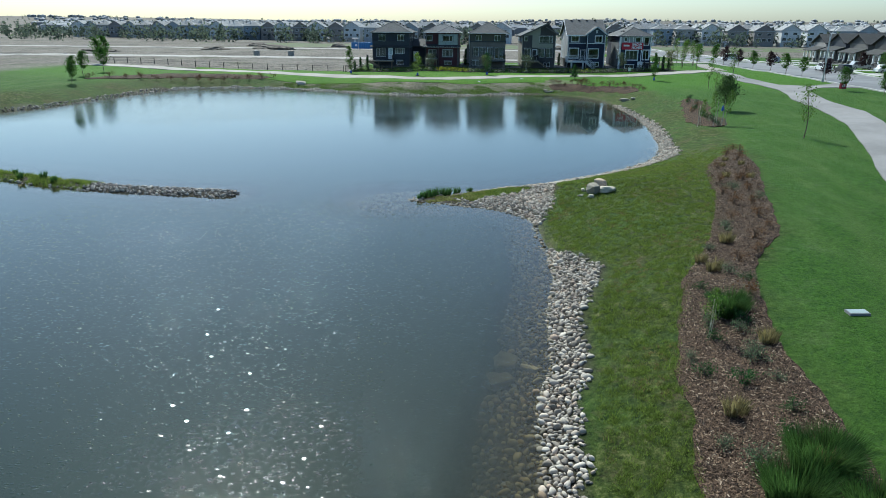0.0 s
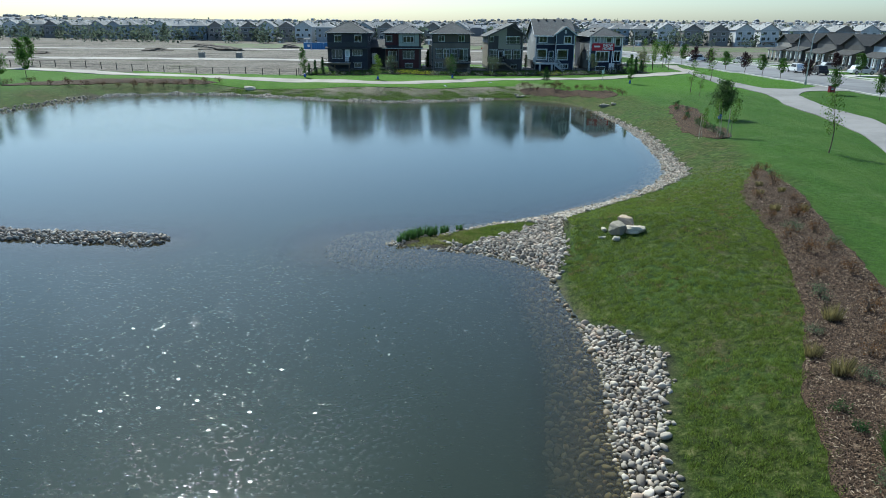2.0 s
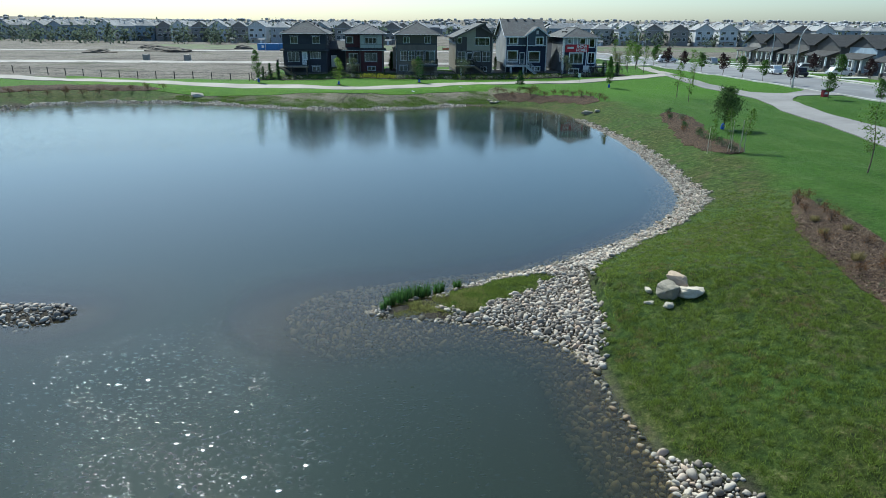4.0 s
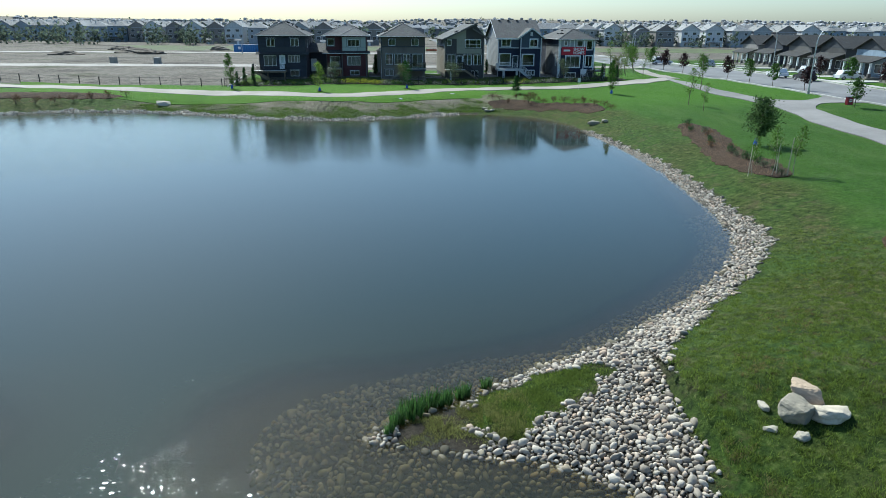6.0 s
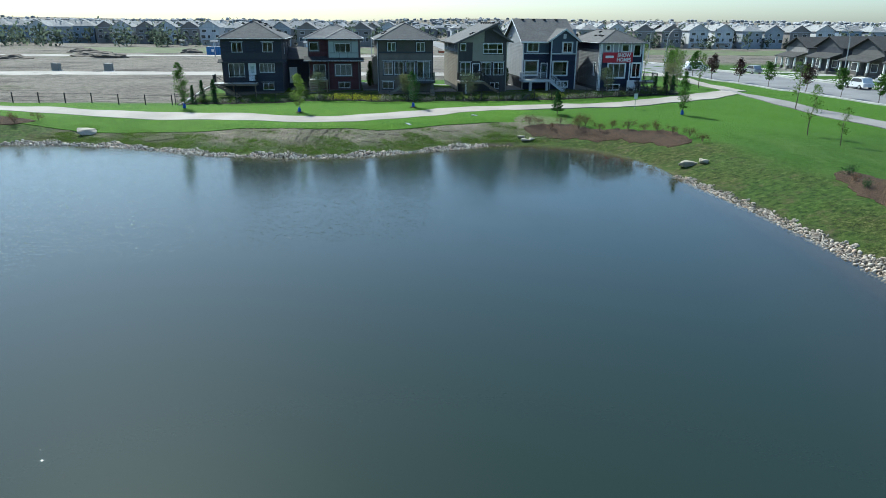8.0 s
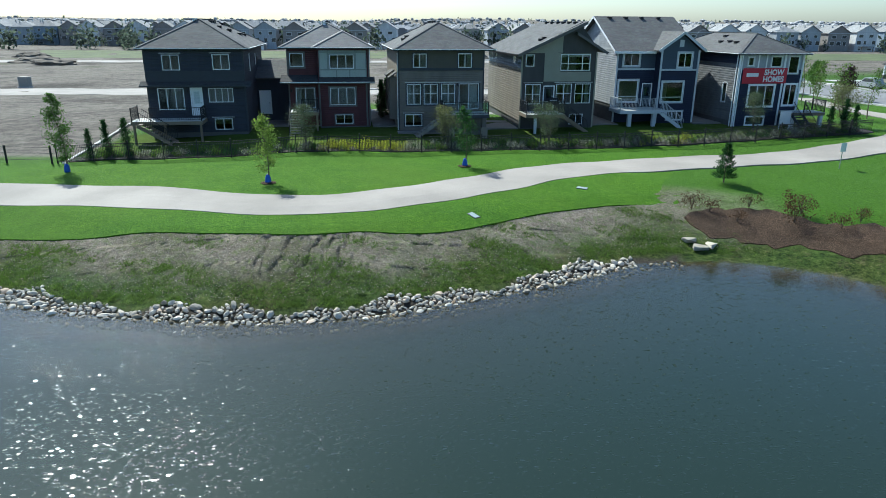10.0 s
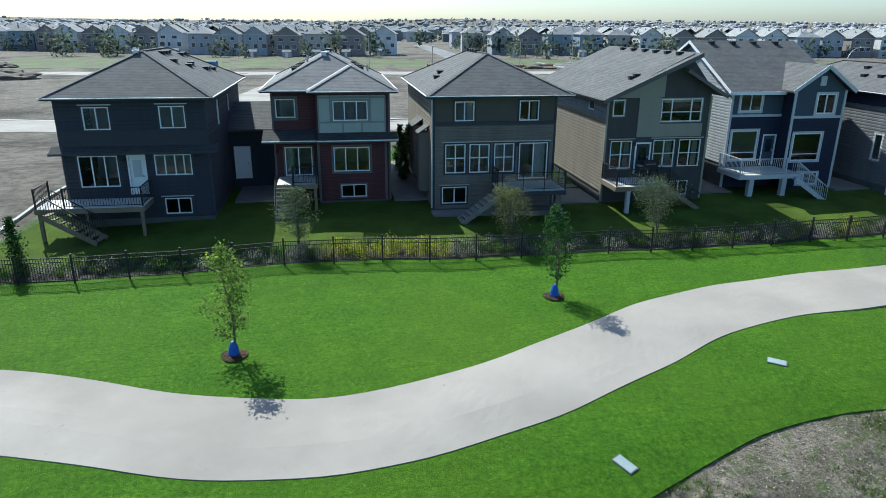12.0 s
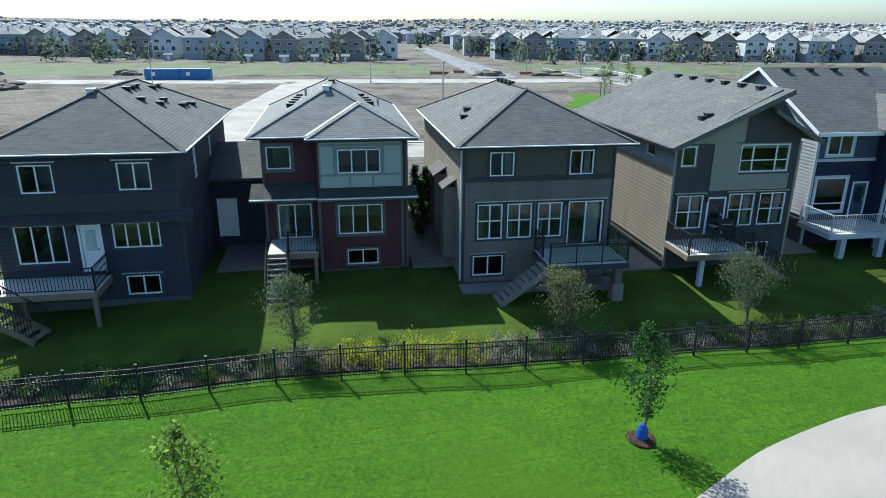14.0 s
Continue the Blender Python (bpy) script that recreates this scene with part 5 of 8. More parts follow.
def house_taupe():
    W, Dp, top = 7.05, 13.0, 9.1
    h = thing("house", "taupe two-storey house with dark upper band and glass-railed deck", "house", house_place(-14.12, 139.35), "row of new houses")
    R = facade("rear", W)
    lh = [(5.0, 5.7, 5.0, 6.6)]
    shell(h, W, Dp, top, TAUPE, TAN_SIDE, TAUPE, left_holes=lh, found_top=2.7, side_lap=0.2)
    ups = [(1.17, 2.29, 7.76, 8.85), (4.90, 6.05, 7.74, 8.87)]
    mids = [(0.65, 1.82, 4.8, 6.46), (2.05, 3.22, 4.8, 6.46), (3.51, 4.68, 4.8, 6.46), (4.98, 6.69, 4.36, 6.47)]
    base = (0.47, 1.92, 3.02, 4.0)
    part("wall_rear_lower", wall_sheet(Mesher(), R, 0, W, 2.7, 7.62, mids + [base], 0.15), TAUPE, h)
    part("wall_rear_upper", wall_sheet(Mesher(), R, 0, W, 7.62, top, ups, 0), OLIVE_DARK, h)
    part("belt_strip", bar(Mesher(), R, -0.05, W + 0.05, 0.0, 0.09, 7.52, 7.72), NAVY_DARK, h)
    corner_boards(h, W, 2.7, top, NAVY_DARK)
    for q in ups:
        w = window(h, R, *q, uprights=(0.5,), trim=NAVY_DARK)
        curtain(w, R, q[1] - 0.35, q[1] - 0.06, q[2] + 0.05, q[3] - 0.05)
    for q in mids[:3]:
        w = window(h, R, *q, uprights=(0.5,), rails=(0.52,), trim=NAVY_DARK, trim_w=0.1, head=True)
        curtain(w, R, q[0] + 0.06, q[0] + 0.35, q[2] + 0.05, q[3] - 0.05)
    w = window(h, R, *mids[3], uprights=(0.5,), trim=NAVY_DARK, name="patio_door", head=True)
    curtain(w, R, mids[3][1] - 0.75, mids[3][1] - 0.08, mids[3][2] + 0.05, mids[3][3] - 0.05)
    window(h, R, *base, uprights=(0.5,), trim=NAVY_DARK, head=True)
    window(h, facade("left", W), *lh[0], trim=NAVY_DARK)
    lamp(h, R, 4.85, 6.4)
    rooms(h, W, Dp, (4.3, 7.2, 9.0), 4.5)
    ro, z = hip_roof(h, -0.42, W + 0.85, -0.5, Dp + 0.4, 9.2, 0.50, ROOF_DARK)
    roof_vents(ro, z, [(0.8, 4.4), (1.2, 5.6), (1.25, 5.9), (3.7, 6.4), (3.7, 7.2), (3.7, 8.0), (3.7, 8.8)])
    # boxed-out bays with small shed roofs on the long side
    for y, w0, z0 in ((1.7, 1.0, 4.0), (4.6, 1.9, 4.4)):
        bx = part("side_bay", Mesher().box(-0.62, -0.02, y, y + w0, z0 - 0.6 - BASE, 6.9 - BASE), TAUPE, h)
        part("bay_roof", Mesher().solid([(-0.75, y - 0.1, 6.85 - BASE), (-0.0, y - 0.1, 7.35 - BASE), (-0.0, y + w0 + 0.1, 7.35 - BASE), (-0.75, y + w0 + 0.1, 6.85 - BASE)], (0, 0, -0.08)), ROOF_DARK, bx)
    downpipe(h, facade("left", W), 0.25, 2.7, 8.9, WHITE)
    d = deck(h, 3.4, 7.1, -2.4, 4.2 - BASE, edge=NAVY_DARK, posts=[(4.0, -2.1), (6.75, -2.1)], base=TAUPE, post_w=0.34)
    rail(d, [(7.05, -0.1), (7.05, -2.35), (3.45, -2.35)], 4.2 - BASE, glass=True)
    rail(d, [(3.45, -1.3), (3.45, -0.1)], 4.2 - BASE)
    stairs(d, (3.4, -1.85), (1.2, -1.95), 1.0, 0.0, 4.15 - BASE, STAIR_GREY, rails=False)
    for px in (4.0, 6.75):
        part("stone_pier", Mesher().box(px - 0.26, px + 0.26, -2.36, -1.84, -0.4, 0.7), BOULDER, d)
    return h


def house_khaki():
    W, Dp, top = 6.55, 13.0, 8.9
    h = thing("house", "charcoal house with khaki panel, tan side and steep single-slope roof", "house", house_place(-3.71, 141.2), "row of new houses")
    R = facade("rear", W)
    lh = [(2.0, 3.0, 7.9, 8.75), (9.4, 10.2, 8.0, 8.7), (11.0, 12.4, 7.9, 8.7)]
    part("wall_left_lower", wall_sheet(Mesher(), facade("left", W), 0, Dp, 3.2, 7.6, (), 0.2, 0.05), TAN_SIDE, h)
    part("wall_left_upper", wall_sheet(Mesher(), facade("left", W), 0, Dp, 7.6, top, lh, 0.2, 0.05), SLATE_SIDE, h)
    part("wall_right", wall_sheet(Mesher(), facade("right", W), 0, Dp, 3.0, top, (), 0.19), CHARCOAL, h)
    part("wall_front", wall_sheet(Mesher(), facade("front", W, Dp), 0, W, 3.0, top, (), 0.19), CHARCOAL, h)
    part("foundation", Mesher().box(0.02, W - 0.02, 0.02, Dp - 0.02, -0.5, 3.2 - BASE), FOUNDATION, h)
    up_l, up_r = (0.32, 1.05, 7.78, 8.75), (3.38, 6.0, 7.42, 8.78)
    mids = [(0.35, 1.72, 4.62, 6.31), (2.04, 2.88, 4.28, 6.1), (3.1, 4.5, 4.66, 6.33), (4.78, 6.2, 4.66, 6.33)]
    base = (4.4, 5.65, 2.85, 3.76)
    part("wall_rear", wall_sheet(Mesher(), R, 0, W, 2.6, top, [up_l, up_r] + mids + [base], 0), CHARCOAL, h)
    gable = Mesher().quad(R(0, 0, top), R(W, 0, top), R(W, 0, 9.35), R(5.15, 0, 11.0), R(5.15, 0, 11.4))
    part("gable", gable, CHARCOAL, h)
    k = Mesher()
    for q in ((0.0, 3.1, 8.86, top), (1.95, 3.38, 6.52, 8.86), (3.38, 6.15, 6.52, 7.3)):
        bar(k, R, q[0], q[1], 0.012, 0.05, q[2], q[3])
    k.solid([R(-0.0, 0.05, 8.9), R(3.5, 0.05, 8.9), R(3.5, 0.05, 10.6), R(3.3, 0.05, 10.55)], (0, 0.04, 0))
    part("panel", k, KHAKI, h, "khaki grey smooth panel")
    corner_boards(h, W, 2.6, top, KHAKI)
    window(h, facade("left", W), *lh[0], trim=None)
    window(h, facade("left", W), *lh[1], trim=None)
    window(h, facade("left", W), *lh[2], uprights=(0.33, 0.66), trim=None)
    window(h, R, *up_l, trim=KHAKI, trim_w=0.05)
    window(h, R, *up_r, uprights=(0.26, 0.74), rails=(0.42,), trim=KHAKI, trim_w=0.05)
    for q in (mids[0], mids[2], mids[3]):
        w = window(h, R, *q, uprights=(0.5,), rails=(0.5,), trim=CHARCOAL, head=True)
        curtain(w, R, q[1] - 0.4, q[1] - 0.07, q[2] + 0.05, q[3] - 0.05)
    door(h, R, *mids[1], NAVY_DARK)
    window(h, R, *base, uprights=(0.5,), trim=CHARCOAL)
    lamp(h, R, 1.88, 6.1)
    rooms(h, W, Dp, (4.25, 7.1, 8.8), 4.5)
    # long single slope, then a lower counter slope
    a, b, c, e = (-0.5, 8.78), (5.35, 11.42), (4.55, 10.55), (W + 0.75, 8.98)
    y0, y1 = -0.6, Dp + 0.4
    P = lambda q, y: (q[0], y, q[1] - BASE)
    ro = part("roof", Mesher().solid([P(a, y0), P(b, y0), P(b, y1), P(a, y1)], (0, 0, -0.12)), ROOF_DARK, h)
    part("roof_low", Mesher().solid([P(c, y0), P(e, y0), P(e, y1), P(c, y1)], (0, 0, -0.10)), ROOF_DARK, h)
    part("clerestory", Mesher().box(5.15, 5.25, 0.02, Dp, 9.9 - BASE, 11.3 - BASE), CHARCOAL, h)
    f = Mesher().beam((a[0], y0 - 0.02, a[1] - 0.1 - BASE), (b[0], y0 - 0.02, b[1] - 0.1 - BASE), 0.04, 0.24).beam((c[0], y0 - 0.02, c[1] - 0.1 - BASE), (e[0], y0 - 0.02, e[1] - 0.1 - BASE), 0.04, 0.2)
    f.beam((a[0] - 0.02, y0, a[1] - 0.1 - BASE), (a[0] - 0.02, y1, a[1] - 0.1 - BASE), 0.05, 0.2)
    f.beam((b[0] + 0.02, y0, b[1] - 0.12 - BASE), (b[0] + 0.02, y1, b[1] - 0.12 - BASE), 0.05, 0.24)
    part("fascia", f, BROWN_TRIM, ro)
    part("gutter", Mesher().beam((a[0] - 0.09, y0, a[1] - 0.03 - BASE), (a[0] - 0.09, y1, a[1] - 0.03 - BASE), 0.1, 0.07).beam((e[0] + 0.06, y0, e[1] - 0.03 - BASE), (e[0] + 0.06, y1, e[1] - 0.03 - BASE), 0.1, 0.07), BLACK_METAL, ro)
    roof_vents(ro, lambda x, y: a[1] - BASE + (x - a[0]) * (b[1] - a[1]) / (b[0] - a[0]), [(5.0, 1.6), (5.0, 3.2), (5.0, 4.8), (5.0, 6.4), (5.0, 8.2), (5.0, 10.0), (1.9, 1.3), (2.2, 1.3)])
    d = deck(h, -0.1, 3.2, -2.4, 4.05 - BASE, posts=[(0.75, -2.2)], base=GREY_TRIM, post_w=0.22)
    rail(d, [(-0.05, -0.1), (-0.05, -2.35), (3.15, -2.35)], 4.05 - BASE)
    rail(d, [(3.15, -0.1), (3.15, -0.8)], 4.05 - BASE)
    stairs(d, (3.2, -1.6), (5.4, -1.6), 1.0, 0.0, 4.0 - BASE, TIMBER)
    g = thing("barbecue_grill", "black gas barbecue grill standing on a wooden deck", "grill", house_place(-3.71, 141.2) @ pose(2.65, -0.62, 4.05 - BASE))
    for px, py in ((-0.38, -0.2), (0.38, -0.2), (-0.38, 0.2), (0.38, 0.2)):
        part("leg", Mesher().box(px - 0.025, px + 0.025, py - 0.025, py + 0.025, 0, 0.75), BLACK_METAL, g)
    part("firebox", Mesher().box(-0.42, 0.42, -0.25, 0.25, 0.62, 0.88), BLACK_METAL, g)
    part("lid", Mesher().solid([(-0.42, -0.25, 0.89), (-0.42, -0.16, 1.1), (-0.42, 0.12, 1.15), (-0.42, 0.25, 0.89)], (0.84, 0, 0)), BLACK_METAL, g)
    part("handle", Mesher().beam((-0.3, -0.3, 0.98), (0.3, -0.3, 0.98), 0.03), GREY_METAL, g)
    for sd in (-1, 1):
        part("side_shelf", Mesher().box(sd * 0.58 - 0.15, sd * 0.58 + 0.15, -0.22, 0.22, 0.83, 0.87), GREY_METAL, g)
    return h


def house_navy():
    W, Dp, top = 7.2, 11.0, 9.1
    h = thing("house", "navy two-storey house with grey trim, side gable and white-railed deck", "house", house_place(5.45, 144.45), "row of new houses")
    R = facade("rear", W)
    B = lambda u, o, z: R(u, o + 1.1, z)
    shell(h, W, Dp, top, BLUE_NAVY, PALE_SIDE, BLUE_NAVY, found_top=4.2)
    part("foundation_rear", wall_sheet(Mesher(), R, 0, 3.75, 2.5, 4.2, (), 0.19), BLUE_NAVY, h)
    ul, ml, dr = (0.6, 2.1, 7.66, 8.76), (0.3, 2.15, 4.5, 6.4), (2.65, 3.45, 4.1, 6.05)
    ur, mr, br = (5.25, 6.55, 7.59, 8.83), (4.0, 6.0, 4.55, 6.33), (4.7, 6.2, 2.95, 3.72)
    part("wall_rear", wall_sheet(Mesher(), R, 0, 3.75, 4.2, 7.3, [ml, dr]), BLUE_NAVY, h)
    part("wall_rear_upper", wall_sheet(Mesher(), R, 0, 3.75, 7.3, top, [ul], 0), BLUE_GREY, h)
    part("bay_wall", wall_sheet(Mesher(), B, 3.65, W, 2.5, 7.3, [mr, br]), BLUE_NAVY, h)
    part("bay_wall_upper", wall_sheet(Mesher(), B, 3.65, W, 7.3, top, [ur], 0), BLUE_GREY, h)
    part("bay_side", Mesher().box(3.64, 3.7, -1.08, 0.0, 0.05, top - BASE).box(W - 0.06, W - 0.0, -1.08, 0.0, 0.05, top - BASE), BLUE_NAVY, h)
    part("bay_gable", Mesher().quad(B(3.65, 0, top), B(W, 0, top), B((W + 3.65) / 2, 0, 10.5)), BLUE_GREY, h)
    part("gable_vent", bar(Mesher(), B, 5.25, 5.65, 0.0, 0.05, 9.35, 9.95), GREY_TRIM, h)
    part("belt_strip", bar(bar(Mesher(), R, 0, 3.7, 0.0, 0.06, 7.3, 7.46), B, 3.63, W + 0.02, 0.0, 0.06, 7.3, 7.46), GREY_TRIM, h)
    for at, u in ((R, 0.0), (B, 3.66), (B, W - 0.02)):
        part("corner_board", bar(Mesher(), at, u - 0.07, u + 0.09, -0.02, 0.06, 2.5, 9.05), GREY_TRIM, h)
    window(h, R, *ul, uprights=(0.5,), trim=GREY_TRIM, trim_w=0.13)
    window(h, R, *ml, uprights=(), rails=(0.24,), trim=GREY_TRIM, trim_w=0.13)
    door(h, R, *dr, BLUE_GREY)
    window(h, B, *ur, uprights=(0.5,), trim=GREY_TRIM, trim_w=0.13)
    window(h, B, *mr, rails=(0.24,), trim=GREY_TRIM, trim_w=0.13)
    window(h, B, *br, uprights=(0.33, 0.66), trim=GREY_TRIM, trim_w=0.1)
    rooms(h, W, Dp, (4.2, 7.1, 9.0), 4.0)
    # side gable with its ridge along the row
    ym, zr = Dp / 2, 11.85
    gl = Mesher()
    n = 14
    for i in range(n):
        f0, f1 = i / n, (i + 1) / n
        gl.quad((-0.02, ym * f0, 9.1 + (zr - 9.1) * f0 - BASE), (0.0, Dp - ym * f0, 9.1 + (zr - 9.1) * f0 - BASE), (-0.0, Dp - ym * f1, 9.1 + (zr - 9.1) * f1 - BASE), (-0.0, ym * f1, 9.1 + (zr - 9.1) * f1 - BASE))
    part("gable_left", gl, PALE_SIDE, h)
    part("gable_right", Mesher().quad((W, 0, 9.1 - BASE), (W, Dp, 9.1 - BASE), (W, ym, zr - BASE)), BLUE_NAVY, h)
    s = (zr - 9.1) / ym
    lo = 9.1 - 0.5 * s
    ro = part("roof", Mesher().solid([(-0.45, -0.5, lo - BASE + 0.1), (W + 0.45, -0.5, lo - BASE + 0.1), (W + 0.45, ym, zr - BASE + 0.1), (-0.45, ym, zr - BASE + 0.1)], (0, 0, -0.14)), ROOF_DARK, h)
    part("roof_front", Mesher().solid([(-0.45, ym, zr - BASE + 0.1), (W + 0.45, ym, zr - BASE + 0.1), (W + 0.45, Dp + 0.5, lo - BASE + 0.1), (-0.45, Dp + 0.5, lo - BASE + 0.1)], (0, 0, -0.14)), ROOF_DARK, h)
    f = Mesher().beam((-0.47, -0.5, lo + 0.02 - BASE), (-0.47, ym, zr + 0.02 - BASE), 0.05, 0.17).beam((-0.47, ym, zr + 0.02 - BASE), (-0.47, Dp + 0.5, lo + 0.02 - BASE), 0.05, 0.17).beam((-0.45, -0.52, lo - BASE), (3.4, -0.52, lo - BASE), 0.05, 0.2)
    part("fascia", f, WHITE, ro)
    xm, zb = (W + 3.65) / 2, 10.55
    yb = (zb - 9.1) / s
    bay = Mesher()
    for x_e in (3.2, W + 0.45):
        bay.solid([(x_e, -1.5, 9.08 - 0.02 - BASE), (xm, -1.5, zb + 0.1 - BASE), (xm, yb, zb + 0.1 - BASE), (x_e, 0.05, 9.08 - 0.02 - BASE)], (0, 0, -0.1))
    part("roof_bay", bay, ROOF_DARK, h)
    part("bay_fascia", Mesher().beam((3.2, -1.52, 8.98 - BASE), (xm, -1.52, zb - BASE), 0.05, 0.22).beam((W + 0.45, -1.52, 8.98 - BASE), (xm, -1.52, zb - BASE), 0.05, 0.22), GREY_TRIM, ro)
    roof_vents(ro, lambda x, y: lo - BASE + 0.1 + (y + 0.5) * s, [(1.0, 5.1), (2.6, 5.1), (4.2, 5.1), (5.9, 5.1)])
    d = deck(h, -0.4, 3.9, -2.6, 4.0 - BASE, edge=GREY_TRIM, posts=[(0.6, -2.3), (2.9, -2.3)], base=GREY_TRIM, post_w=0.32)
    rail(d, [(-0.35, -0.1), (-0.35, -2.55), (2.8, -2.55)], 4.0 - BASE, WHITE_METAL)
    stairs(d, (3.4, -2.6), (5.2, -3.3), 1.0, -0.05, 3.95 - BASE, GREY_TRIM, WHITE_METAL)
    return h


def bars(house, at, u0, u1, z0, z1, rows, material):
    """Writing too small to read, as plain bars."""
    m = Mesher()
    hgt = (z1 - z0) / (rows * 1.6)
    for i in range(rows):
        z = z1 - i * hgt * 1.6
        bar(m, at, u0 + 0.05 * (i % 2), u1 - 0.12 * ((i + 1) % 3), 0.0, 0.012, z - hgt, z)
    return part("lettering", m, material, house)


def house_show():
    W, Dp, top = 6.0, 13.0, 8.85
    h = thing("house", "dark blue show home with white trim and a red banner", "house", house_place(15.47, 141.78), "row of new houses")
    R = facade("rear", W)
    lh = [(1.5, 2.2, 4.6, 6.3)]
    part("wall_left_lower", wall_sheet(Mesher(), facade("left", W), 0, 8.6, 3.1, 8.0, lh, 0.2, 0.05), GREY_SIDE, h)
    part("wall_left_upper", wall_sheet(Mesher(), facade("left", W), 0, Dp, 8.0, top, (), 0.17), BLUE_NAVY, h)
    part("wall_left_back", wall_sheet(Mesher(), facade("left", W), 8.6, Dp, 3.1, 8.0, (), 0.17), BLUE_NAVY, h)
    part("wall_right", wall_sheet(Mesher(), facade("right", W), 0, Dp, 3.1, top), BLUE_NAVY, h)
    part("wall_front", wall_sheet(Mesher(), facade("front", W, Dp), 0, W, 3.1, top), BLUE_NAVY, h)
    part("foundation", Mesher().box(0.02, W - 0.02, 0.02, Dp - 0.02, -0.5, 3.1 - BASE), FOUNDATION, h)
    ups = [(0.75, 1.3, 7.85, 8.6), (2.95, 3.95, 7.75, 8.65), (4.65, 5.6, 7.2, 8.65)]
    mids = [(1.2, 3.6, 4.37, 6.2), (4.6, 5.75, 4.45, 6.25)]
    base = (1.25, 3.0, 2.75, 3.46)
    part("wall_rear_lower", wall_sheet(Mesher(), R, 0, W, 2.5, 7.5, mids + [base] + [(4.65, 5.6, 7.2, 7.5)]), BLUE_NAVY, h)
    part("wall_rear_upper", wall_sheet(Mesher(), R, 0, W, 7.5, top, ups[:2] + [(4.65, 5.6, 7.5, 8.65)], 0), PALE_SIDE, h)
    for q in ups:
        window(h, R, *q, trim=GREY_TRIM)
    window(h, R, *mids[0], uprights=(0.33, 0.66), trim=WHITE, trim_w=0.12)
    window(h, R, *mids[1], uprights=(0.5,), trim=WHITE, trim_w=0.12)
    window(h, R, *base, uprights=(0.5,), trim=WHITE)
    window(h, facade("left", W), *lh[0], trim=WHITE)
    for u in (0.0, 4.25, W):
        part("corner_board", bar(Mesher(), R, u - 0.08, u + 0.08, -0.02, 0.07, 2.5, 8.8), WHITE, h)
    for u in (1.75, 2.5):
        part("batten", bar(Mesher(), R, u - 0.05, u + 0.05, 0.0, 0.04, 7.55, 8.8), WHITE, h)
    bn = part("banner", bar(Mesher(), R, 0.35, 4.55, 0.09, 0.11, 6.35, 7.66), RED_BANNER, h, "red vinyl banner with white letters")
    bars(bn, lambda u, o, z: R(u, o + 0.11, z), 0.7, 1.95, 6.75, 7.25, 1, BANNER_WHITE)
    for txt, z, x in (("SHOW", 7.08, 3.3), ("HOMES", 6.5, 3.3)):
        fc = bpy.data.curves.new("letters", "FONT")
        fc.body, fc.size, fc.extrude, fc.align_x, fc.offset = txt, 0.66, 0.006, "CENTER", 0.02
        t = new("letters", fc)
        dg = bpy.context.evaluated_depsgraph_get()
        me = bpy.data.meshes.new_from_object(t.evaluated_get(dg))
        bpy.data.objects.remove(t)
        me.materials.clear()
        me.materials.append(BANNER_WHITE)
        o = part("letters", me, BANNER_WHITE, bn)
        o.matrix_basis = Matrix.LocRotScale((x, -0.122, z - BASE), Euler((radians(90), 0, 0)), (0.92, 1, 1))
    rooms(h, W, Dp, (4.2, 7.0, 8.8), 4.5)
    ro, z = hip_roof(h, -0.45, W + 0.45, -0.5, Dp + 0.4, 8.9, 0.48, ROOF_DARK)
    roof_vents(ro, z, [(1.2, 3.0), (1.3, 4.2), (1.2, 5.6), (2.2, 6.6), (4.2, 5.0)])
    downpipe(h, facade("left", W), 0.3, 2.6, 8.8, WHITE)
    downpipe(h, R, 0.16, 2.6, 8.8, WHITE)
    d = deck(h, 4.4, 7.6, -1.8, 4.0 - BASE, posts=[(4.7, -1.6), (7.4, -1.6)], base=WHITE, post_w=0.3)
    rail(d, [(5.6, -1.75), (7.55, -1.75), (7.55, -0.1)], 4.0 - BASE)
    stairs(d, (5.0, -1.8), (5.0, -3.8), 1.0, -0.05, 3.95 - BASE, NAVY_DARK)
    return h


for make in (house_charcoal, house_maroon, house_taupe, house_khaki, house_navy, house_show):
    make()

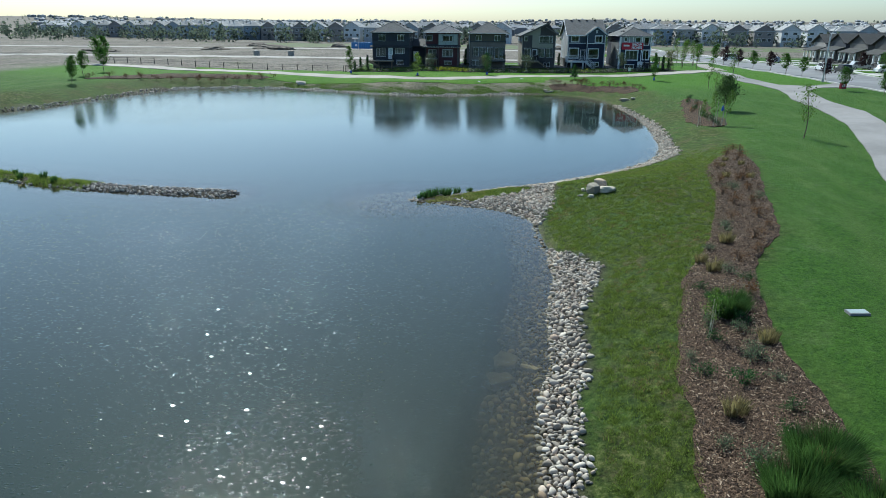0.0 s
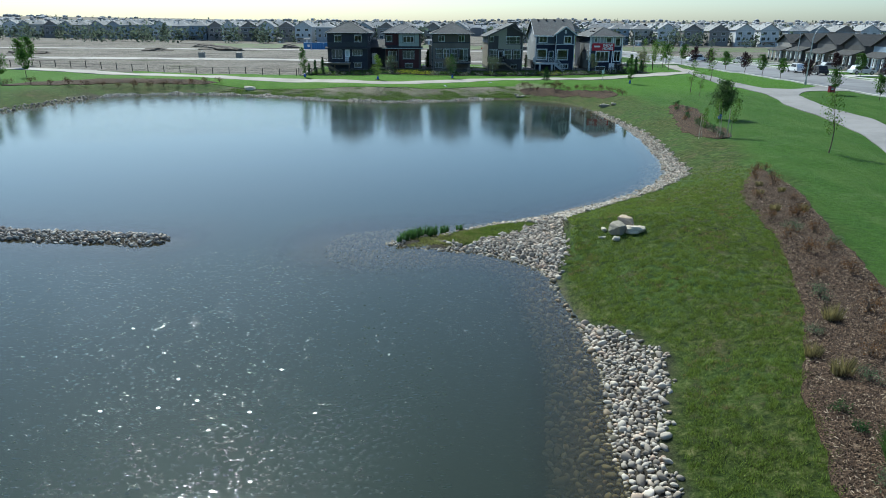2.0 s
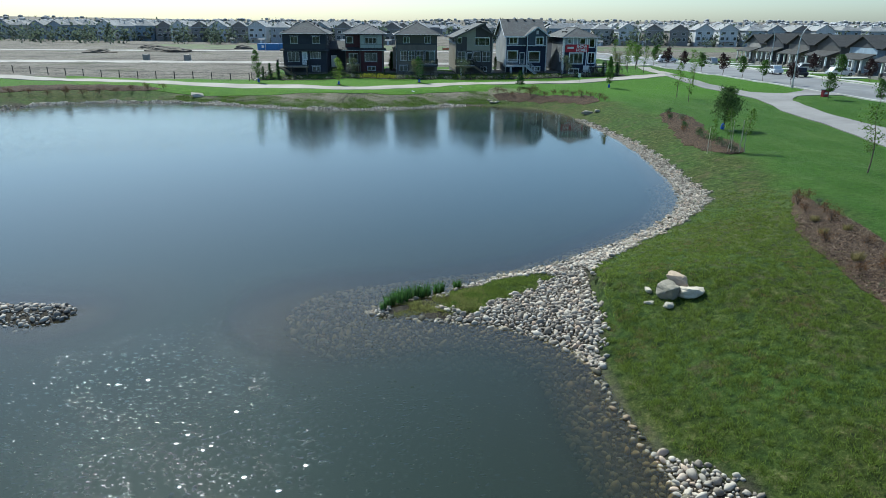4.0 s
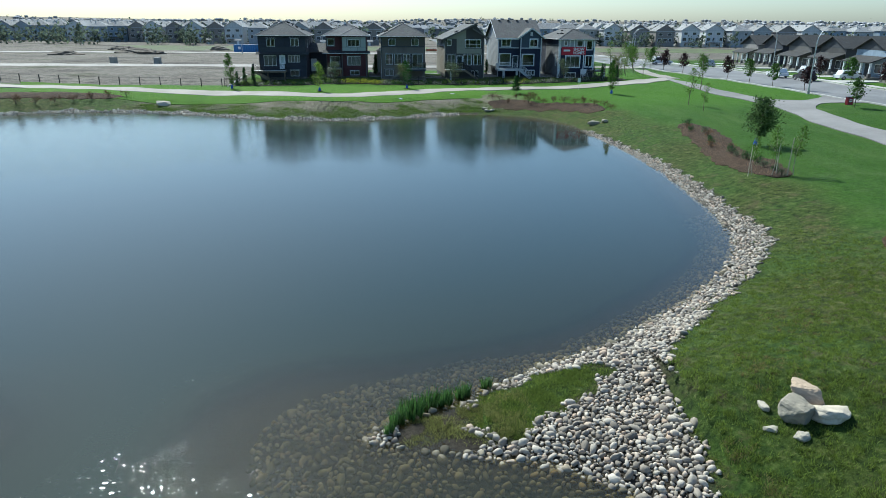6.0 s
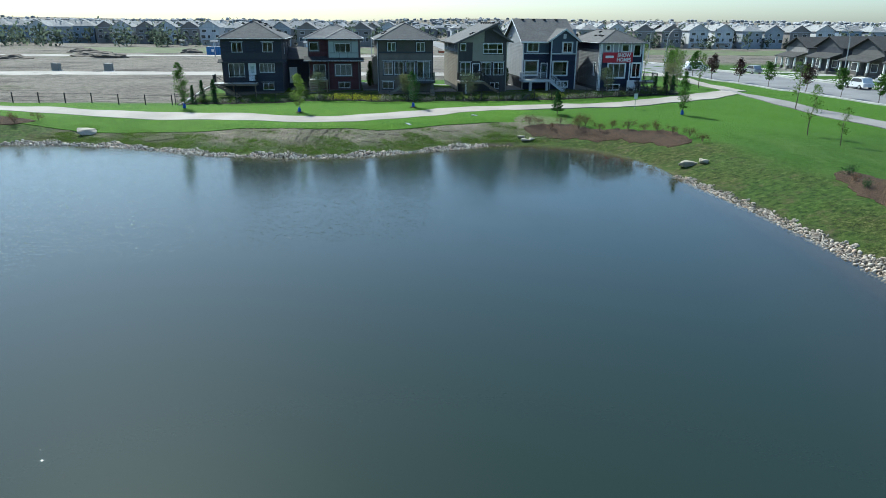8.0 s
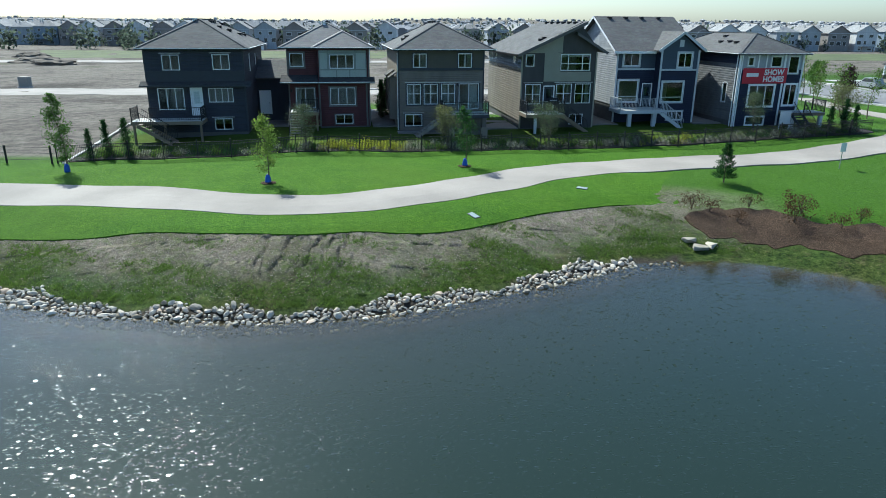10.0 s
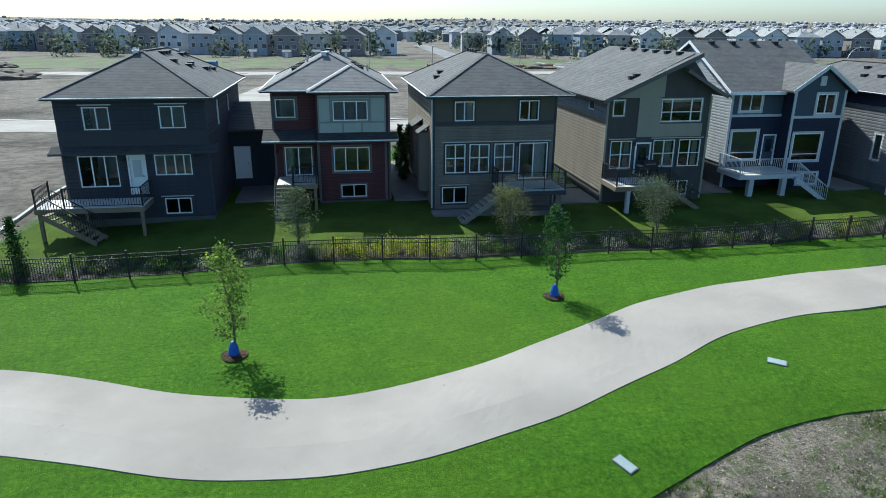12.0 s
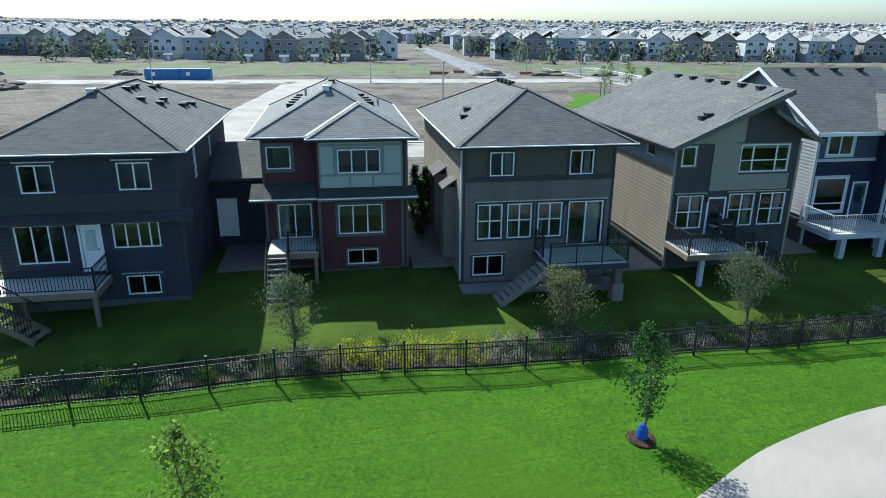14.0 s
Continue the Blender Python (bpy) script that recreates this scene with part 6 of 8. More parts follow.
# ---- stones ----
def stone_mesh(seed, flat=0.66):
    """A worn stone of unit size."""
    r = random.Random(seed)
    seg, rings = 8, 4
    bumps = [(Vector((r.uniform(-1, 1), r.uniform(-1, 1), r.uniform(-1, 1))).normalized(), r.uniform(-0.34, 0.2)) for _ in range(7)]
    pts = [(0, 0, 1)] + [(math.sin(math.pi * i / rings) * math.cos(2 * math.pi * j / seg), math.sin(math.pi * i / rings) * math.sin(2 * math.pi * j / seg), math.cos(math.pi * i / rings)) for i in range(1, rings) for j in range(seg)] + [(0, 0, -1)]
    out = []
    cuts = [(Vector((r.uniform(-1, 1), r.uniform(-1, 1), r.uniform(-0.6, 1))).normalized(), r.uniform(0.48, 0.8)) for _ in range(7)]
    for p in pts:
        v = Vector(p)
        for d, lim in cuts:
            v = v - d * max(0.0, v.dot(d) - lim) * 0.9
        k = 1 + sum(a * max(0, v.dot(d)) ** 2 for d, a in bumps) + r.uniform(-0.05, 0.05)
        out.append((v.x * k * 0.5 * 1.15, v.y * k * 0.5 * 0.9, v.z * k * 0.5 * flat))
    f = [(0, 1 + j, 1 + (j + 1) % seg) for j in range(seg)]
    for i in range(rings - 2):
        for j in range(seg):
            a, b = 1 + i * seg + j, 1 + i * seg + (j + 1) % seg
            f += [(a, a + seg, b + seg), (a, b + seg, b)]
    n = len(out) - 1
    f += [(n, n - seg + (j + 1) % seg, n - seg + j) for j in range(seg)]
    return np.array(out), np.array(f)


STONES = [stone_mesh(s) for s in range(9)]


def spread(boxes, keep, size, tries, gap=0.8, seed=1):
    """Stones thrown over boxes (x0, x1, y0, y1) where keep(x, y, d) holds, hardly overlapping: x, y, size."""
    g = np.random.default_rng(seed)
    out, grid = [], {}
    for x0, x1, y0, y1 in boxes:
        x, y = g.uniform(x0, x1, tries), g.uniform(y0, y1, tries)
        d = shore_distance(x, y)
        ok = keep(x, y, d)
        s = size[0] + (size[1] - size[0]) * g.random(tries) ** 1.7
        for px, py, ps in zip(x[ok], y[ok], s[ok]):
            c = (int(px // 0.5), int(py // 0.5))
            if all((px - qx) ** 2 + (py - qy) ** 2 > (gap * (ps + qs) / 2) ** 2 for i in (-1, 0, 1) for j in (-1, 0, 1) for qx, qy, qs in grid.get((c[0] + i, c[1] + j), ())):
                grid.setdefault(c, []).append((px, py, ps))
                out.append((px, py, ps))
    return np.array(out)


def packed(boxes, keep, size, tries, gap, seed, parent=None):
    """Large stones, and small ones wedged in the gaps between them."""
    a = spread(boxes, keep, size, tries, gap, seed)
    b = spread(boxes, keep, (0.08, 0.18), tries // 2, 0.95, seed + 50)
    return a, b


def turn_matrix(g, tilt=0.5):
    return np.array(Euler((g.uniform(-tilt, tilt), g.uniform(-tilt, tilt), g.uniform(0, 6.28))).to_matrix())


def stone_heap(name, stones, label, parent=None, lift=0.16, material=None):
    """Many stones as one mesh."""
    g = random.Random(len(stones))
    vs, fs, n = [], [], 0
    z = height(stones[:, 0], stones[:, 1])
    for (x, y, s), zz in zip(stones, z):
        v, f = STONES[g.randrange(len(STONES))]
        v = (v * s * np.array([g.uniform(0.85, 1.3), g.uniform(0.7, 1.0), g.uniform(0.75, 1.15)])) @ turn_matrix(g).T + np.array([x, y, zz + s * lift])
        vs.append(v)
        fs.append(f + n)
        n += len(v)
    me = bpy.data.meshes.new(name)
    me.from_pydata(np.vstack(vs).tolist(), [], np.vstack(fs).tolist())
    me.materials.append(material or STONE)
    me.polygons.foreach_set("use_smooth", [True] * len(me.polygons))
    ob = new(name, me)
    if parent is not None:
        ob.parent = parent
        return tagged(ob, label, kind="stuff")
    return tagged(ob, label, "stones", kind="stuff")


near_stones, near_small = packed([(-2, 4, 8, 40)], lambda x, y, d: (d > -0.25) & (near_edge(y) > 0.05) & (d < near_edge(y) + 0.12 * np.sin(y * 3) + 0.12 * np.sin(y * 11 + x * 3)) & (y < 39) & (x > -0.6), (0.17, 0.40), 60000, 0.60, 3)
shared = []
for v, f in STONES:
    me = bpy.data.meshes.new("stone")
    me.from_pydata(v.tolist(), [], f.tolist())
    me.materials.append(STONE)
    me.polygons.foreach_set("use_smooth", [True] * len(me.polygons))
    shared.append(me)


def stone_bank(name, label, near, far, meshes=None, material=None):
    """A run of stones: the nearest 300 as single stones, the rest joined."""
    t = thing(name, label, "stones")
    big = near[np.argsort(-near[:, 2])]
    lead, tail = big[:300], np.vstack([big[300:], far])
    for (x, y, s), z in zip(lead, height(lead[:, 0], lead[:, 1])):
        o = new("stone", (meshes or shared)[rng.randrange(len(shared))])
        o.parent = t
        o.matrix_basis = Matrix.LocRotScale((x, y, z + s * 0.16), Euler((rng.uniform(-0.5, 0.5), rng.uniform(-0.5, 0.5), rng.uniform(0, 6.3))), (s * rng.uniform(0.85, 1.3), s * rng.uniform(0.7, 1.0), s * rng.uniform(0.75, 1.15)))
    if len(tail):
        stone_heap("stone_rest", tail, "", t, lift=0.13, material=material)
    return t


stone_bank("rock_edging", "pale rounded river stones lining the pond's grassy bank", near_stones[near_stones[:, 1] > 13.2], np.vstack([near_stones[near_stones[:, 1] <= 13.2], near_small]))
spit_stones = np.vstack(packed([(-8.5, 5, 37.8, 50)], lambda x, y, d: (d > -0.35) & (x < spit_side(y) + 0.15 * np.sin(y * 6) + 0.12 * np.sin(y * 17)) & ~in_spit(x, y) & ((x > -4.7 + 0.4 * np.sin(y * 5)) | ((x < -6.9) & (np.sin(x * 40 + y * 57) > 0.5))), (0.17, 0.40), 60000, 0.60, 5))
stone_bank("stone_spit", "pale river stones heaped over a low spit", spit_stones[(spit_stones[:, 0] > -2) & (spit_stones[:, 1] < 42.5)], spit_stones[(spit_stones[:, 0] <= -2) | (spit_stones[:, 1] >= 42.5)])
east_stones = np.vstack(packed([(1.5, 16, 48.5, 62), (9, 16, 62, 100)], lambda x, y, d: (d > -0.4) & (d < east_w(y) + 0.2 * np.sin(y * 2.7) + 0.15 * np.sin(y * 9 + x)), (0.15, 0.36), 60000, 0.60, 6))
stone_heap("shore_stones", east_stones, "band of pale stones along the curved east shore")
ROCK = stone_material("shore_rock", (0.34, 0.31, 0.26), (0.52, 0.48, 0.41))
angular = []
for me in shared:
    me = me.copy()
    me.materials[0] = ROCK
    me.polygons.foreach_set("use_smooth", [False] * len(me.polygons))
    angular.append(me)
north_stones = (spread([(-62, -36, 107, 117), (-36, -2.4, 106, 115)], lambda x, y, d: (d > -0.35) & (d < north_w(x)) & (y > 106), (0.18, 0.50), 50000, 0.62, 8))
stone_bank("shore_rocks", "large pale rocks edging the north shore", north_stones[north_stones[:, 0] > -27], north_stones[north_stones[:, 0] <= -27], angular, ROCK)
west_stones = spread([(-72, -58, 72, 108)], lambda x, y, d: (d > -0.3) & (d < 1.0), (0.3, 0.6), 5000, 0.8, 9)
stone_heap("west_rocks", west_stones, "pale rocks edging the west shore")
isl_ok = lambda x, y, d: (line_distance(x, y, ISLAND) < 1.0 + 0.35 * np.sin(x * 1.9) * np.sin(x * 0.7 + 1)) & ((x > -30.5) | (line_distance(x, y, ISLAND) > 0.8)) & (np.sin(x * 7.3 + y * 3.1) * np.cos(y * 6.1 - x * 2.2) > -0.55)
island_stones = spread([(-48, -17, 38, 48)], isl_ok, (0.14, 0.40), 45000, 0.64, 10)
stone_heap("island_stones", island_stones, "stony islet of dark and pale rocks in the pond", material=stone_material("island_stone", (0.20, 0.18, 0.16), (0.38, 0.345, 0.30)))
WET = stone_material("wet_stone", (0.11, 0.098, 0.070), (0.24, 0.21, 0.155))
bed_stones = spread([(-3, 2, 10, 40), (-12, 0, 38.5, 48), (-1, 13, 45, 66), (-40, 0, 104, 114)], lambda x, y, d: (d < -0.12) & (d > np.where(y > 100, -0.9, np.where((x < -1) & (y > 38) & (y < 48), -3.4, -2.0))), (0.17, 0.42), 22000, 0.64, 12)
stone_heap("pond_bed_stones", bed_stones, "brown algae-covered stones under shallow water", lift=0.1, material=WET)


def boulder(x, y, size, scale, seed, label, sink=0.3, spin=0.0, material=None):
    """A large angular rock: a battered block with worn edges."""
    bm = bmesh.new()
    r = random.Random(seed)
    for i in range(20):
        v = Vector((r.uniform(-1, 1), r.uniform(-1, 1), r.uniform(-1, 1)))
        big = max(abs(v.x), abs(v.y), abs(v.z))
        v = v / big * 0.5 * r.uniform(0.74, 1.0) if i < 18 else v.normalized() * 0.56
        bm.verts.new((v.x, v.y, min(v.z, 0.34 + 0.16 * v.x)))
    hull = bmesh.ops.convex_hull(bm, input=bm.verts)
    bmesh.ops.delete(bm, geom=[e for e in hull["geom_interior"] if isinstance(e, bmesh.types.BMVert)], context="VERTS")
    bmesh.ops.triangulate(bm, faces=bm.faces[:])
    for limit in (0.22, 0.11, 0.07):
        bmesh.ops.subdivide_edges(bm, edges=[e for e in bm.edges if e.calc_length() > limit], cuts=1)
        bmesh.ops.triangulate(bm, faces=bm.faces[:])
    for i in range(2):
        bmesh.ops.smooth_vert(bm, verts=bm.verts[:], factor=0.5, use_axis_x=True, use_axis_y=True, use_axis_z=True)
    for v in bm.verts:
        v.co += v.co.normalized() * (0.05 * noise.noise(v.co * 4 + Vector((seed, 0, 0))) + 0.022 * noise.noise(v.co * 13))
    me = bpy.data.meshes.new("boulder")
    bm.to_mesh(me)
    bm.free()
    me.materials.append(material or BOULDER)
    o = tagged(new("boulder", me), label, "boulder", "boulders on the bank")
    o.matrix_basis = Matrix.LocRotScale((x, y, ground_at(x, y) + size * scale[2] * (0.5 - sink)), Euler((0.1, 0.12, spin)), [size * k for k in scale])


PALE_ROCK = "pale weathered boulder lying on the grassy bank"
boulder(3.72, 41.2, 0.95, (0.95, 0.9, 0.85), 3, "large pale angular boulder lying on the grassy bank", 0.2, 0.4)
boulder(4.3, 41.65, 1.05, (0.9, 0.75, 0.85), 27, PALE_ROCK, 0.2, 2.6)
boulder(4.55, 40.95, 0.98, (1.0, 0.7, 0.5), 30, "flat pale boulder leaning against larger rocks", 0.15, 2.8)
boulder(3.6, 40.45, 0.36, (1.2, 0.9, 0.8), 9, "small pale rock beside the boulders", 0.25, 0.5)
boulder(3.2, 41.75, 0.38, (1.2, 0.8, 0.6), 11, "small pale rock beside the boulders", 0.25, 1.5)
boulder(3.0, 40.95, 0.33, (1.2, 0.9, 0.5), 12, "small pale rock beside the boulders", 0.25, 2.5)
boulder(1.15, 115.5, 0.7, (1.2, 0.8, 0.5), 14, "flat pale rock slab at the north shore", 0.2, 0.3)
boulder(2.0, 115.0, 0.75, (1.3, 0.8, 0.4), 15, "flat pale rock slab at the north shore", 0.2, 0.9)
boulder(1.45, 114.85, 0.75, (1.3, 0.8, 0.4), 16, "flat pale rock slab at the north shore", 0.2, 0.1)
boulder(12.5, 101.6, 1.3, (1.4, 0.8, 0.5), 17, "flat pale rock slab on the east bank", 0.2, 0.5)
boulder(13.6, 101.4, 0.9, (1.3, 0.8, 0.5), 18, "flat pale rock slab on the east bank", 0.2, 1.5)
boulder(-41.6, 116.6, 1.5, (1.4, 0.9, 0.5), 29, "broad pale boulder on the far bank", 0.25, 0.5)
boulder(-0.6, 20.1, 0.95, (1.1, 0.9, 0.75), 21, "brown boulder lying under shallow water", 0.2, 0.5, WET)
boulder(-0.5, 21.2, 1.05, (1.2, 0.9, 0.75), 22, "brown boulder lying under shallow water", 0.2, 1.5, WET)
boulder(0.35, 20.9, 0.55, (1.3, 0.7, 0.6), 23, "grey boulder at the water's edge", 0.2, 2.5)


# ---- plants ----
def leaf_quads(centres, g, size, droop=0.0):
    """A leaf of two triangles at every centre."""
    n = len(centres)
    a = g.normal(size=(n, 3))
    a[:, 2] -= droop
    a /= np.linalg.norm(a, axis=1)[:, None]
    b = np.cross(a, g.normal(size=(n, 3)))
    b /= np.linalg.norm(b, axis=1)[:, None] + 1e-9
    s = size * g.uniform(0.6, 1.3, (n, 1))
    v = np.stack([centres - a * s * 0.5, centres + b * s * 0.3, centres + a * s * 0.5, centres - b * s * 0.3], 1).reshape(-1, 3)
    return v, np.arange(4 * n).reshape(n, 4)


def mesh_of(name, v, f, material):
    me = bpy.data.meshes.new(name)
    me.from_pydata(v.tolist(), [], f.tolist())
    me.materials.append(material)
    return me


STAKE = surface("pale_stake", (0.50, 0.45, 0.36), 0.15, 4, 30, 0.8, 0.2)


def tree(name, label, tall, wide, bare, leaves, leaf, leaf_mat, bark, seed, stems=1, cone=0.4, bag=False, ring=False, stakes=0, thick=0.05):
    """A young tree at the origin: trunk, limbs, a crown of single leaves."""
    g, r = np.random.default_rng(seed), random.Random(seed)
    leaves, leaf = int(leaves * 1.5), leaf * 1.25
    t = thing(name, label, "tree", group="young trees")
    m, tips = Mesher(), []
    for s in range(stems):
        lean = (r.uniform(-1, 1) * (0.05 if stems == 1 else 0.3), r.uniform(-1, 1) * (0.05 if stems == 1 else 0.3))
        spine = [(lean[0] * k * tall + 0.03 * tall * math.sin(k * 5 + s), lean[1] * k * tall + 0.02 * tall * math.cos(k * 4 + s) - 0.02 * tall, k * tall * 0.97) for k in (0, 0.15, 0.35, 0.55, 0.75, 0.9, 1)]
        rad = [thick * (1 - 0.88 * k) for k in (0, 0.15, 0.35, 0.55, 0.75, 0.9, 1)]
        m.tube(spine, rad)
        for i in range(int(26 / stems) + 6):
            k = bare + (1 - bare) * (i + r.random()) / (int(26 / stems) + 6)
            j = min(5, int(k * 7 / 1.0 * 0.98))
            base = Vector(spine[0]).lerp(Vector(spine[-1]), k)
            prof = ((1 - k) / (1 - bare)) ** cone * min(1, 0.35 + 3.2 * (k - bare) / (1 - bare))
            ln = wide * 0.5 * prof * r.uniform(0.65, 1.15)
            w = r.uniform(0, 6.28)
            end = base + Vector((math.cos(w) * ln, math.sin(w) * ln, ln * r.uniform(0.35, 1.0)))
            midp = base.lerp(end, 0.5) + Vector((0, 0, -0.06 * ln))
            m.tube([tuple(base), tuple(midp), tuple(end)], [thick * 0.32 * (1.1 - k), thick * 0.2 * (1.1 - k), 0.004], 4)
            for q in (0.35, 0.55, 0.75, 0.92, 1.0):
                tips.append((base.lerp(end, q), ln * 0.24 + 0.05))
    part("trunk", m, bark, t, smooth=True)
    p = np.array([c for c, _ in tips])
    sd = np.array([d for _, d in tips])
    k = g.integers(0, len(p), leaves)
    c = p[k] + g.normal(size=(leaves, 3)) * sd[k][:, None] * np.array([1, 1, 0.8])
    c[:, 2] = np.maximum(c[:, 2], bare * tall * 0.8)
    part("crown", mesh_of("crown", *leaf_quads(c, g, leaf), leaf_mat), leaf_mat, t)
    if bag:
        b = Mesher().tube([(0, 0, 0), (0, 0, 0.10), (0.01, 0, 0.38), (0, 0.01, 0.52), (0, 0, 0.56)], [0.17, 0.19, 0.155, 0.09, 0.05], 12)
        part("watering_bag", b, BLUE_BAG, t, "blue plastic watering bag round the trunk")
    if ring:
        v = [(0, 0, 0.12)] + [((0.46 + 0.03 * math.sin(3 * w)) * math.cos(w), (0.46 + 0.03 * math.sin(3 * w)) * math.sin(w), 0.04) for w in np.linspace(0, 2 * math.pi, 17)[:-1]]
        q = Mesher()
        q.v, q.f = v, [(0, 1 + i, 1 + (i + 1) % 16) for i in range(16)]
        part("mulch_ring", q, MULCH, t, "ring of reddish mulch")
    for i in range(stakes):
        w = i * 3.1 + 0.4
        part("stake", Mesher().tube([(0.35 * math.cos(w), 0.35 * math.sin(w), -0.1), (0.30 * math.cos(w), 0.30 * math.sin(w), 2.5)], [0.035, 0.03], 6), STAKE, t, "pale wooden stake")
    return t


def plant(t, x, y, spin=0.0, size=1.0):
    t.matrix_basis = Matrix.LocRotScale((x, y, ground_at(x, y) + 0.05), Euler((0, 0, spin)), (size, size, size))
    return t


def again(t, x, y, spin, size=1.0, label=""):
    o = copy_thing(t, Matrix.Identity(4))
    plant(o, x, y, spin, size)
    return tagged(o, label)


airy = plant(tree("tree", "young airy linden with blue watering bag on the lawn", 4.0, 1.8, 0.16, 1500, 0.09, leaf_material("leaf_linden", (0.19, 0.28, 0.06)), BARK, 11, bag=True, ring=True), -21.83, 122.85)
dense = plant(tree("tree", "young dark green maple with blue watering bag on the lawn", 4.05, 1.75, 0.2, 1500, 0.085, leaf_material("leaf_maple", (0.045, 0.115, 0.030)), BARK, 12, bag=True, ring=True, cone=0.6), -9.62, 127.5)
column = plant(tree("tree", "narrow upright young poplar with blue watering bag", 5.0, 1.5, 0.14, 2600, 0.09, LEAF, BARK, 13, bag=True, cone=0.5), -35.2, 126.4)
again(column, 19.4, 121.4, 1.0, 0.92, "narrow young poplar with blue bag beside the path")
sparse = plant(tree("tree", "thin sparse sapling on the park lawn", 4.3, 1.7, 0.3, 380, 0.11, LEAF_LIGHT, BARK, 14, cone=0.3), 22.3, 60.1)
again(sparse, 25.1, 107.1, 2.0, 1.0)
again(sparse, 32.3, 122.3, 0.6, 1.15)
again(sparse, 24.9, 102.0, 4.0, 0.7)
for x, y, s in ((31.6, 147, 1.1), (28.8, 148, 1.2), (31.5, 160.5, 1.3), (33.0, 158, 1.1), (34.2, 163, 1.2), (30.2, 154, 1.2), (32.8, 175, 1.3)):
    again(sparse, x, y, y, s, "tall thin birch with light airy leaves")
round_tree = plant(tree("tree", "full round-crowned ash with blue watering bag", 3.7, 2.7, 0.19, 3000, 0.13, leaf_material("leaf_ash", (0.085, 0.145, 0.05)), BARK, 15, bag=True, cone=0.45, thick=0.07), 20.7, 80.1)
birch = plant(tree("tree", "thin birch sapling tied to pale wooden stakes", 3.4, 1.2, 0.4, 320, 0.10, LEAF_LIGHT, PALE_BARK, 16, stakes=1, thick=0.03), 17.5, 70.6)
again(birch, 18.4, 69.6, 2.2, 1.0)
again(birch, 6.0, 20.9, 1.0, 0.55, "bare thin sapling staked in the mulch bed")
again(birch, 16.5, 71.5, 3.0, 0.8)
yard_grey = plant(tree("tree", "grey-green young ornamental tree in a back garden", 3.1, 2.0, 0.2, 3000, 0.06, LEAF_GREY, BARK, 17, stems=2), -21.1, 133.0)
yard_olive = plant(tree("tree", "dense multi-stemmed bronze-green tree in a back garden", 3.0, 2.1, 0.16, 3300, 0.065, leaf_material("leaf_bronze", (0.185, 0.205, 0.095)), BARK, 18, stems=4), -10.4, 134.1)
yard_wide = plant(tree("tree", "spreading grey-green crabapple in a back garden", 2.9, 2.7, 0.22, 3300, 0.06, LEAF_GREY, BARK, 19, stems=2, cone=0.3), -2.4, 135.2)
again(yard_grey, 15.9, 138.6, 1.5, 1.05)
again(yard_olive, 25.5, 141.5, 0.5, 1.2)
purple = plant(tree("tree", "dark purple-leaved street tree on the verge", 3.6, 2.1, 0.3, 900, 0.17, LEAF_PURPLE, BARK, 20), 44.0, 141)
for x, y, s in ((42.6, 158, 1.0), (41.6, 166, 1.1), (46.6, 121, 0.9), (62.4, 128, 1.0), (62.6, 146, 1.0)):
    again(purple, x, y, x, s)
verge = plant(tree("tree", "young green street tree on the verge", 3.6, 1.9, 0.28, 800, 0.16, LEAF, BARK, 21), 44.6, 134)
for x, y, s in ((43.4, 150, 1.0), (45.2, 127.5, 0.9), (41.2, 100.5, 0.85), (43.5, 94, 0.8), (40.7, 172, 1.2), (62.8, 137, 1.1), (63.5, 116, 1.1), (38, 176, 1.2), (-76.4, 104.1, 1.0), (-78.2, 109.5, 1.1), (-90, 131.7, 1.4), (-94, 140, 1.5), (-80, 118, 1.2), (-72, 98, 0.9), (35, 250, 1.2)):
    again(verge, x, y, x * 3, s)


def pine(x, y, tall):
    g = np.random.default_rng(31)
    t = thing("pine_tree", "small bushy green pine beside the path", "tree", group="young trees")
    part("trunk", Mesher().tube([(0, 0, 0), (0, 0, tall)], [0.05, 0.01]), BARK, t)
    n = 3200
    k = g.random(n) ** 1.4
    w, rr = g.uniform(0, 6.28, n), g.random(n) ** 0.6
    rad = 0.8 * (1 - k) ** 0.75 * (0.75 + 0.25 * np.sin(k * 34)) * rr + 0.04
    c = np.stack([np.cos(w) * rad, np.sin(w) * rad, 0.25 + k * (tall - 0.25) + 0.2 * rad], 1)
    a = np.stack([np.cos(w), np.sin(w), np.full(n, 0.6)], 1) + g.normal(size=(n, 3)) * 0.5
    a /= np.linalg.norm(a, axis=1)[:, None]
    b = np.cross(a, g.normal(size=(n, 3)))
    b /= np.linalg.norm(b, axis=1)[:, None]
    v = np.stack([c - b * 0.018, c + b * 0.018, c + a * 0.16], 1).reshape(-1, 3)
    part("crown", mesh_of("crown", v, np.arange(3 * n).reshape(n, 3), LEAF_DARK), LEAF_DARK, t)
    return plant(t, x, y)


pine(6.1, 122.8, 2.4)


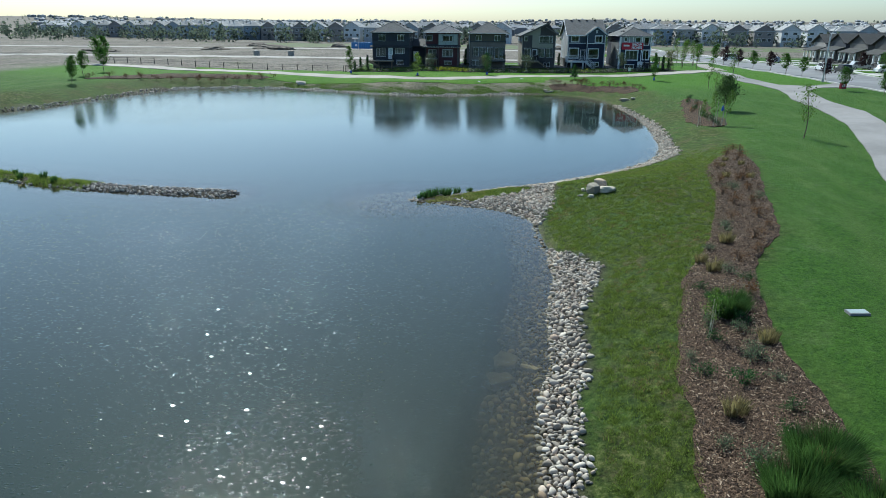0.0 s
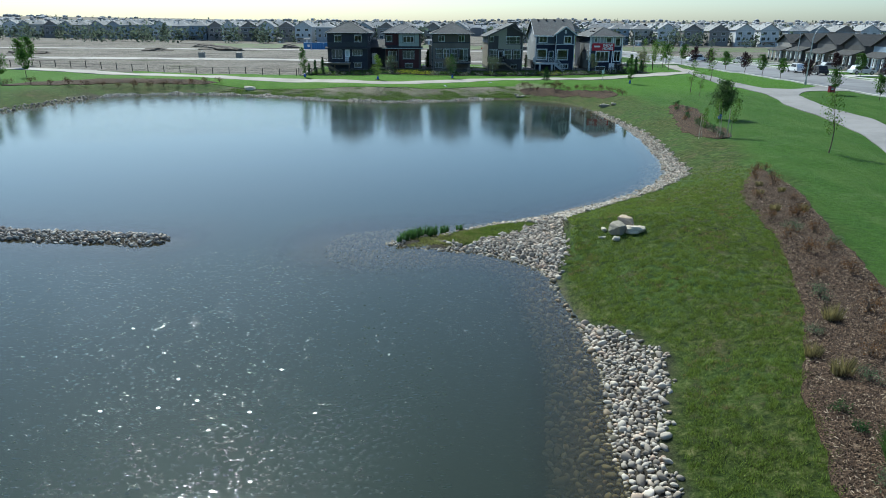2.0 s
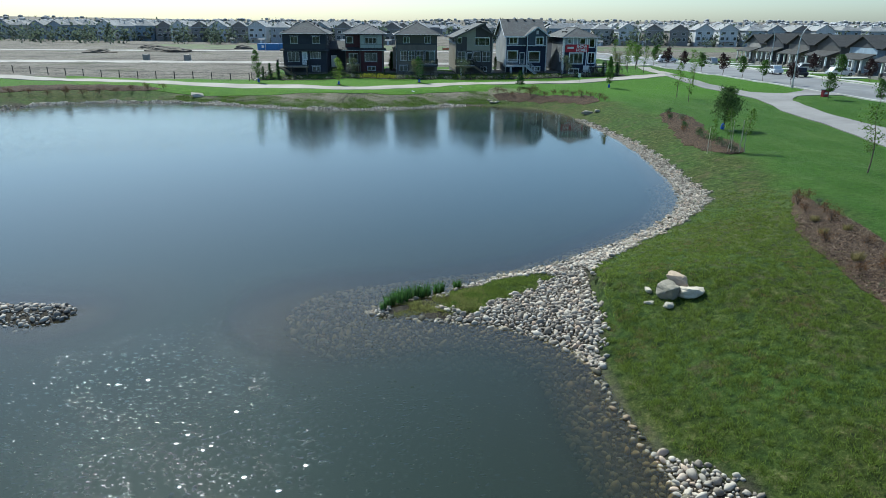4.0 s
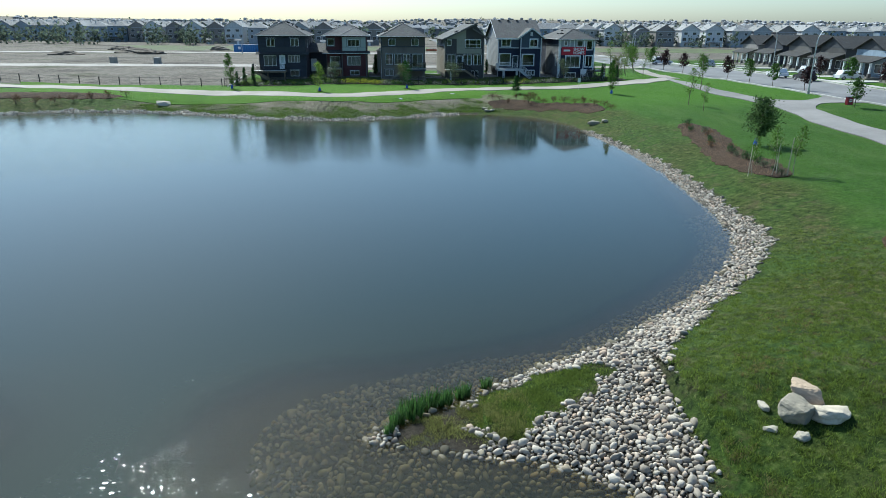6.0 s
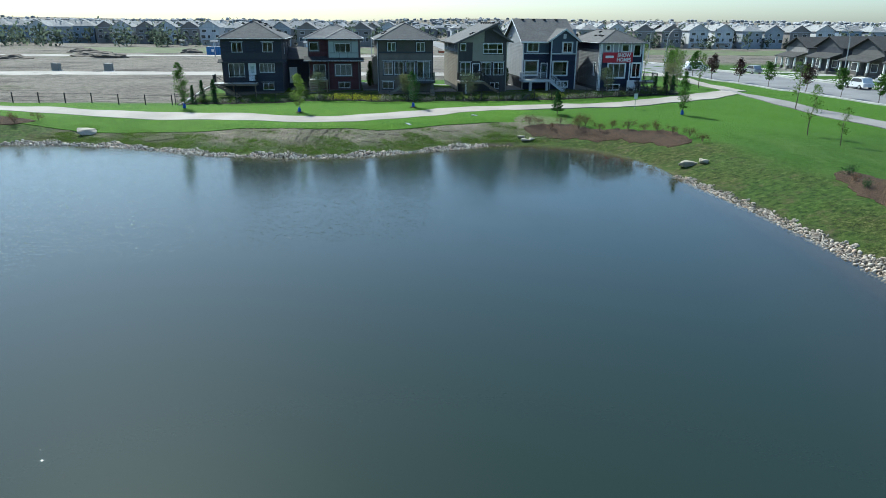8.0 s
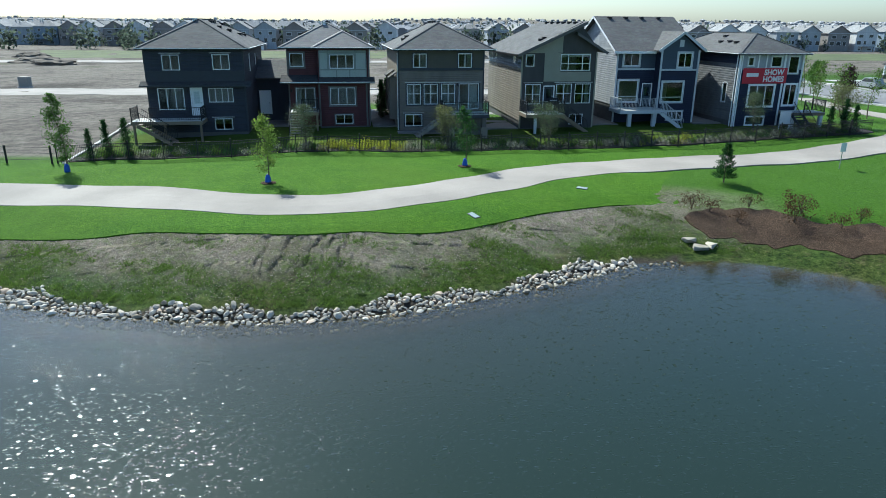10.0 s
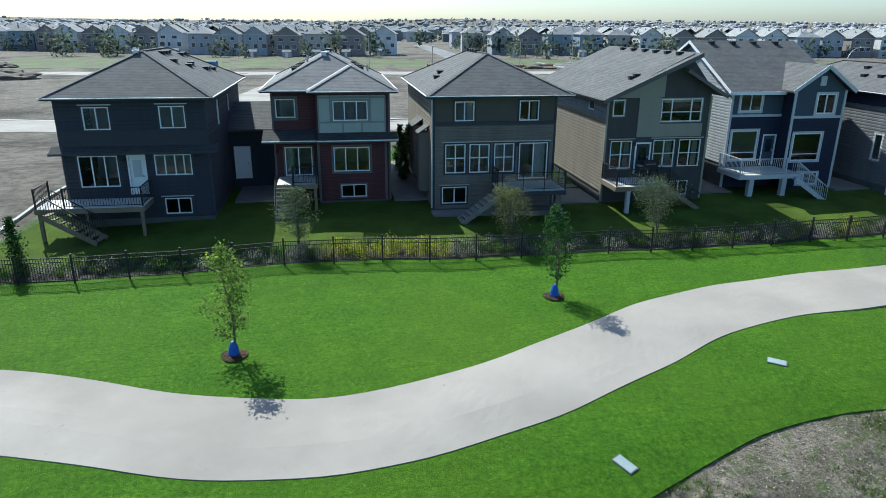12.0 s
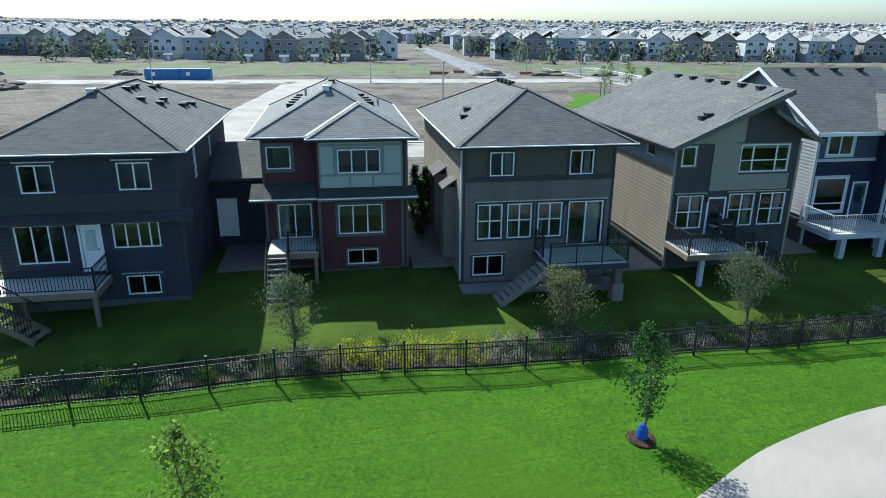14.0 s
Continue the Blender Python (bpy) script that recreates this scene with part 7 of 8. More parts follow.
def shrub(label, wide, tall, leaves, leaf, material, seed, bare=0.0):
    """A low bush: a few stems and a mound of leaves."""
    g = np.random.default_rng(seed)
    t = thing("shrub", label, "shrub", group="bed shrubs")
    m = Mesher()
    for i in range(7):
        w, o = i * 0.9, 0.35 * wide * (0.4 + 0.6 * (i % 3) / 2)
        m.tube([(0, 0, 0), (math.cos(w) * o * 0.5, math.sin(w) * o * 0.5, tall * 0.5), (math.cos(w) * o, math.sin(w) * o, tall * 0.85)], [0.014, 0.010, 0.004], 4)
    part("woody_base", m, BARK, t)
    lump = g.normal(size=(9, 3)) * np.array([0.26 * wide, 0.26 * wide, 0.16 * tall]) + np.array([0, 0, 0.5 * tall])
    k = g.integers(0, 9, leaves)
    c = lump[k] + g.normal(size=(leaves, 3)) * np.array([0.13 * wide, 0.13 * wide, 0.17 * tall])
    c[:, 2] = np.clip(c[:, 2], 0.03, tall)
    part("foliage", mesh_of("foliage", *leaf_quads(c, g, leaf), material), material, t)
    return t


def clump(label, wide, tall, blades, material, seed, category="grass clump", name="grass_clump"):
    """Long grass: bent blades fanning from the ground."""
    g = np.random.default_rng(seed)
    w, rr = g.uniform(0, 6.28, blades), np.sqrt(g.random(blades)) * wide * 0.32
    base = np.stack([np.cos(w) * rr, np.sin(w) * rr, 0 * rr], 1)
    out = np.stack([np.cos(w), np.sin(w), 0 * w], 1) * (wide * 0.28 * g.random(blades))[:, None] + g.normal(size=(blades, 3)) * 0.05 * wide
    h = tall * g.uniform(0.55, 1.05, blades)
    side = np.stack([-np.sin(w + 1), np.cos(w + 1), 0 * w], 1) * (0.012 if name == "reeds" else 0.008)
    mid = base + out * 0.4 + np.stack([0 * h, 0 * h, h * 0.6], 1)
    tip = base + out + np.stack([0 * h, 0 * h, h], 1)
    v = np.stack([base - side, base + side, mid + side, mid - side, tip], 1).reshape(-1, 3)
    k = np.arange(blades)[:, None] * 5
    f = [tuple(q) for q in np.hstack([k, k + 1, k + 2, k + 3]).tolist()] + [tuple(q) for q in np.hstack([k + 3, k + 2, k + 4]).tolist()]
    me = bpy.data.meshes.new(name)
    me.from_pydata(v.tolist(), [], f)
    me.materials.append(material)
    return tagged(new(name, me), label, category, "grass clumps")


shrub_a = plant(shrub("small dark green shrub growing in the mulch", 0.7, 0.55, 420, 0.06, LEAF_DARK, 41), 6.2, 18.0)
shrub_b = plant(shrub("small grey-green shrub growing in the mulch", 0.8, 0.6, 380, 0.06, LEAF_GREY, 42), 7.0, 19.5)
shrub_c = plant(shrub("rust-coloured sparse shrub growing in the mulch", 0.7, 0.65, 260, 0.06, LEAF_RUST, 43), 12.3, 42.0)
grass_a = plant(clump("dense clump of tall green grass in the mulch", 1.5, 0.85, 1800, CLUMP_BLADE, 44), 7.0, 22.6)
plant(clump("wide overgrown clump of tall green grass", 1.9, 0.8, 3400, CLUMP_BLADE, 45), 6.9, 14.3)
plant(clump("wide overgrown clump of tall green grass", 1.8, 0.9, 2400, CLUMP_BLADE, 46), 6.0, 13.2)
plant(clump("tall green grass at the bed's edge", 1.6, 0.8, 1600, CLUMP_BLADE, 47), 7.3, 12.6)
straw = plant(clump("pale dry tuft of grass in the mulch", 0.8, 0.5, 260, DRY_BLADE, 48), 7.6, 20.4)
g5 = random.Random(5)
bed_mid = lambda y: (np.interp(y, [6, 12, 14.6, 17.2, 19.1, 22.5, 26.4, 30.4, 37.6, 47, 56], [3.6, 4, 4.3, 4.7, 4.7, 5.4, 6.3, 8, 10, 11.6, 15.2]), np.interp(y, [6, 12, 15.1, 16.8, 19.2, 22.9, 27.4, 32, 39.8, 46.5, 55.6], [7.6, 7.9, 8, 8, 7.9, 8.2, 9.2, 11.5, 13.2, 14.8, 16.2]))
y = 10.0
while y < 55:
    lo, hi = bed_mid(y)
    for k in (0.28, 0.72):
        x = lo + (hi - lo) * (k + g5.uniform(-0.16, 0.16))
        kind = g5.choice([shrub_a, shrub_b, shrub_a, shrub_b, shrub_c, straw] if y < 26 else [shrub_c, shrub_c, shrub_c, shrub_b, straw])
        again(kind, x, y + g5.uniform(-0.5, 0.5), g5.uniform(0, 6), g5.uniform(0.6, 1.15))
    y += 1.35 if y < 30 else 1.9
for i in range(16):
    k = i / 15
    again(g5.choice([shrub_c, shrub_a, shrub_b]), 19.3 - 2.0 * k + g5.uniform(-0.7, 0.7), 92 - 22 * k, g5.uniform(0, 6), g5.uniform(0.7, 1.3))
dark_rust = plant(shrub("reddish brown feathery shrub above the shore", 1.1, 1.0, 520, 0.08, leaf_material("leaf_red_brown", (0.085, 0.05, 0.028)), 49), 2.4, 118.6)
for x, y, s in ((3.3, 118.3, 0.8), (4.3, 117.0, 0.7), (5.6, 118.4, 0.8), (7.0, 116.2, 1.3), (7.9, 117.2, 1.2), (8.8, 115.0, 0.9), (10.2, 115.6, 0.8), (11.4, 114.3, 1.0), (12.6, 113.2, 0.8), (13.6, 112.4, 1.0), (14.6, 111.0, 0.8), (15.4, 109.0, 0.9), (15.6, 106.6, 0.8)):
    again(dark_rust, x, y, x, s)
for i in range(14):
    k = i / 13
    again(dark_rust, -74 + 26 * k, 105 + 15.2 * k ** 0.7, k * 9, g5.uniform(0.8, 1.3), "dark brown shrub in the far mulch bed")
reed_a = plant(clump("upright green reeds at the spit's tip", 0.75, 0.62, 130, REED, 51, "reeds", "reeds"), -6.5, 43.1)
for x, y, s in ((-6.1, 43.7, 1.1), (-5.6, 43.9, 1.0), (-7.0, 42.8, 0.9), (-5.0, 44.3, 0.9), (-4.2, 44.9, 0.7), (-7.2, 42.2, 0.6), (-6.7, 43.5, 1.0)):
    again(reed_a, x, y, x, s)
for i in range(9):
    x = -46 + i * 1.6
    again(reed_a, x, float(np.interp(x, [-47, -40, -34, -28], [46.2, 44.3, 42.6, 41.6])) + g5.uniform(-0.9, 0.9), i, g5.uniform(0.6, 1.0), "rough green weeds on the stony islet")


def turf(name, boxes, keep, count, tall, material, label, seed, blades=6, bunch=9, clump_r=0.16):
    """Loose blades of grass over a stretch of ground, one mesh."""
    g = np.random.default_rng(seed)
    vs = []
    for x0, x1, y0, y1 in boxes:
        hub = g.integers(0, count // bunch, count)
        x = g.uniform(x0, x1, count // bunch)[hub] + g.normal(size=count) * clump_r
        y = g.uniform(y0, y1, count // bunch)[hub] + g.normal(size=count) * clump_r
        ok = keep(x, y, shore_distance(x, y))
        x, y = np.repeat(x[ok], blades), np.repeat(y[ok], blades)
        x, y = x + g.normal(size=x.size) * 0.05, y + g.normal(size=x.size) * 0.05
        z = height(x, y)
        w, h = g.uniform(0, 6.28, x.size), tall * g.uniform(0.4, 1.2, x.size)
        lean = g.normal(size=(x.size, 2)) * h[:, None] * 0.55
        p = np.stack([x, y, z - 0.01], 1)
        s = np.stack([np.cos(w), np.sin(w), 0 * w], 1) * 0.013
        tip = p + np.stack([lean[:, 0], lean[:, 1], h], 1)
        vs.append(np.stack([p - s, p + s, tip], 1).reshape(-1, 3))
    v = np.vstack(vs)
    me = mesh_of(name, v, np.arange(len(v)).reshape(-1, 3), material)
    return tagged(new(name, me), label, "grass", kind="stuff")


rough_x = lambda y: np.interp(y, [0, 13, 20, 27, 40, 55, 66, 80, 95], [4.2, 4.4, 5, 7, 11, 15, 17, 18, 18])
turf("rough_grass", [(0, 19, 8, 68)], lambda x, y, d: ((np.sin(x * 127.1 + y * 311.7) * 437.5) % 1 > 0.05 + smooth(38, 66, y)) & (d > near_edge(y) * (y < 40) + 0.5) & (x < rough_x(y)) & (x > spit_side(y) * (y > 38) * (y < 50)), 130000, 0.105, GRASS_BLADE, "tufts of unmown green grass on the bank", 61, 5, 6, 0.055)
turf("dry_grass", [(0, 19, 8, 68)], lambda x, y, d: ((np.sin(x * 127.1 + y * 311.7) * 437.5) % 1 > 0.05 + smooth(38, 66, y)) & (d > near_edge(y) * (y < 40) + 0.5) & (x < rough_x(y)) & (np.sin(x * 1.1) * np.cos(y * 0.8) > 0.25) & (x > spit_side(y) * (y > 38) * (y < 50)), 40000, 0.085, DRY_BLADE, "dry straw-coloured grass on the bank", 62, 5, 6, 0.06)
turf("spit_grass", [(-7, 1, 41.5, 47)], lambda x, y, d: in_spit(x, y), 9000, 0.09, GRASS_BLADE, "weedy grass on the low spit", 63)
turf("spit_weeds", [(-6.6, -3.2, 41.8, 44.2)], lambda x, y, d: (d > -0.25) & (np.sin(x * 3.1) * np.cos(y * 3.7) > -0.35), 2600, 0.10, PALE_WEED, "pale yellowish algae and weeds at the spit's tip", 68)
turf("bank_weeds", [(-45, 4, 107.5, 119)], lambda x, y, d: (d > 0.7) & (d < 6.0) & (np.sin(x * 0.9 + y) * np.cos(y * 1.3) + 0.9 * ((np.sin(x * 127.1 + y * 311.7) * 437.5) % 1 - 0.5) > -0.75 + 0.32 * d), 70000, 0.10, BANK_WEED, "scattered green weeds on the bare soil bank", 64)
turf("island_weeds", [(-47, -30, 40.5, 48)], lambda x, y, d: line_distance(x, y, ISLAND) < 1.0, 9000, 0.26, GRASS_BLADE, "rank green weeds over the islet", 65)


def chips(name, count, label, seed):
    """Loose bark chips over the near bed."""
    g = np.random.default_rng(seed)
    y = g.uniform(8, 50, count)
    lo, hi = bed_mid(y)
    x = lo + (hi - lo) * g.uniform(0.03, 0.97, count)
    z = height(x, y) + 0.10
    a = g.normal(size=(count, 3)) * np.array([1, 1, 0.3])
    a /= np.linalg.norm(a, axis=1)[:, None]
    b = np.cross(a, np.array([0, 0, 1.0]) + g.normal(size=(count, 3)) * 0.3)
    b /= np.linalg.norm(b, axis=1)[:, None]
    l, w = g.uniform(0.015, 0.06, (count, 1)), g.uniform(0.006, 0.016, (count, 1))
    c = np.stack([x, y, z], 1)
    v = np.stack([c - a * l - b * w, c + a * l - b * w, c + a * l + b * w, c - a * l + b * w], 1).reshape(-1, 3)
    bark = Nodes("bark_chip")
    bark.out(bark.ramp(bark.t.nodes.new("ShaderNodeNewGeometry").outputs["Random Per Island"], (0.0, (0.018, 0.011, 0.007)), (0.6, (0.090, 0.053, 0.032)), (0.9, (0.20, 0.135, 0.085)), (1.0, (0.42, 0.34, 0.25))), 0.9)
    return tagged(new(name, mesh_of(name, v, np.arange(4 * count).reshape(count, 4), bark.mat)), label, "bark chips", kind="stuff")


chips("bark_chips", 60000, "loose brown bark chips strewn over the bed", 67)
clods = spread([(-45, 4, 107.5, 119.5)], lambda x, y, d: (d > 1.2) & (d < 6.3), (0.018, 0.075), 60000, 0.9, 66)
stone_heap("soil_clods", clods, "small stones and clods strewn on bare soil", material=stone_material("clod", (0.24, 0.205, 0.17), (0.42, 0.375, 0.32)))
for x, y, s in ((21, 236, 1.25), (22.4, 238, 1.1), (24, 240, 1.3), (28, 243, 1.35), (29.5, 244, 1.1)):
    again(sparse, x, y, x, s, "thin sparse young birch by the street corner")

# ---- iron fence along the back gardens ----
fence_path = curve(FENCE_LINE[2:], 0.4)
fence_len = np.concatenate([[0], np.cumsum(np.linalg.norm(np.diff(fence_path, axis=0), axis=1))])


def fence_at(s):
    return float(np.interp(s, fence_len, fence_path[:, 0])), float(np.interp(s, fence_len, fence_path[:, 1]))


iron_fence = thing("iron_fence", "black ornamental iron fence with slim pickets along the lawn", "fence")
post_me = Mesher().box(-0.035, 0.035, -0.035, 0.035, -0.2, 1.32).box(-0.045, 0.045, -0.045, 0.045, 1.32, 1.36).mesh("post", BLACK_METAL)
picket_me = Mesher().box(-0.010, 0.010, -0.010, 0.010, 0.08, 1.22).mesh("picket", BLACK_METAL)
PANEL = 2.25
loose = Mesher()
count = 0
for i in range(int(fence_len[-1] / PANEL)):
    a, b = fence_at(i * PANEL), fence_at((i + 1) * PANEL)
    za, zb = ground_at(*a) + 0.05, ground_at(*b) + 0.05
    way = math.atan2(b[1] - a[1], b[0] - a[0])
    o = new("post", post_me)
    o.parent = iron_fence
    o.matrix_basis = pose(a[0], a[1], za, 0, 0, math.degrees(way))
    for hgt in (0.14, 1.0, 1.18):
        part("rail", Mesher().beam((*a, za + hgt), (*b, zb + hgt), 0.03, 0.035), BLACK_METAL, iron_fence)
    n = 21
    for k in range(1, n):
        x, y, z = a[0] + (b[0] - a[0]) * k / n, a[1] + (b[1] - a[1]) * k / n, za + (zb - za) * k / n
        if -34.5 < x < -3 and count < 300:
            p = new("picket", picket_me)
            p.parent = iron_fence
            p.location = (x, y, z)
            count += 1
        else:
            loose.box(x - 0.010, x + 0.010, y - 0.010, y + 0.010, z + 0.08, z + 1.22)
part("picket_run", loose, BLACK_METAL, iron_fence, kind="stuff")

# wire fence along the open field
wire_fence = thing("wire_fence", "dark steel posts with thin wire along the bare field", "fence")
line = resample(curve([(-96, 136.5), (-82, 135), (-70, 133.4), (-56, 131.6), (-44, 130), (-37.4, 129.0)], 1.0), 19)
for i, (x, y) in enumerate(line):
    part("post", Mesher().box(x - 0.05, x + 0.05, y - 0.05, y + 0.05, ground_at(x, y) - 0.2, ground_at(x, y) + 1.25), BLACK_METAL, wire_fence)
    if i:
        px, py = line[i - 1]
        for hgt in (0.3, 0.75, 1.15):
            part("wire", Mesher().beam((px, py, ground_at(px, py) + hgt), (x, y, ground_at(x, y) + hgt), 0.02), BLACK_METAL, wire_fence)

# flower and shrub bed behind the iron fence
bed_green = plant(shrub("leafy green shrub in the fenced planting bed", 0.9, 0.6, 420, 0.07, LEAF_LIGHT, 71), -24.0, 131.6)
bed_dark = plant(shrub("low dark juniper in the fenced planting bed", 0.9, 0.4, 420, 0.06, LEAF_DARK, 72), -26.0, 131.4)
bed_yellow = plant(shrub("bright yellow flowering shrub in the planting bed", 0.9, 0.65, 480, 0.06, FLOWER, 73), -18.6, 132.4)
bed_grey = plant(shrub("silvery grey shrub in the fenced planting bed", 0.8, 0.55, 380, 0.06, leaf_material("leaf_silver", (0.32, 0.34, 0.28)), 74), -9.0, 134.1)
g6 = random.Random(6)
s = 1.5
while s < fence_len[-1] - 1:
    x, y = fence_at(s)
    for off in (0.7, 1.2, 1.75):
        if -19.6 < x < -13.5:
            kind = g6.choice([bed_yellow, bed_yellow, bed_yellow, bed_green])
        elif x < -23:
            kind = g6.choice([bed_dark, bed_dark, bed_green, bed_grey])
        elif 4 < x < 9:
            kind = g6.choice([bed_yellow, bed_green, bed_grey])
        else:
            kind = g6.choice([bed_green, bed_grey, bed_dark, bed_grey])
        again(kind, x + g6.uniform(-0.3, 0.3), y + off + g6.uniform(-0.2, 0.2), g6.uniform(0, 6), g6.uniform(0.7, 1.25))
    s += 0.72

upright = plant(tree("tree", "narrow dark upright juniper at the lot's corner", 2.6, 0.7, 0.04, 1500, 0.08, LEAF_DARK, BARK, 75, cone=0.5), -34.4, 131.0)
again(upright, -33.2, 131.1, 1.0, 1.05)
again(upright, -35.6, 130.5, 2.0, 0.8)
for x, y, sz in ((-15.9, 147, 1.25), (-15.5, 149, 1.4), (-16.2, 151, 1.3), (21.8, 137.6, 0.9), (23.6, 138.2, 1.1), (24.6, 138.4, 0.9), (3.9, 149, 1.0)):
    again(upright, x, y, x, sz)

# concrete side yards between the houses
SLAB = concrete_material("side_yard_slab", (0.20, 0.19, 0.185))
for i, (x, y, w, d) in enumerate(((-26.0, 141.4, 2.6, 9), (-16.4, 141.6, 2.6, 12), (-6.9, 140.8, 3.1, 11), (3.0, 142.8, 2.6, 11), (12.7, 143.2, 2.6, 11), (-14.2, 138.2, 7.4, 1.0))):
    whole(f"pavement_side_yard_{i + 1}", Mesher().box(0, w, 0, d, -0.2, 0.09), SLAB, "grey paved side yard between two houses", "pavement", pose(x, y, ground_at(x, y) + 0.08, 0, 0, TURN), kind="structure")

# ---- small things on the park lawn ----
LID = surface("utility_lid", (0.27, 0.33, 0.33), 0.12, rough=0.6)
for x, y, turn in ((-10.05, 116.75, -52), (-3.05, 121.75, -30), (10.95, 22.45, 5)):
    up = Vector((ground_at(x - 0.4, y) - ground_at(x + 0.4, y), ground_at(x, y - 0.4) - ground_at(x, y + 0.4), 0.8)).normalized()
    lie = Matrix.Translation((x, y, ground_at(x, y) + 0.07)) @ Vector((0, 0, 1)).rotation_difference(up).to_matrix().to_4x4() @ pose(0, 0, 0, 0, 0, turn)
    v = thing("utility_vault", "pale grey-green utility vault lid set in the lawn", "utility lid", lie, "utility lids")
    part("lid_frame", Mesher().box(-0.32, 0.32, -0.19, 0.19, -0.1, 0.014), ROAD, v)
    part("lid", Mesher().box(-0.29, 0.29, -0.16, 0.16, 0.014, 0.026), LID, v)

RED_SIGN = surface("sign_red", (0.28, 0.02, 0.03), 0.1, rough=0.5)
v = thing("sign_box", "dark red box sign standing on the verge", "sign", pose(42.3, 103.4, ground_at(42.3, 103.4), 0, 0, 20) @ Matrix.Scale(0.72, 4))
part("body", Mesher().box(-0.6, 0.6, -0.25, 0.25, 0, 1.15), RED_SIGN, v)
part("cap", Mesher().box(-0.68, 0.68, -0.32, 0.32, 1.15, 1.25), NAVY_DARK, v)
part("lettering", Mesher().box(-0.35, 0.35, -0.262, -0.252, 0.45, 0.65).box(-0.3, 0.3, -0.262, -0.252, 0.75, 0.85), BANNER_WHITE, v)
v = thing("path_sign", "small pale sign on a thin post beside the path", "sign", pose(15.8, 126.4, ground_at(15.8, 126.4), 0, 0, 10))
part("post", Mesher().tube([(0, 0, -0.2), (0, 0, 1.7)], [0.03, 0.03], 8), GREY_METAL, v)
part("plate", Mesher().box(-0.22, 0.22, -0.045, -0.03, 1.15, 1.75), BANNER_WHITE, v)
v = thing("yard_sign", "pale notice board standing in the show home's garden", "sign", pose(19.4, 140.2, ground_at(19.4, 140.2), 0, 0, 5))
part("post", Mesher().box(-0.5, -0.44, -0.03, 0.03, 0, 1.6).box(0.44, 0.5, -0.03, 0.03, 0, 1.6), WHITE, v)
part("board", Mesher().box(-0.5, 0.5, -0.05, -0.032, 0.5, 1.6), BANNER_WHITE, v)
for x, y in ((-79.5, 187), (-69, 186)):
    v = thing("utility_pedestal", "grey utility pedestal on the bare field", "utility box", pose(x, y, ground_at(x, y)), "utility pedestals")
    part("body", Mesher().box(-0.7, 0.7, -0.5, 0.5, 0, 1.5), surface("pedestal_grey", (0.25, 0.25, 0.23), 0.1, rough=0.6), v)
    part("base", Mesher().box(-0.85, 0.85, -0.65, 0.65, -0.2, 0.12), KERB, v)


def street_lamp(x, y, tall, reach, turn):
    v = thing("street_lamp", "tall galvanised street lamp with a curved arm", "street lamp", pose(x, y, ground_at(x, y), 0, 0, turn), "street lamps")
    part("base", Mesher().tube([(0, 0, -0.2), (0, 0, 0.5)], [0.2, 0.18], 8), KERB, v)
    arc = [(0, 0, 0.5), (0, 0, tall * 0.75)] + [(reach * (1 - math.cos(k)), 0, tall * 0.75 + tall * 0.25 * math.sin(k)) for k in (0.4, 0.8, 1.2, 1.57)]
    part("pole", Mesher().tube(arc, [0.10, 0.08, 0.06, 0.055, 0.05, 0.045], 8), GREY_METAL, v)
    part("lamp_head", Mesher().box(reach - 0.1, reach + 0.6, -0.15, 0.15, tall - 0.09, tall + 0.06), GREY_METAL, v)


for x, y, t, rch, a in ((44.2, 115.7, 8.5, 1.6, 0), (40.5, 186, 8.5, 1.6, 0), (-23.3, 270, 9, 0.3, 90), (18.8, 300, 9, 2, 180), (34.1, 300, 9, 2, 180), (44.7, 300, 9, 2, 180), (52.5, 290, 9, 2, 180), (65.9, 271, 9, 2, 0), (-70, 262, 9, 2, 90), (61, 160, 8.5, 1.6, 180), (-12, 186, 8.5, 1.5, 270)):
    street_lamp(x, y, t, rch, a)


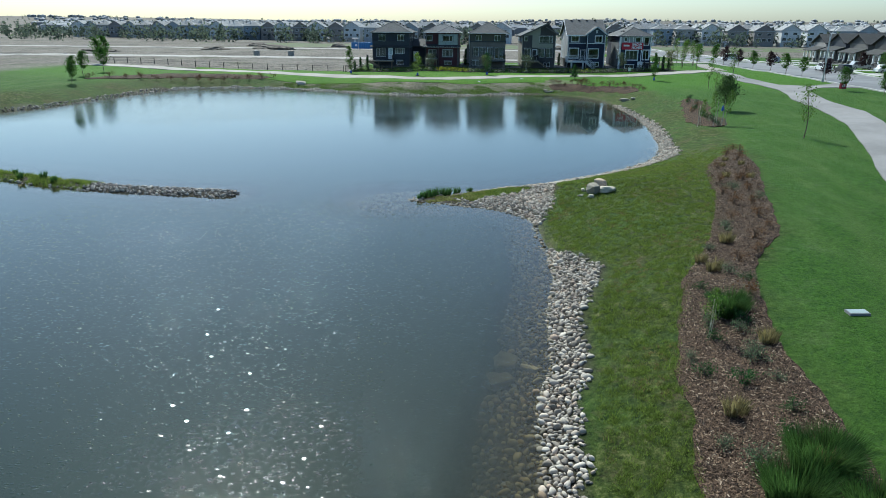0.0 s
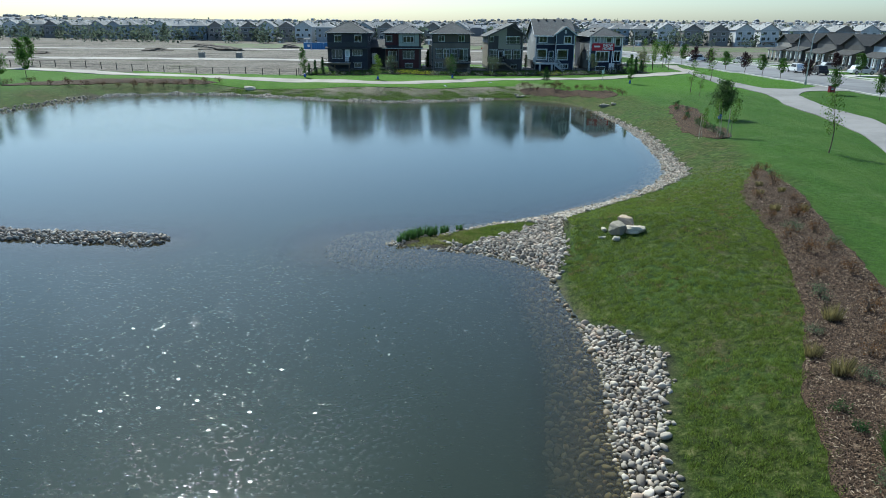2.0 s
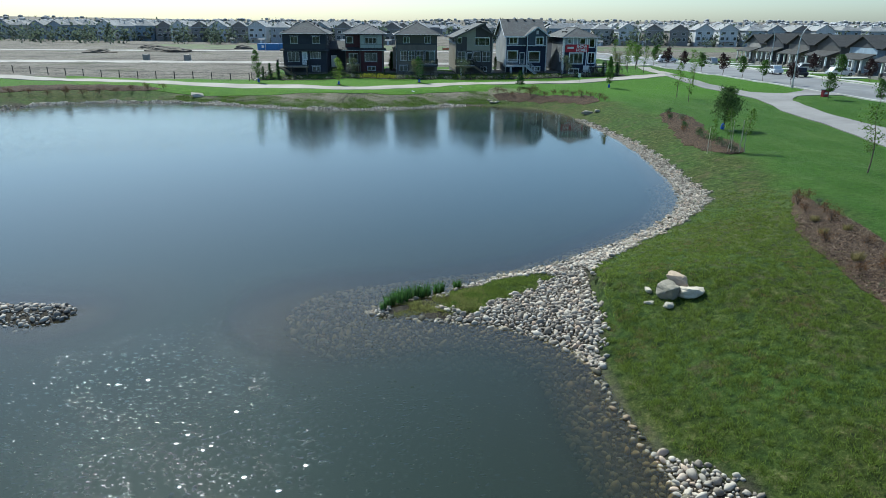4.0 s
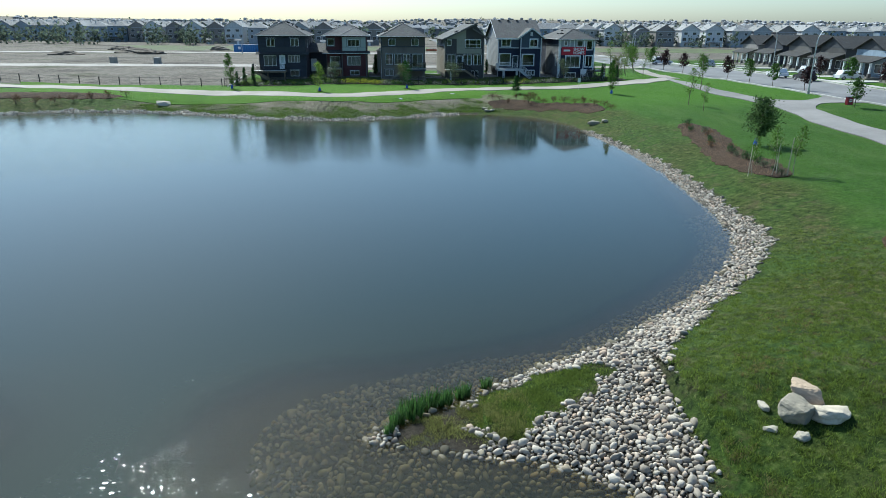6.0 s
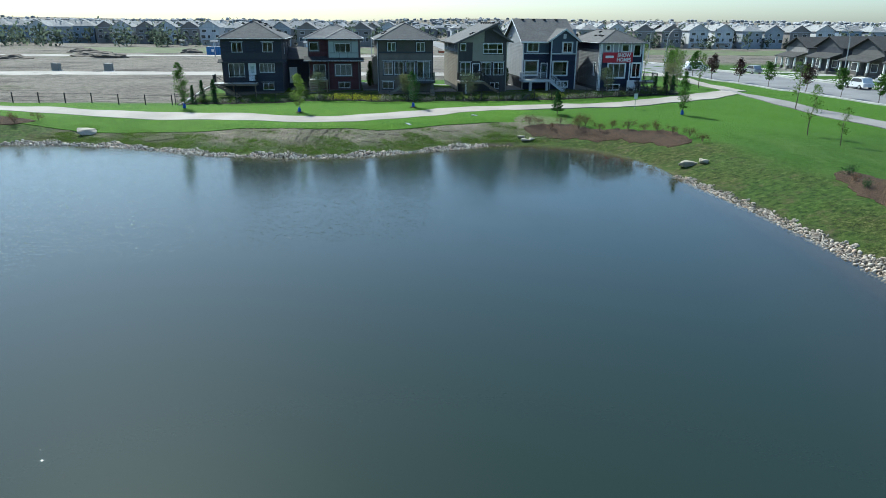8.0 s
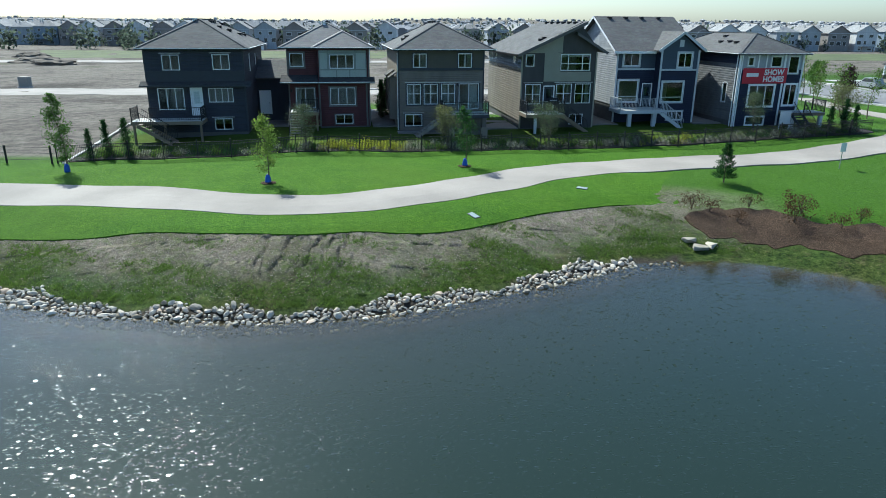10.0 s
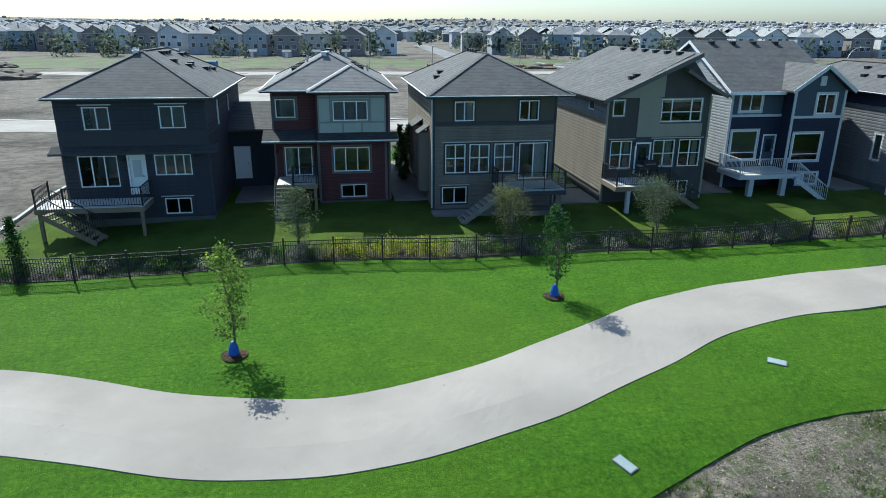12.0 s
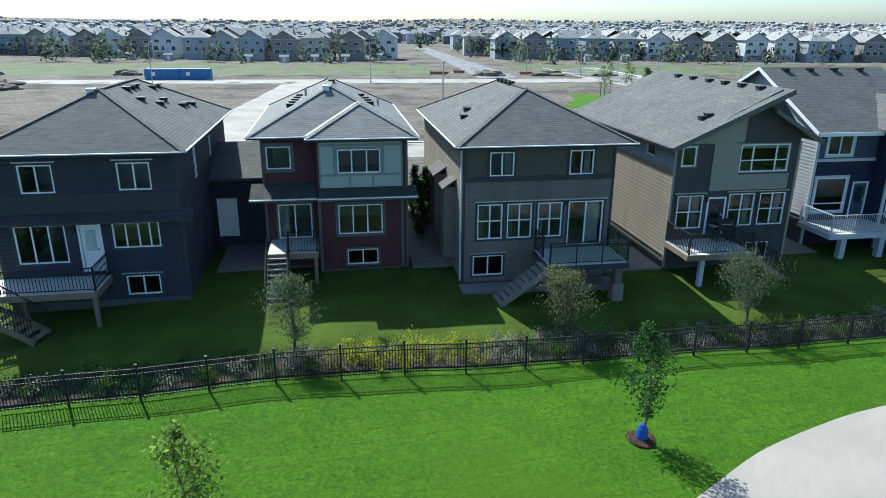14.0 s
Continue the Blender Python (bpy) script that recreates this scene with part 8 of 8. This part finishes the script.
def car(x, y, turn, paint, label, long=4.6, tall=1.62):
    """A parked car seen from afar: body, cabin, windows, wheels, lights."""
    v = thing("car", label, "car", pose(x, y, ground_at(x, y) + 0.05, 0, 0, turn), "parked cars")
    L = long / 2
    side = [(-L, 0.35), (-L + 0.05, 0.85), (-L + 0.5, 0.98), (L - 1.2, 0.98), (L - 0.2, 0.85), (L, 0.55), (L - 0.05, 0.3)]
    b = Mesher().solid([(px, -0.88, pz) for px, pz in side], (0, 1.76, 0))
    part("body", b, paint, v)
    cab = [(-L + 0.35, 0.98), (-L + 0.75, tall), (L - 1.9, tall), (L - 1.15, 0.98)]
    part("cabin", Mesher().solid([(px, -0.76, pz) for px, pz in cab], (0, 1.52, 0)), paint, v)
    for s in (-1, 1):
        gl = [(-L + 0.62, 1.03), (-L + 0.9, tall - 0.1), (L - 2.0, tall - 0.1), (L - 1.45, 1.03)]
        part("side_window", Mesher().solid([(px, s * 0.765, pz) for px, pz in gl], (0, s * 0.012, 0)), NAVY_DARK, v)
        for px in (-L + 0.85, L - 0.9):
            w = part("wheel", Mesher().tube([(px, s * 0.70, 0.33), (px, s * 0.92, 0.33)], [0.33, 0.33], 14), BLACK_METAL, v)
            part("rim", Mesher().tube([(px, s * 0.90, 0.33), (px, s * 0.935, 0.33)], [0.2, 0.18], 10), GREY_METAL, w)
        part("headlight", Mesher().box(L - 0.12, L - 0.02, s * 0.6 - 0.18, s * 0.6 + 0.18, 0.62, 0.78), WHITE, v)
    part("windscreen", Mesher().quad((L - 1.14, -0.7, 1.02), (L - 1.14, 0.7, 1.02), (L - 1.86, 0.68, tall - 0.06), (L - 1.86, -0.68, tall - 0.06)), NAVY_DARK, v)


CAR_WHITE = surface("car_white", (0.72, 0.73, 0.74), 0.03, rough=0.3, bump=0.0)
CAR_DARK = surface("car_dark", (0.03, 0.032, 0.036), 0.05, rough=0.25, bump=0.0)
CAR_SILVER = surface("car_silver", (0.42, 0.43, 0.44), 0.03, rough=0.3, bump=0.0, metal=0.4)
car(51.0, 196, 5, CAR_WHITE, "white pickup-like car parked by the kerb", 5.2, 1.8)
car(58.5, 186, 95, CAR_SILVER, "silver car parked by the kerb")
car(56.6, 149, 92, CAR_WHITE, "white car parked by the kerb")
car(57.0, 140.5, 90, CAR_DARK, "black car parked by the kerb")
car(66.0, 143, 5, CAR_WHITE, "white car parked on a driveway")
car(66.5, 156, 5, CAR_SILVER, "silver car parked on a driveway")

BLUE_STEEL = surface("container_blue", (0.035, 0.15, 0.36), 0.12, rough=0.5)
for x, w in ((-77.6, 8.0), (-69.4, 7.2)):
    v = thing("shipping_container", "blue corrugated steel container at the building site", "container", pose(x, 279, ground_at(x, 279), 0, 0, 0.5), "site containers")
    m = Mesher()
    n = int(w / 0.2)
    edge = [(i * w / n, 0.05 if (i // 2) % 2 else 0.0) for i in range(n + 1)]
    m.solid([(x0, y0, 2.5) for x0, y0 in edge] + [(w, 2.4, 2.5), (0, 2.4, 2.5)], (0, 0, -2.4))
    part("body", m, BLUE_STEEL, v)
    part("roof_sheet", Mesher().box(-0.03, w + 0.03, -0.03, 2.43, 2.5, 2.58), BLUE_STEEL, v)
    part("notice", Mesher().box(1.6, 2.5, -0.06, -0.042, 1.0, 1.9), BANNER_WHITE, v)
ORANGE = surface("safety_orange", (0.42, 0.11, 0.055), 0.3, rough=0.7)
v = thing("safety_fence", "orange plastic safety fence round roadworks", "fence")
for x, y, w in ((-8, 300, 5), (-1, 306, 3), (17, 300, 6), (26, 306, 4)):
    part("mesh_panel", Mesher().box(x, x + w, y, y + 0.05, ground_at(x, y) + 0.1, ground_at(x, y) + 0.8), ORANGE, v)
    for k in range(0, int(w) + 1, 3):
        part("post", Mesher().box(x + k - 0.05, x + k + 0.05, y - 0.05, y, ground_at(x, y), ground_at(x, y) + 1.2), BLACK_METAL, v)
for x, y, w, h in ((-105, 262, 14, 1.6), (-96, 250, 9, 1.3), (-118, 240, 10, 1.2), (-88, 296, 7, 1.5), (-140, 205, 12, 1.0), (8, 296, 8, 1.4), (24, 298, 9, 1.2), (40, 296, 7, 1.0), (-125, 296, 10, 1.4)):
    bm = bmesh.new()
    bmesh.ops.create_icosphere(bm, subdivisions=4, radius=1.0)
    for q in bm.verts:
        q.co *= 1 + 0.35 * noise.noise(q.co * 2.2 + Vector((x, y, 0))) + 0.1 * noise.noise(q.co * 7)
        q.co = Vector((q.co.x * w * 0.5, q.co.y * w * 0.3, max(-0.3, q.co.z) * h))
    me = bpy.data.meshes.new("dirt_mound")
    bm.to_mesh(me)
    bm.free()
    me.materials.append(surface("spoil_soil", (0.15, 0.125, 0.10), 0.3, 0.5, 4, 0.95, 0.6) if "spoil_soil" not in bpy.data.materials else bpy.data.materials["spoil_soil"])
    tagged(new("dirt_mound", me), "heap of bare brown soil on the building site", "soil heap", "soil heaps").location = (x, y, ground_at(x, y))

# ---- distant neighbourhood ----
# siding and shingle colours are lightened to paint in the distance haze
FAR_GREY = siding("hazed_siding_grey", (0.351, 0.378, 0.412))
FAR_TAN = siding("hazed_siding_tan", (0.421, 0.404, 0.378))
FAR_WHITE = siding("hazed_siding_white", (0.60, 0.61, 0.62))
FAR_BLUE = siding("hazed_siding_blue", (0.238, 0.301, 0.374))
FAR_BROWN = siding("hazed_siding_brown", (0.246, 0.228, 0.219))
FAR_ROOF_GREY = shingles("hazed_shingle_grey", (0.27, 0.275, 0.285))
FAR_ROOF_BROWN = shingles("hazed_shingle_brown", (0.235, 0.225, 0.22))
FAR_PANE = surface("far_pane", (0.05, 0.055, 0.065), 0.1, rough=0.12, bump=0.0, spec=0.8)


def far_house(label, siding_mat, roof_mat, w, d, tall, gable, seed, low=False):
    """A house across the fields, its garden side to the south."""
    r = random.Random(seed)
    h = thing("house", label, "house", group="distant houses")
    part("wall", Mesher().box(0, w, 0, d, -0.6, tall), siding_mat, h)
    e, m = 0.5, Mesher()
    if gable:
        p = w * 0.34
        for a, b in (((-e, tall - 0.05), (w / 2, tall + p)), ((w / 2, tall + p), (w + e, tall - 0.05))):
            m.solid([(a[0], -e, a[1]), (b[0], -e, b[1]), (b[0], d + e, b[1]), (a[0], d + e, a[1])], (0, 0, -0.15))
        part("gable", Mesher().quad((0, 0.02, tall), (w, 0.02, tall), (w / 2, 0.02, tall + p - 0.1)), siding_mat, h)
    else:
        k = min(w, d) / 2 + e
        t = tall + k * 0.5
        c = [(-e, -e), (w + e, -e), (w + e, d + e), (-e, d + e)]
        q = [(x, y, tall - 0.02) for x, y in c]
        a, b = ((w / 2, -e + k, t), (w / 2, d + e - k, t)) if d >= w else ((-e + k, d / 2, t), (w + e - k, d / 2, t))
        if d >= w:
            m.quad(q[0], q[1], a).quad(q[1], q[2], b, a).quad(q[2], q[3], b).quad(q[3], q[0], a, b)
        else:
            m.quad(q[0], q[1], b, a).quad(q[1], q[2], b).quad(q[2], q[3], a, b).quad(q[3], q[0], a)
        m.quad(*[(x, y, tall - 0.06) for x, y in reversed(c)])
    ro = part("roof", m, roof_mat, h)
    part("roof_vent", Mesher().box(w * 0.3, w * 0.3 + 0.4, d * 0.3, d * 0.3 + 0.4, tall, tall + 0.4 + w * 0.28), GREY_METAL, ro)
    part("eave_trim", Mesher().box(-e, w + e, -e - 0.04, -e, tall - 0.22, tall - 0.02), GREY_TRIM, ro)
    rows = ((tall - 2.3, tall - 1.0), (tall - 5.2, tall - 3.5)) if tall > 6 else ((tall - 2.2, tall - 0.9),)
    for lo, hi in rows + (((0.5, 1.4),) if tall > 8 else ()):
        n = 2 if hi > tall - 2 or hi < 2 else 3
        for i in range(n):
            c = w * (i + 0.5) / n + r.uniform(-0.5, 0.5)
            ww = r.choice([0.6, 0.8, 1.0])
            f = part("window", Mesher().box(c - ww, c + ww, -0.06, 0.0, lo, hi), WHITE, h)
            part("pane", Mesher().box(c - ww + 0.1, c + ww - 0.1, -0.075, -0.06, lo + 0.1, hi - 0.1), FAR_PANE, f)
    if tall > 8:
        dk = part("deck", Mesher().box(w * 0.15, w * 0.75, -2.6, -0.02, tall - 6.1, tall - 5.9), TIMBER, h)
        part("railing", Mesher().box(w * 0.15, w * 0.75, -2.62, -2.55, tall - 5.0, tall - 4.9), WHITE_METAL, dk)
        for px in (w * 0.17, w * 0.73):
            part("post", Mesher().box(px - 0.1, px + 0.1, -2.6, -2.4, -0.5, tall - 6.1), TIMBER, dk)
    return h


kinds = [
    far_house("grey two-storey house with walkout basement beyond the field", FAR_GREY, FAR_ROOF_GREY, 9.6, 11, 7.9, False, 1),
    far_house("tan two-storey house with small deck beyond the field", FAR_TAN, FAR_ROOF_BROWN, 9.2, 12, 8.2, False, 2),
    far_house("white two-storey house with small deck beyond the field", FAR_WHITE, FAR_ROOF_GREY, 9.0, 11, 8.1, True, 3),
    far_house("blue-grey two-storey house beyond the field", FAR_BLUE, FAR_ROOF_BROWN, 9.8, 11, 8.3, False, 4),
    far_house("brown two-storey house beyond the field", FAR_BROWN, FAR_ROOF_BROWN, 9.4, 12, 7.6, True, 5),
    far_house("pale grey gabled house beyond the field", FAR_GREY, FAR_ROOF_BROWN, 8.8, 10, 7.8, True, 6),
]
g7 = random.Random(17)
used = set()


def put_house(k, x, y, turn):
    m = pose(x, y, ground_at(x, y), 0, 0, turn)
    if k not in used:
        used.add(k)
        kinds[k].matrix_basis = m
    else:
        copy_thing(kinds[k], m)


x = -330.0
while x < 250:
    y = float(np.interp(x, [-330, -155, -104, -58, -8, 12, 52, 95, 250], [455, 402, 384, 368, 392, 392, 388, 380, 372])) + g7.uniform(-2, 2)
    if not -20 < x < 12:
        put_house(g7.randrange(6), x, y, g7.uniform(-4, 4) + (8 if x < -100 else 0))
    x += g7.uniform(11.3, 12.9)
for row, (y0, step) in enumerate(((428, 13), (462, 13), (505, 14), (556, 15))):
    x = -260.0 - 40 * row
    while x < 260 + 40 * row:
        if abs(x + 4 + (y0 - 290) * 0.035) > 19:
            put_house(g7.randrange(6), x, y0 + g7.uniform(-5, 5) - x * 0.06, g7.choice([0, 0, 180, 90]) + g7.uniform(-6, 6))
        x += g7.uniform(step, step + 4)

# garden sheds behind the far row
for i, x in enumerate((-118, -101, -70, -57, -47, -36, -24, 30, 44, 57, 71, 92)):
    y = float(np.interp(x, [-330, -155, -104, -58, -8, 12, 52, 95, 250], [455, 402, 384, 368, 392, 392, 388, 380, 372])) - 9 - (i * 7 % 4)
    v = thing("garden_shed", "small pale garden shed with a pitched roof", "shed", pose(x, y, ground_at(x, y), 0, 0, (i * 37) % 20 - 10), "garden sheds")
    part("body", Mesher().box(-1.5, 1.5, -1.1, 1.1, -0.2, 2.0), (FAR_TAN, FAR_GREY, FAR_BROWN)[i % 3], v)
    part("roof", Mesher().solid([(-1.7, -1.3, 1.95), (1.7, -1.3, 1.95), (1.7, 0, 2.75), (-1.7, 0, 2.75)], (0, 0, -0.1)).solid([(-1.7, 0, 2.75), (1.7, 0, 2.75), (1.7, 1.3, 1.95), (-1.7, 1.3, 1.95)], (0, 0, -0.1)), FAR_ROOF_GREY, v)
    part("door", Mesher().box(-0.5, 0.5, -1.14, -1.1, 0, 1.8), WHITE, v)

# the far town, too small to tell apart
vs = {"wall": ([], []), "roof": ([], [])}
for i in range(1500):
    y = 600 + 2400 * g7.random() ** 1.6
    x = g7.uniform(-0.8, 0.8) * y
    w, d, t = g7.uniform(8, 13), g7.uniform(9, 13), g7.uniform(5, 7.5)
    z = ground_at(x, y)
    v, f = vs["wall"]
    n = len(v)
    v += [(x, y, z - 1), (x + w, y, z - 1), (x + w, y + d, z - 1), (x, y + d, z - 1), (x, y, z + t), (x + w, y, z + t), (x + w, y + d, z + t), (x, y + d, z + t)]
    f += [(n, n + 1, n + 5, n + 4), (n + 1, n + 2, n + 6, n + 5), (n + 2, n + 3, n + 7, n + 6), (n + 3, n, n + 4, n + 7)]
    v, f = vs["roof"]
    n = len(v)
    p = t + w * 0.27
    v += [(x - 0.5, y - 0.5, z + t), (x + w + 0.5, y - 0.5, z + t), (x + w + 0.5, y + d + 0.5, z + t), (x - 0.5, y + d + 0.5, z + t), (x + w / 2, y + w * 0.4, z + p), (x + w / 2, y + d - w * 0.4, z + p)]
    f += [(n, n + 1, n + 4), (n + 1, n + 2, n + 5, n + 4), (n + 2, n + 3, n + 5), (n + 3, n, n + 4, n + 5)]
far_wall = Nodes("far_town_wall")
far_wall.out(far_wall.ramp(far_wall.t.nodes.new("ShaderNodeNewGeometry").outputs["Random Per Island"], (0.0, (0.12, 0.13, 0.15)), (0.6, (0.24, 0.245, 0.25)), (1.0, (0.48, 0.49, 0.5))), 0.8)
# roof greys raised so that their colour carries the haze
far_roof = Nodes("far_town_roof")
far_roof.out(far_roof.ramp(far_roof.t.nodes.new("ShaderNodeNewGeometry").outputs["Random Per Island"], (0.0, (0.24, 0.245, 0.26)), (1.0, (0.40, 0.40, 0.41))), 0.9)
for key, mt, lab in (("wall", far_wall.mat, "pale walls of a far suburb"), ("roof", far_roof.mat, "grey roofs of a far suburb, paled for haze")):
    me = bpy.data.meshes.new("far_town_" + key)
    me.from_pydata(vs[key][0], [], vs[key][1])
    me.materials.append(mt)
    tagged(new("far_town_" + key, me), lab, "suburb", kind="stuff")

# trees between far houses, and wooded hills
g8 = np.random.default_rng(9)
cs, sz = [], []
for i in range(1500):
    if i < 420:
        y, x = g8.uniform(352, 470), g8.uniform(-330, 260)
        if abs(x + 4) < 14:
            continue
        big, n = g8.uniform(2.2, 5.2), 60
    else:
        y = 480 + 2700 * g8.random() ** 1.5
        x = g8.uniform(-0.85, 0.85) * y
        big, n = g8.uniform(2.5, 5), 26
    c = g8.normal(size=(n, 3)) * big * np.array([0.36, 0.36, 0.5]) + np.array([x, y, ground_at(x, y) + big * 0.9])
    cs.append(c)
    sz.append(np.full(n, big * (0.30 if n == 60 else 0.55)))
c, s = np.vstack(cs), np.concatenate(sz)
v, f = leaf_quads(c, g8, 1.0)
v = (v.reshape(-1, 4, 3) - c[:, None]) * s[:, None, None] * 1.3 + c[:, None]
# leaf colour is paled to grey-green, with aerial haze painted into it
tagged(new("far_trees", mesh_of("far_trees", v.reshape(-1, 3), f, leaf_material("far_foliage_hazed", (0.10, 0.13, 0.10)))), "green trees paled for haze among distant houses and hills", "trees", kind="stuff")


# ---- houses over the street ----
def porch_house(x, y, paint, roof, label, seed):
    """A dark house whose porch faces west over the street."""
    r = random.Random(seed)
    h = thing("house", label, "house", pose(x, y, ground_at(x, y) + 0.05, 0, 0, r.uniform(-2, 2)), "houses over the street")
    part("wall", Mesher().box(2.2, 14, 0, 9, -0.4, 4.9), paint, h)
    m = Mesher()
    for a, b in (((-0.5, 4.85), (4.5, 7.0)), ((4.5, 7.0), (9.5, 4.85))):
        m.solid([(1.6, a[0], a[1]), (14.6, a[0], a[1]), (14.6, b[0], b[1]), (1.6, b[0], b[1])], (0, 0, -0.15))
    part("roof", m, roof, h)
    part("gable", Mesher().quad((2.18, 0, 4.9), (2.18, 9, 4.9), (2.18, 4.5, 6.8)), NAVY_DARK, h)
    pr = part("porch_roof", Mesher().solid([(-0.4, 0.2, 3.0), (2.2, 0.2, 3.9), (2.2, 8.8, 3.9), (-0.4, 8.8, 3.0)], (0, 0, -0.18)), ROOF_BLACK, h)
    part("porch_floor", Mesher().box(-0.2, 2.2, 0.3, 8.7, -0.3, 0.45), STAIR_GREY, h)
    for yy in (0.6, 3.2, 5.8, 8.4):
        c = part("porch_column", Mesher().box(-0.15, 0.13, yy - 0.14, yy + 0.14, 1.1, 2.95), WHITE, h)
        part("column_base", Mesher().box(-0.25, 0.23, yy - 0.24, yy + 0.24, 0.2, 1.1), BROWN_TRIM, c)
    part("door", Mesher().box(2.12, 2.2, 4.6, 5.6, 0.45, 2.6), NAVY_DARK, h)
    for yy, z0, z1 in ((1.0, 1.1, 2.6), (6.6, 1.1, 2.6)):
        f = part("window", Mesher().box(2.13, 2.2, yy, yy + 1.8, z0, z1), WHITE, h)
        part("pane", Mesher().box(2.11, 2.13, yy + 0.1, yy + 1.7, z0 + 0.1, z1 - 0.1), FAR_PANE, f)


for i, (y, paint, roof, lab) in enumerate(((104, CHARCOAL, ROOF_BLACK, "charcoal house with stone-based porch columns"), (116.5, BROWN_TRIM, ROOF_BLACK, "brown house with stone-based porch columns"), (129, NAVY_BLACK, ROOF_BLACK, "dark navy house with a deep front porch"), (141.5, FAR_BLUE, ROOF_BLACK, "slate blue house with a deep front porch"), (154, CHARCOAL, ROOF_BLACK, "charcoal house with a deep front porch"), (166.5, BROWN_TRIM, ROOF_BLACK, "grey-brown house with a deep front porch"), (90, FAR_GREY, ROOF_BLACK, "grey house with a deep front porch"), (179, NAVY_BLACK, ROOF_BLACK, "dark navy house with a deep front porch"), (191.5, FAR_BROWN, ROOF_BLACK, "brown house with a deep front porch"))):
    porch_house(68.5 + (y - 130) * 0.03, y, paint, roof, lab, i)
    whole("driveway", Mesher().box(-6, 2.5, -1.6, 1.6, -0.2, 0.0), KERB, "pale concrete driveway before a porch house", "driveway", pose(68, y + 10.5, ground_at(68, y + 10.5) + 0.1), "driveways", kind="structure")
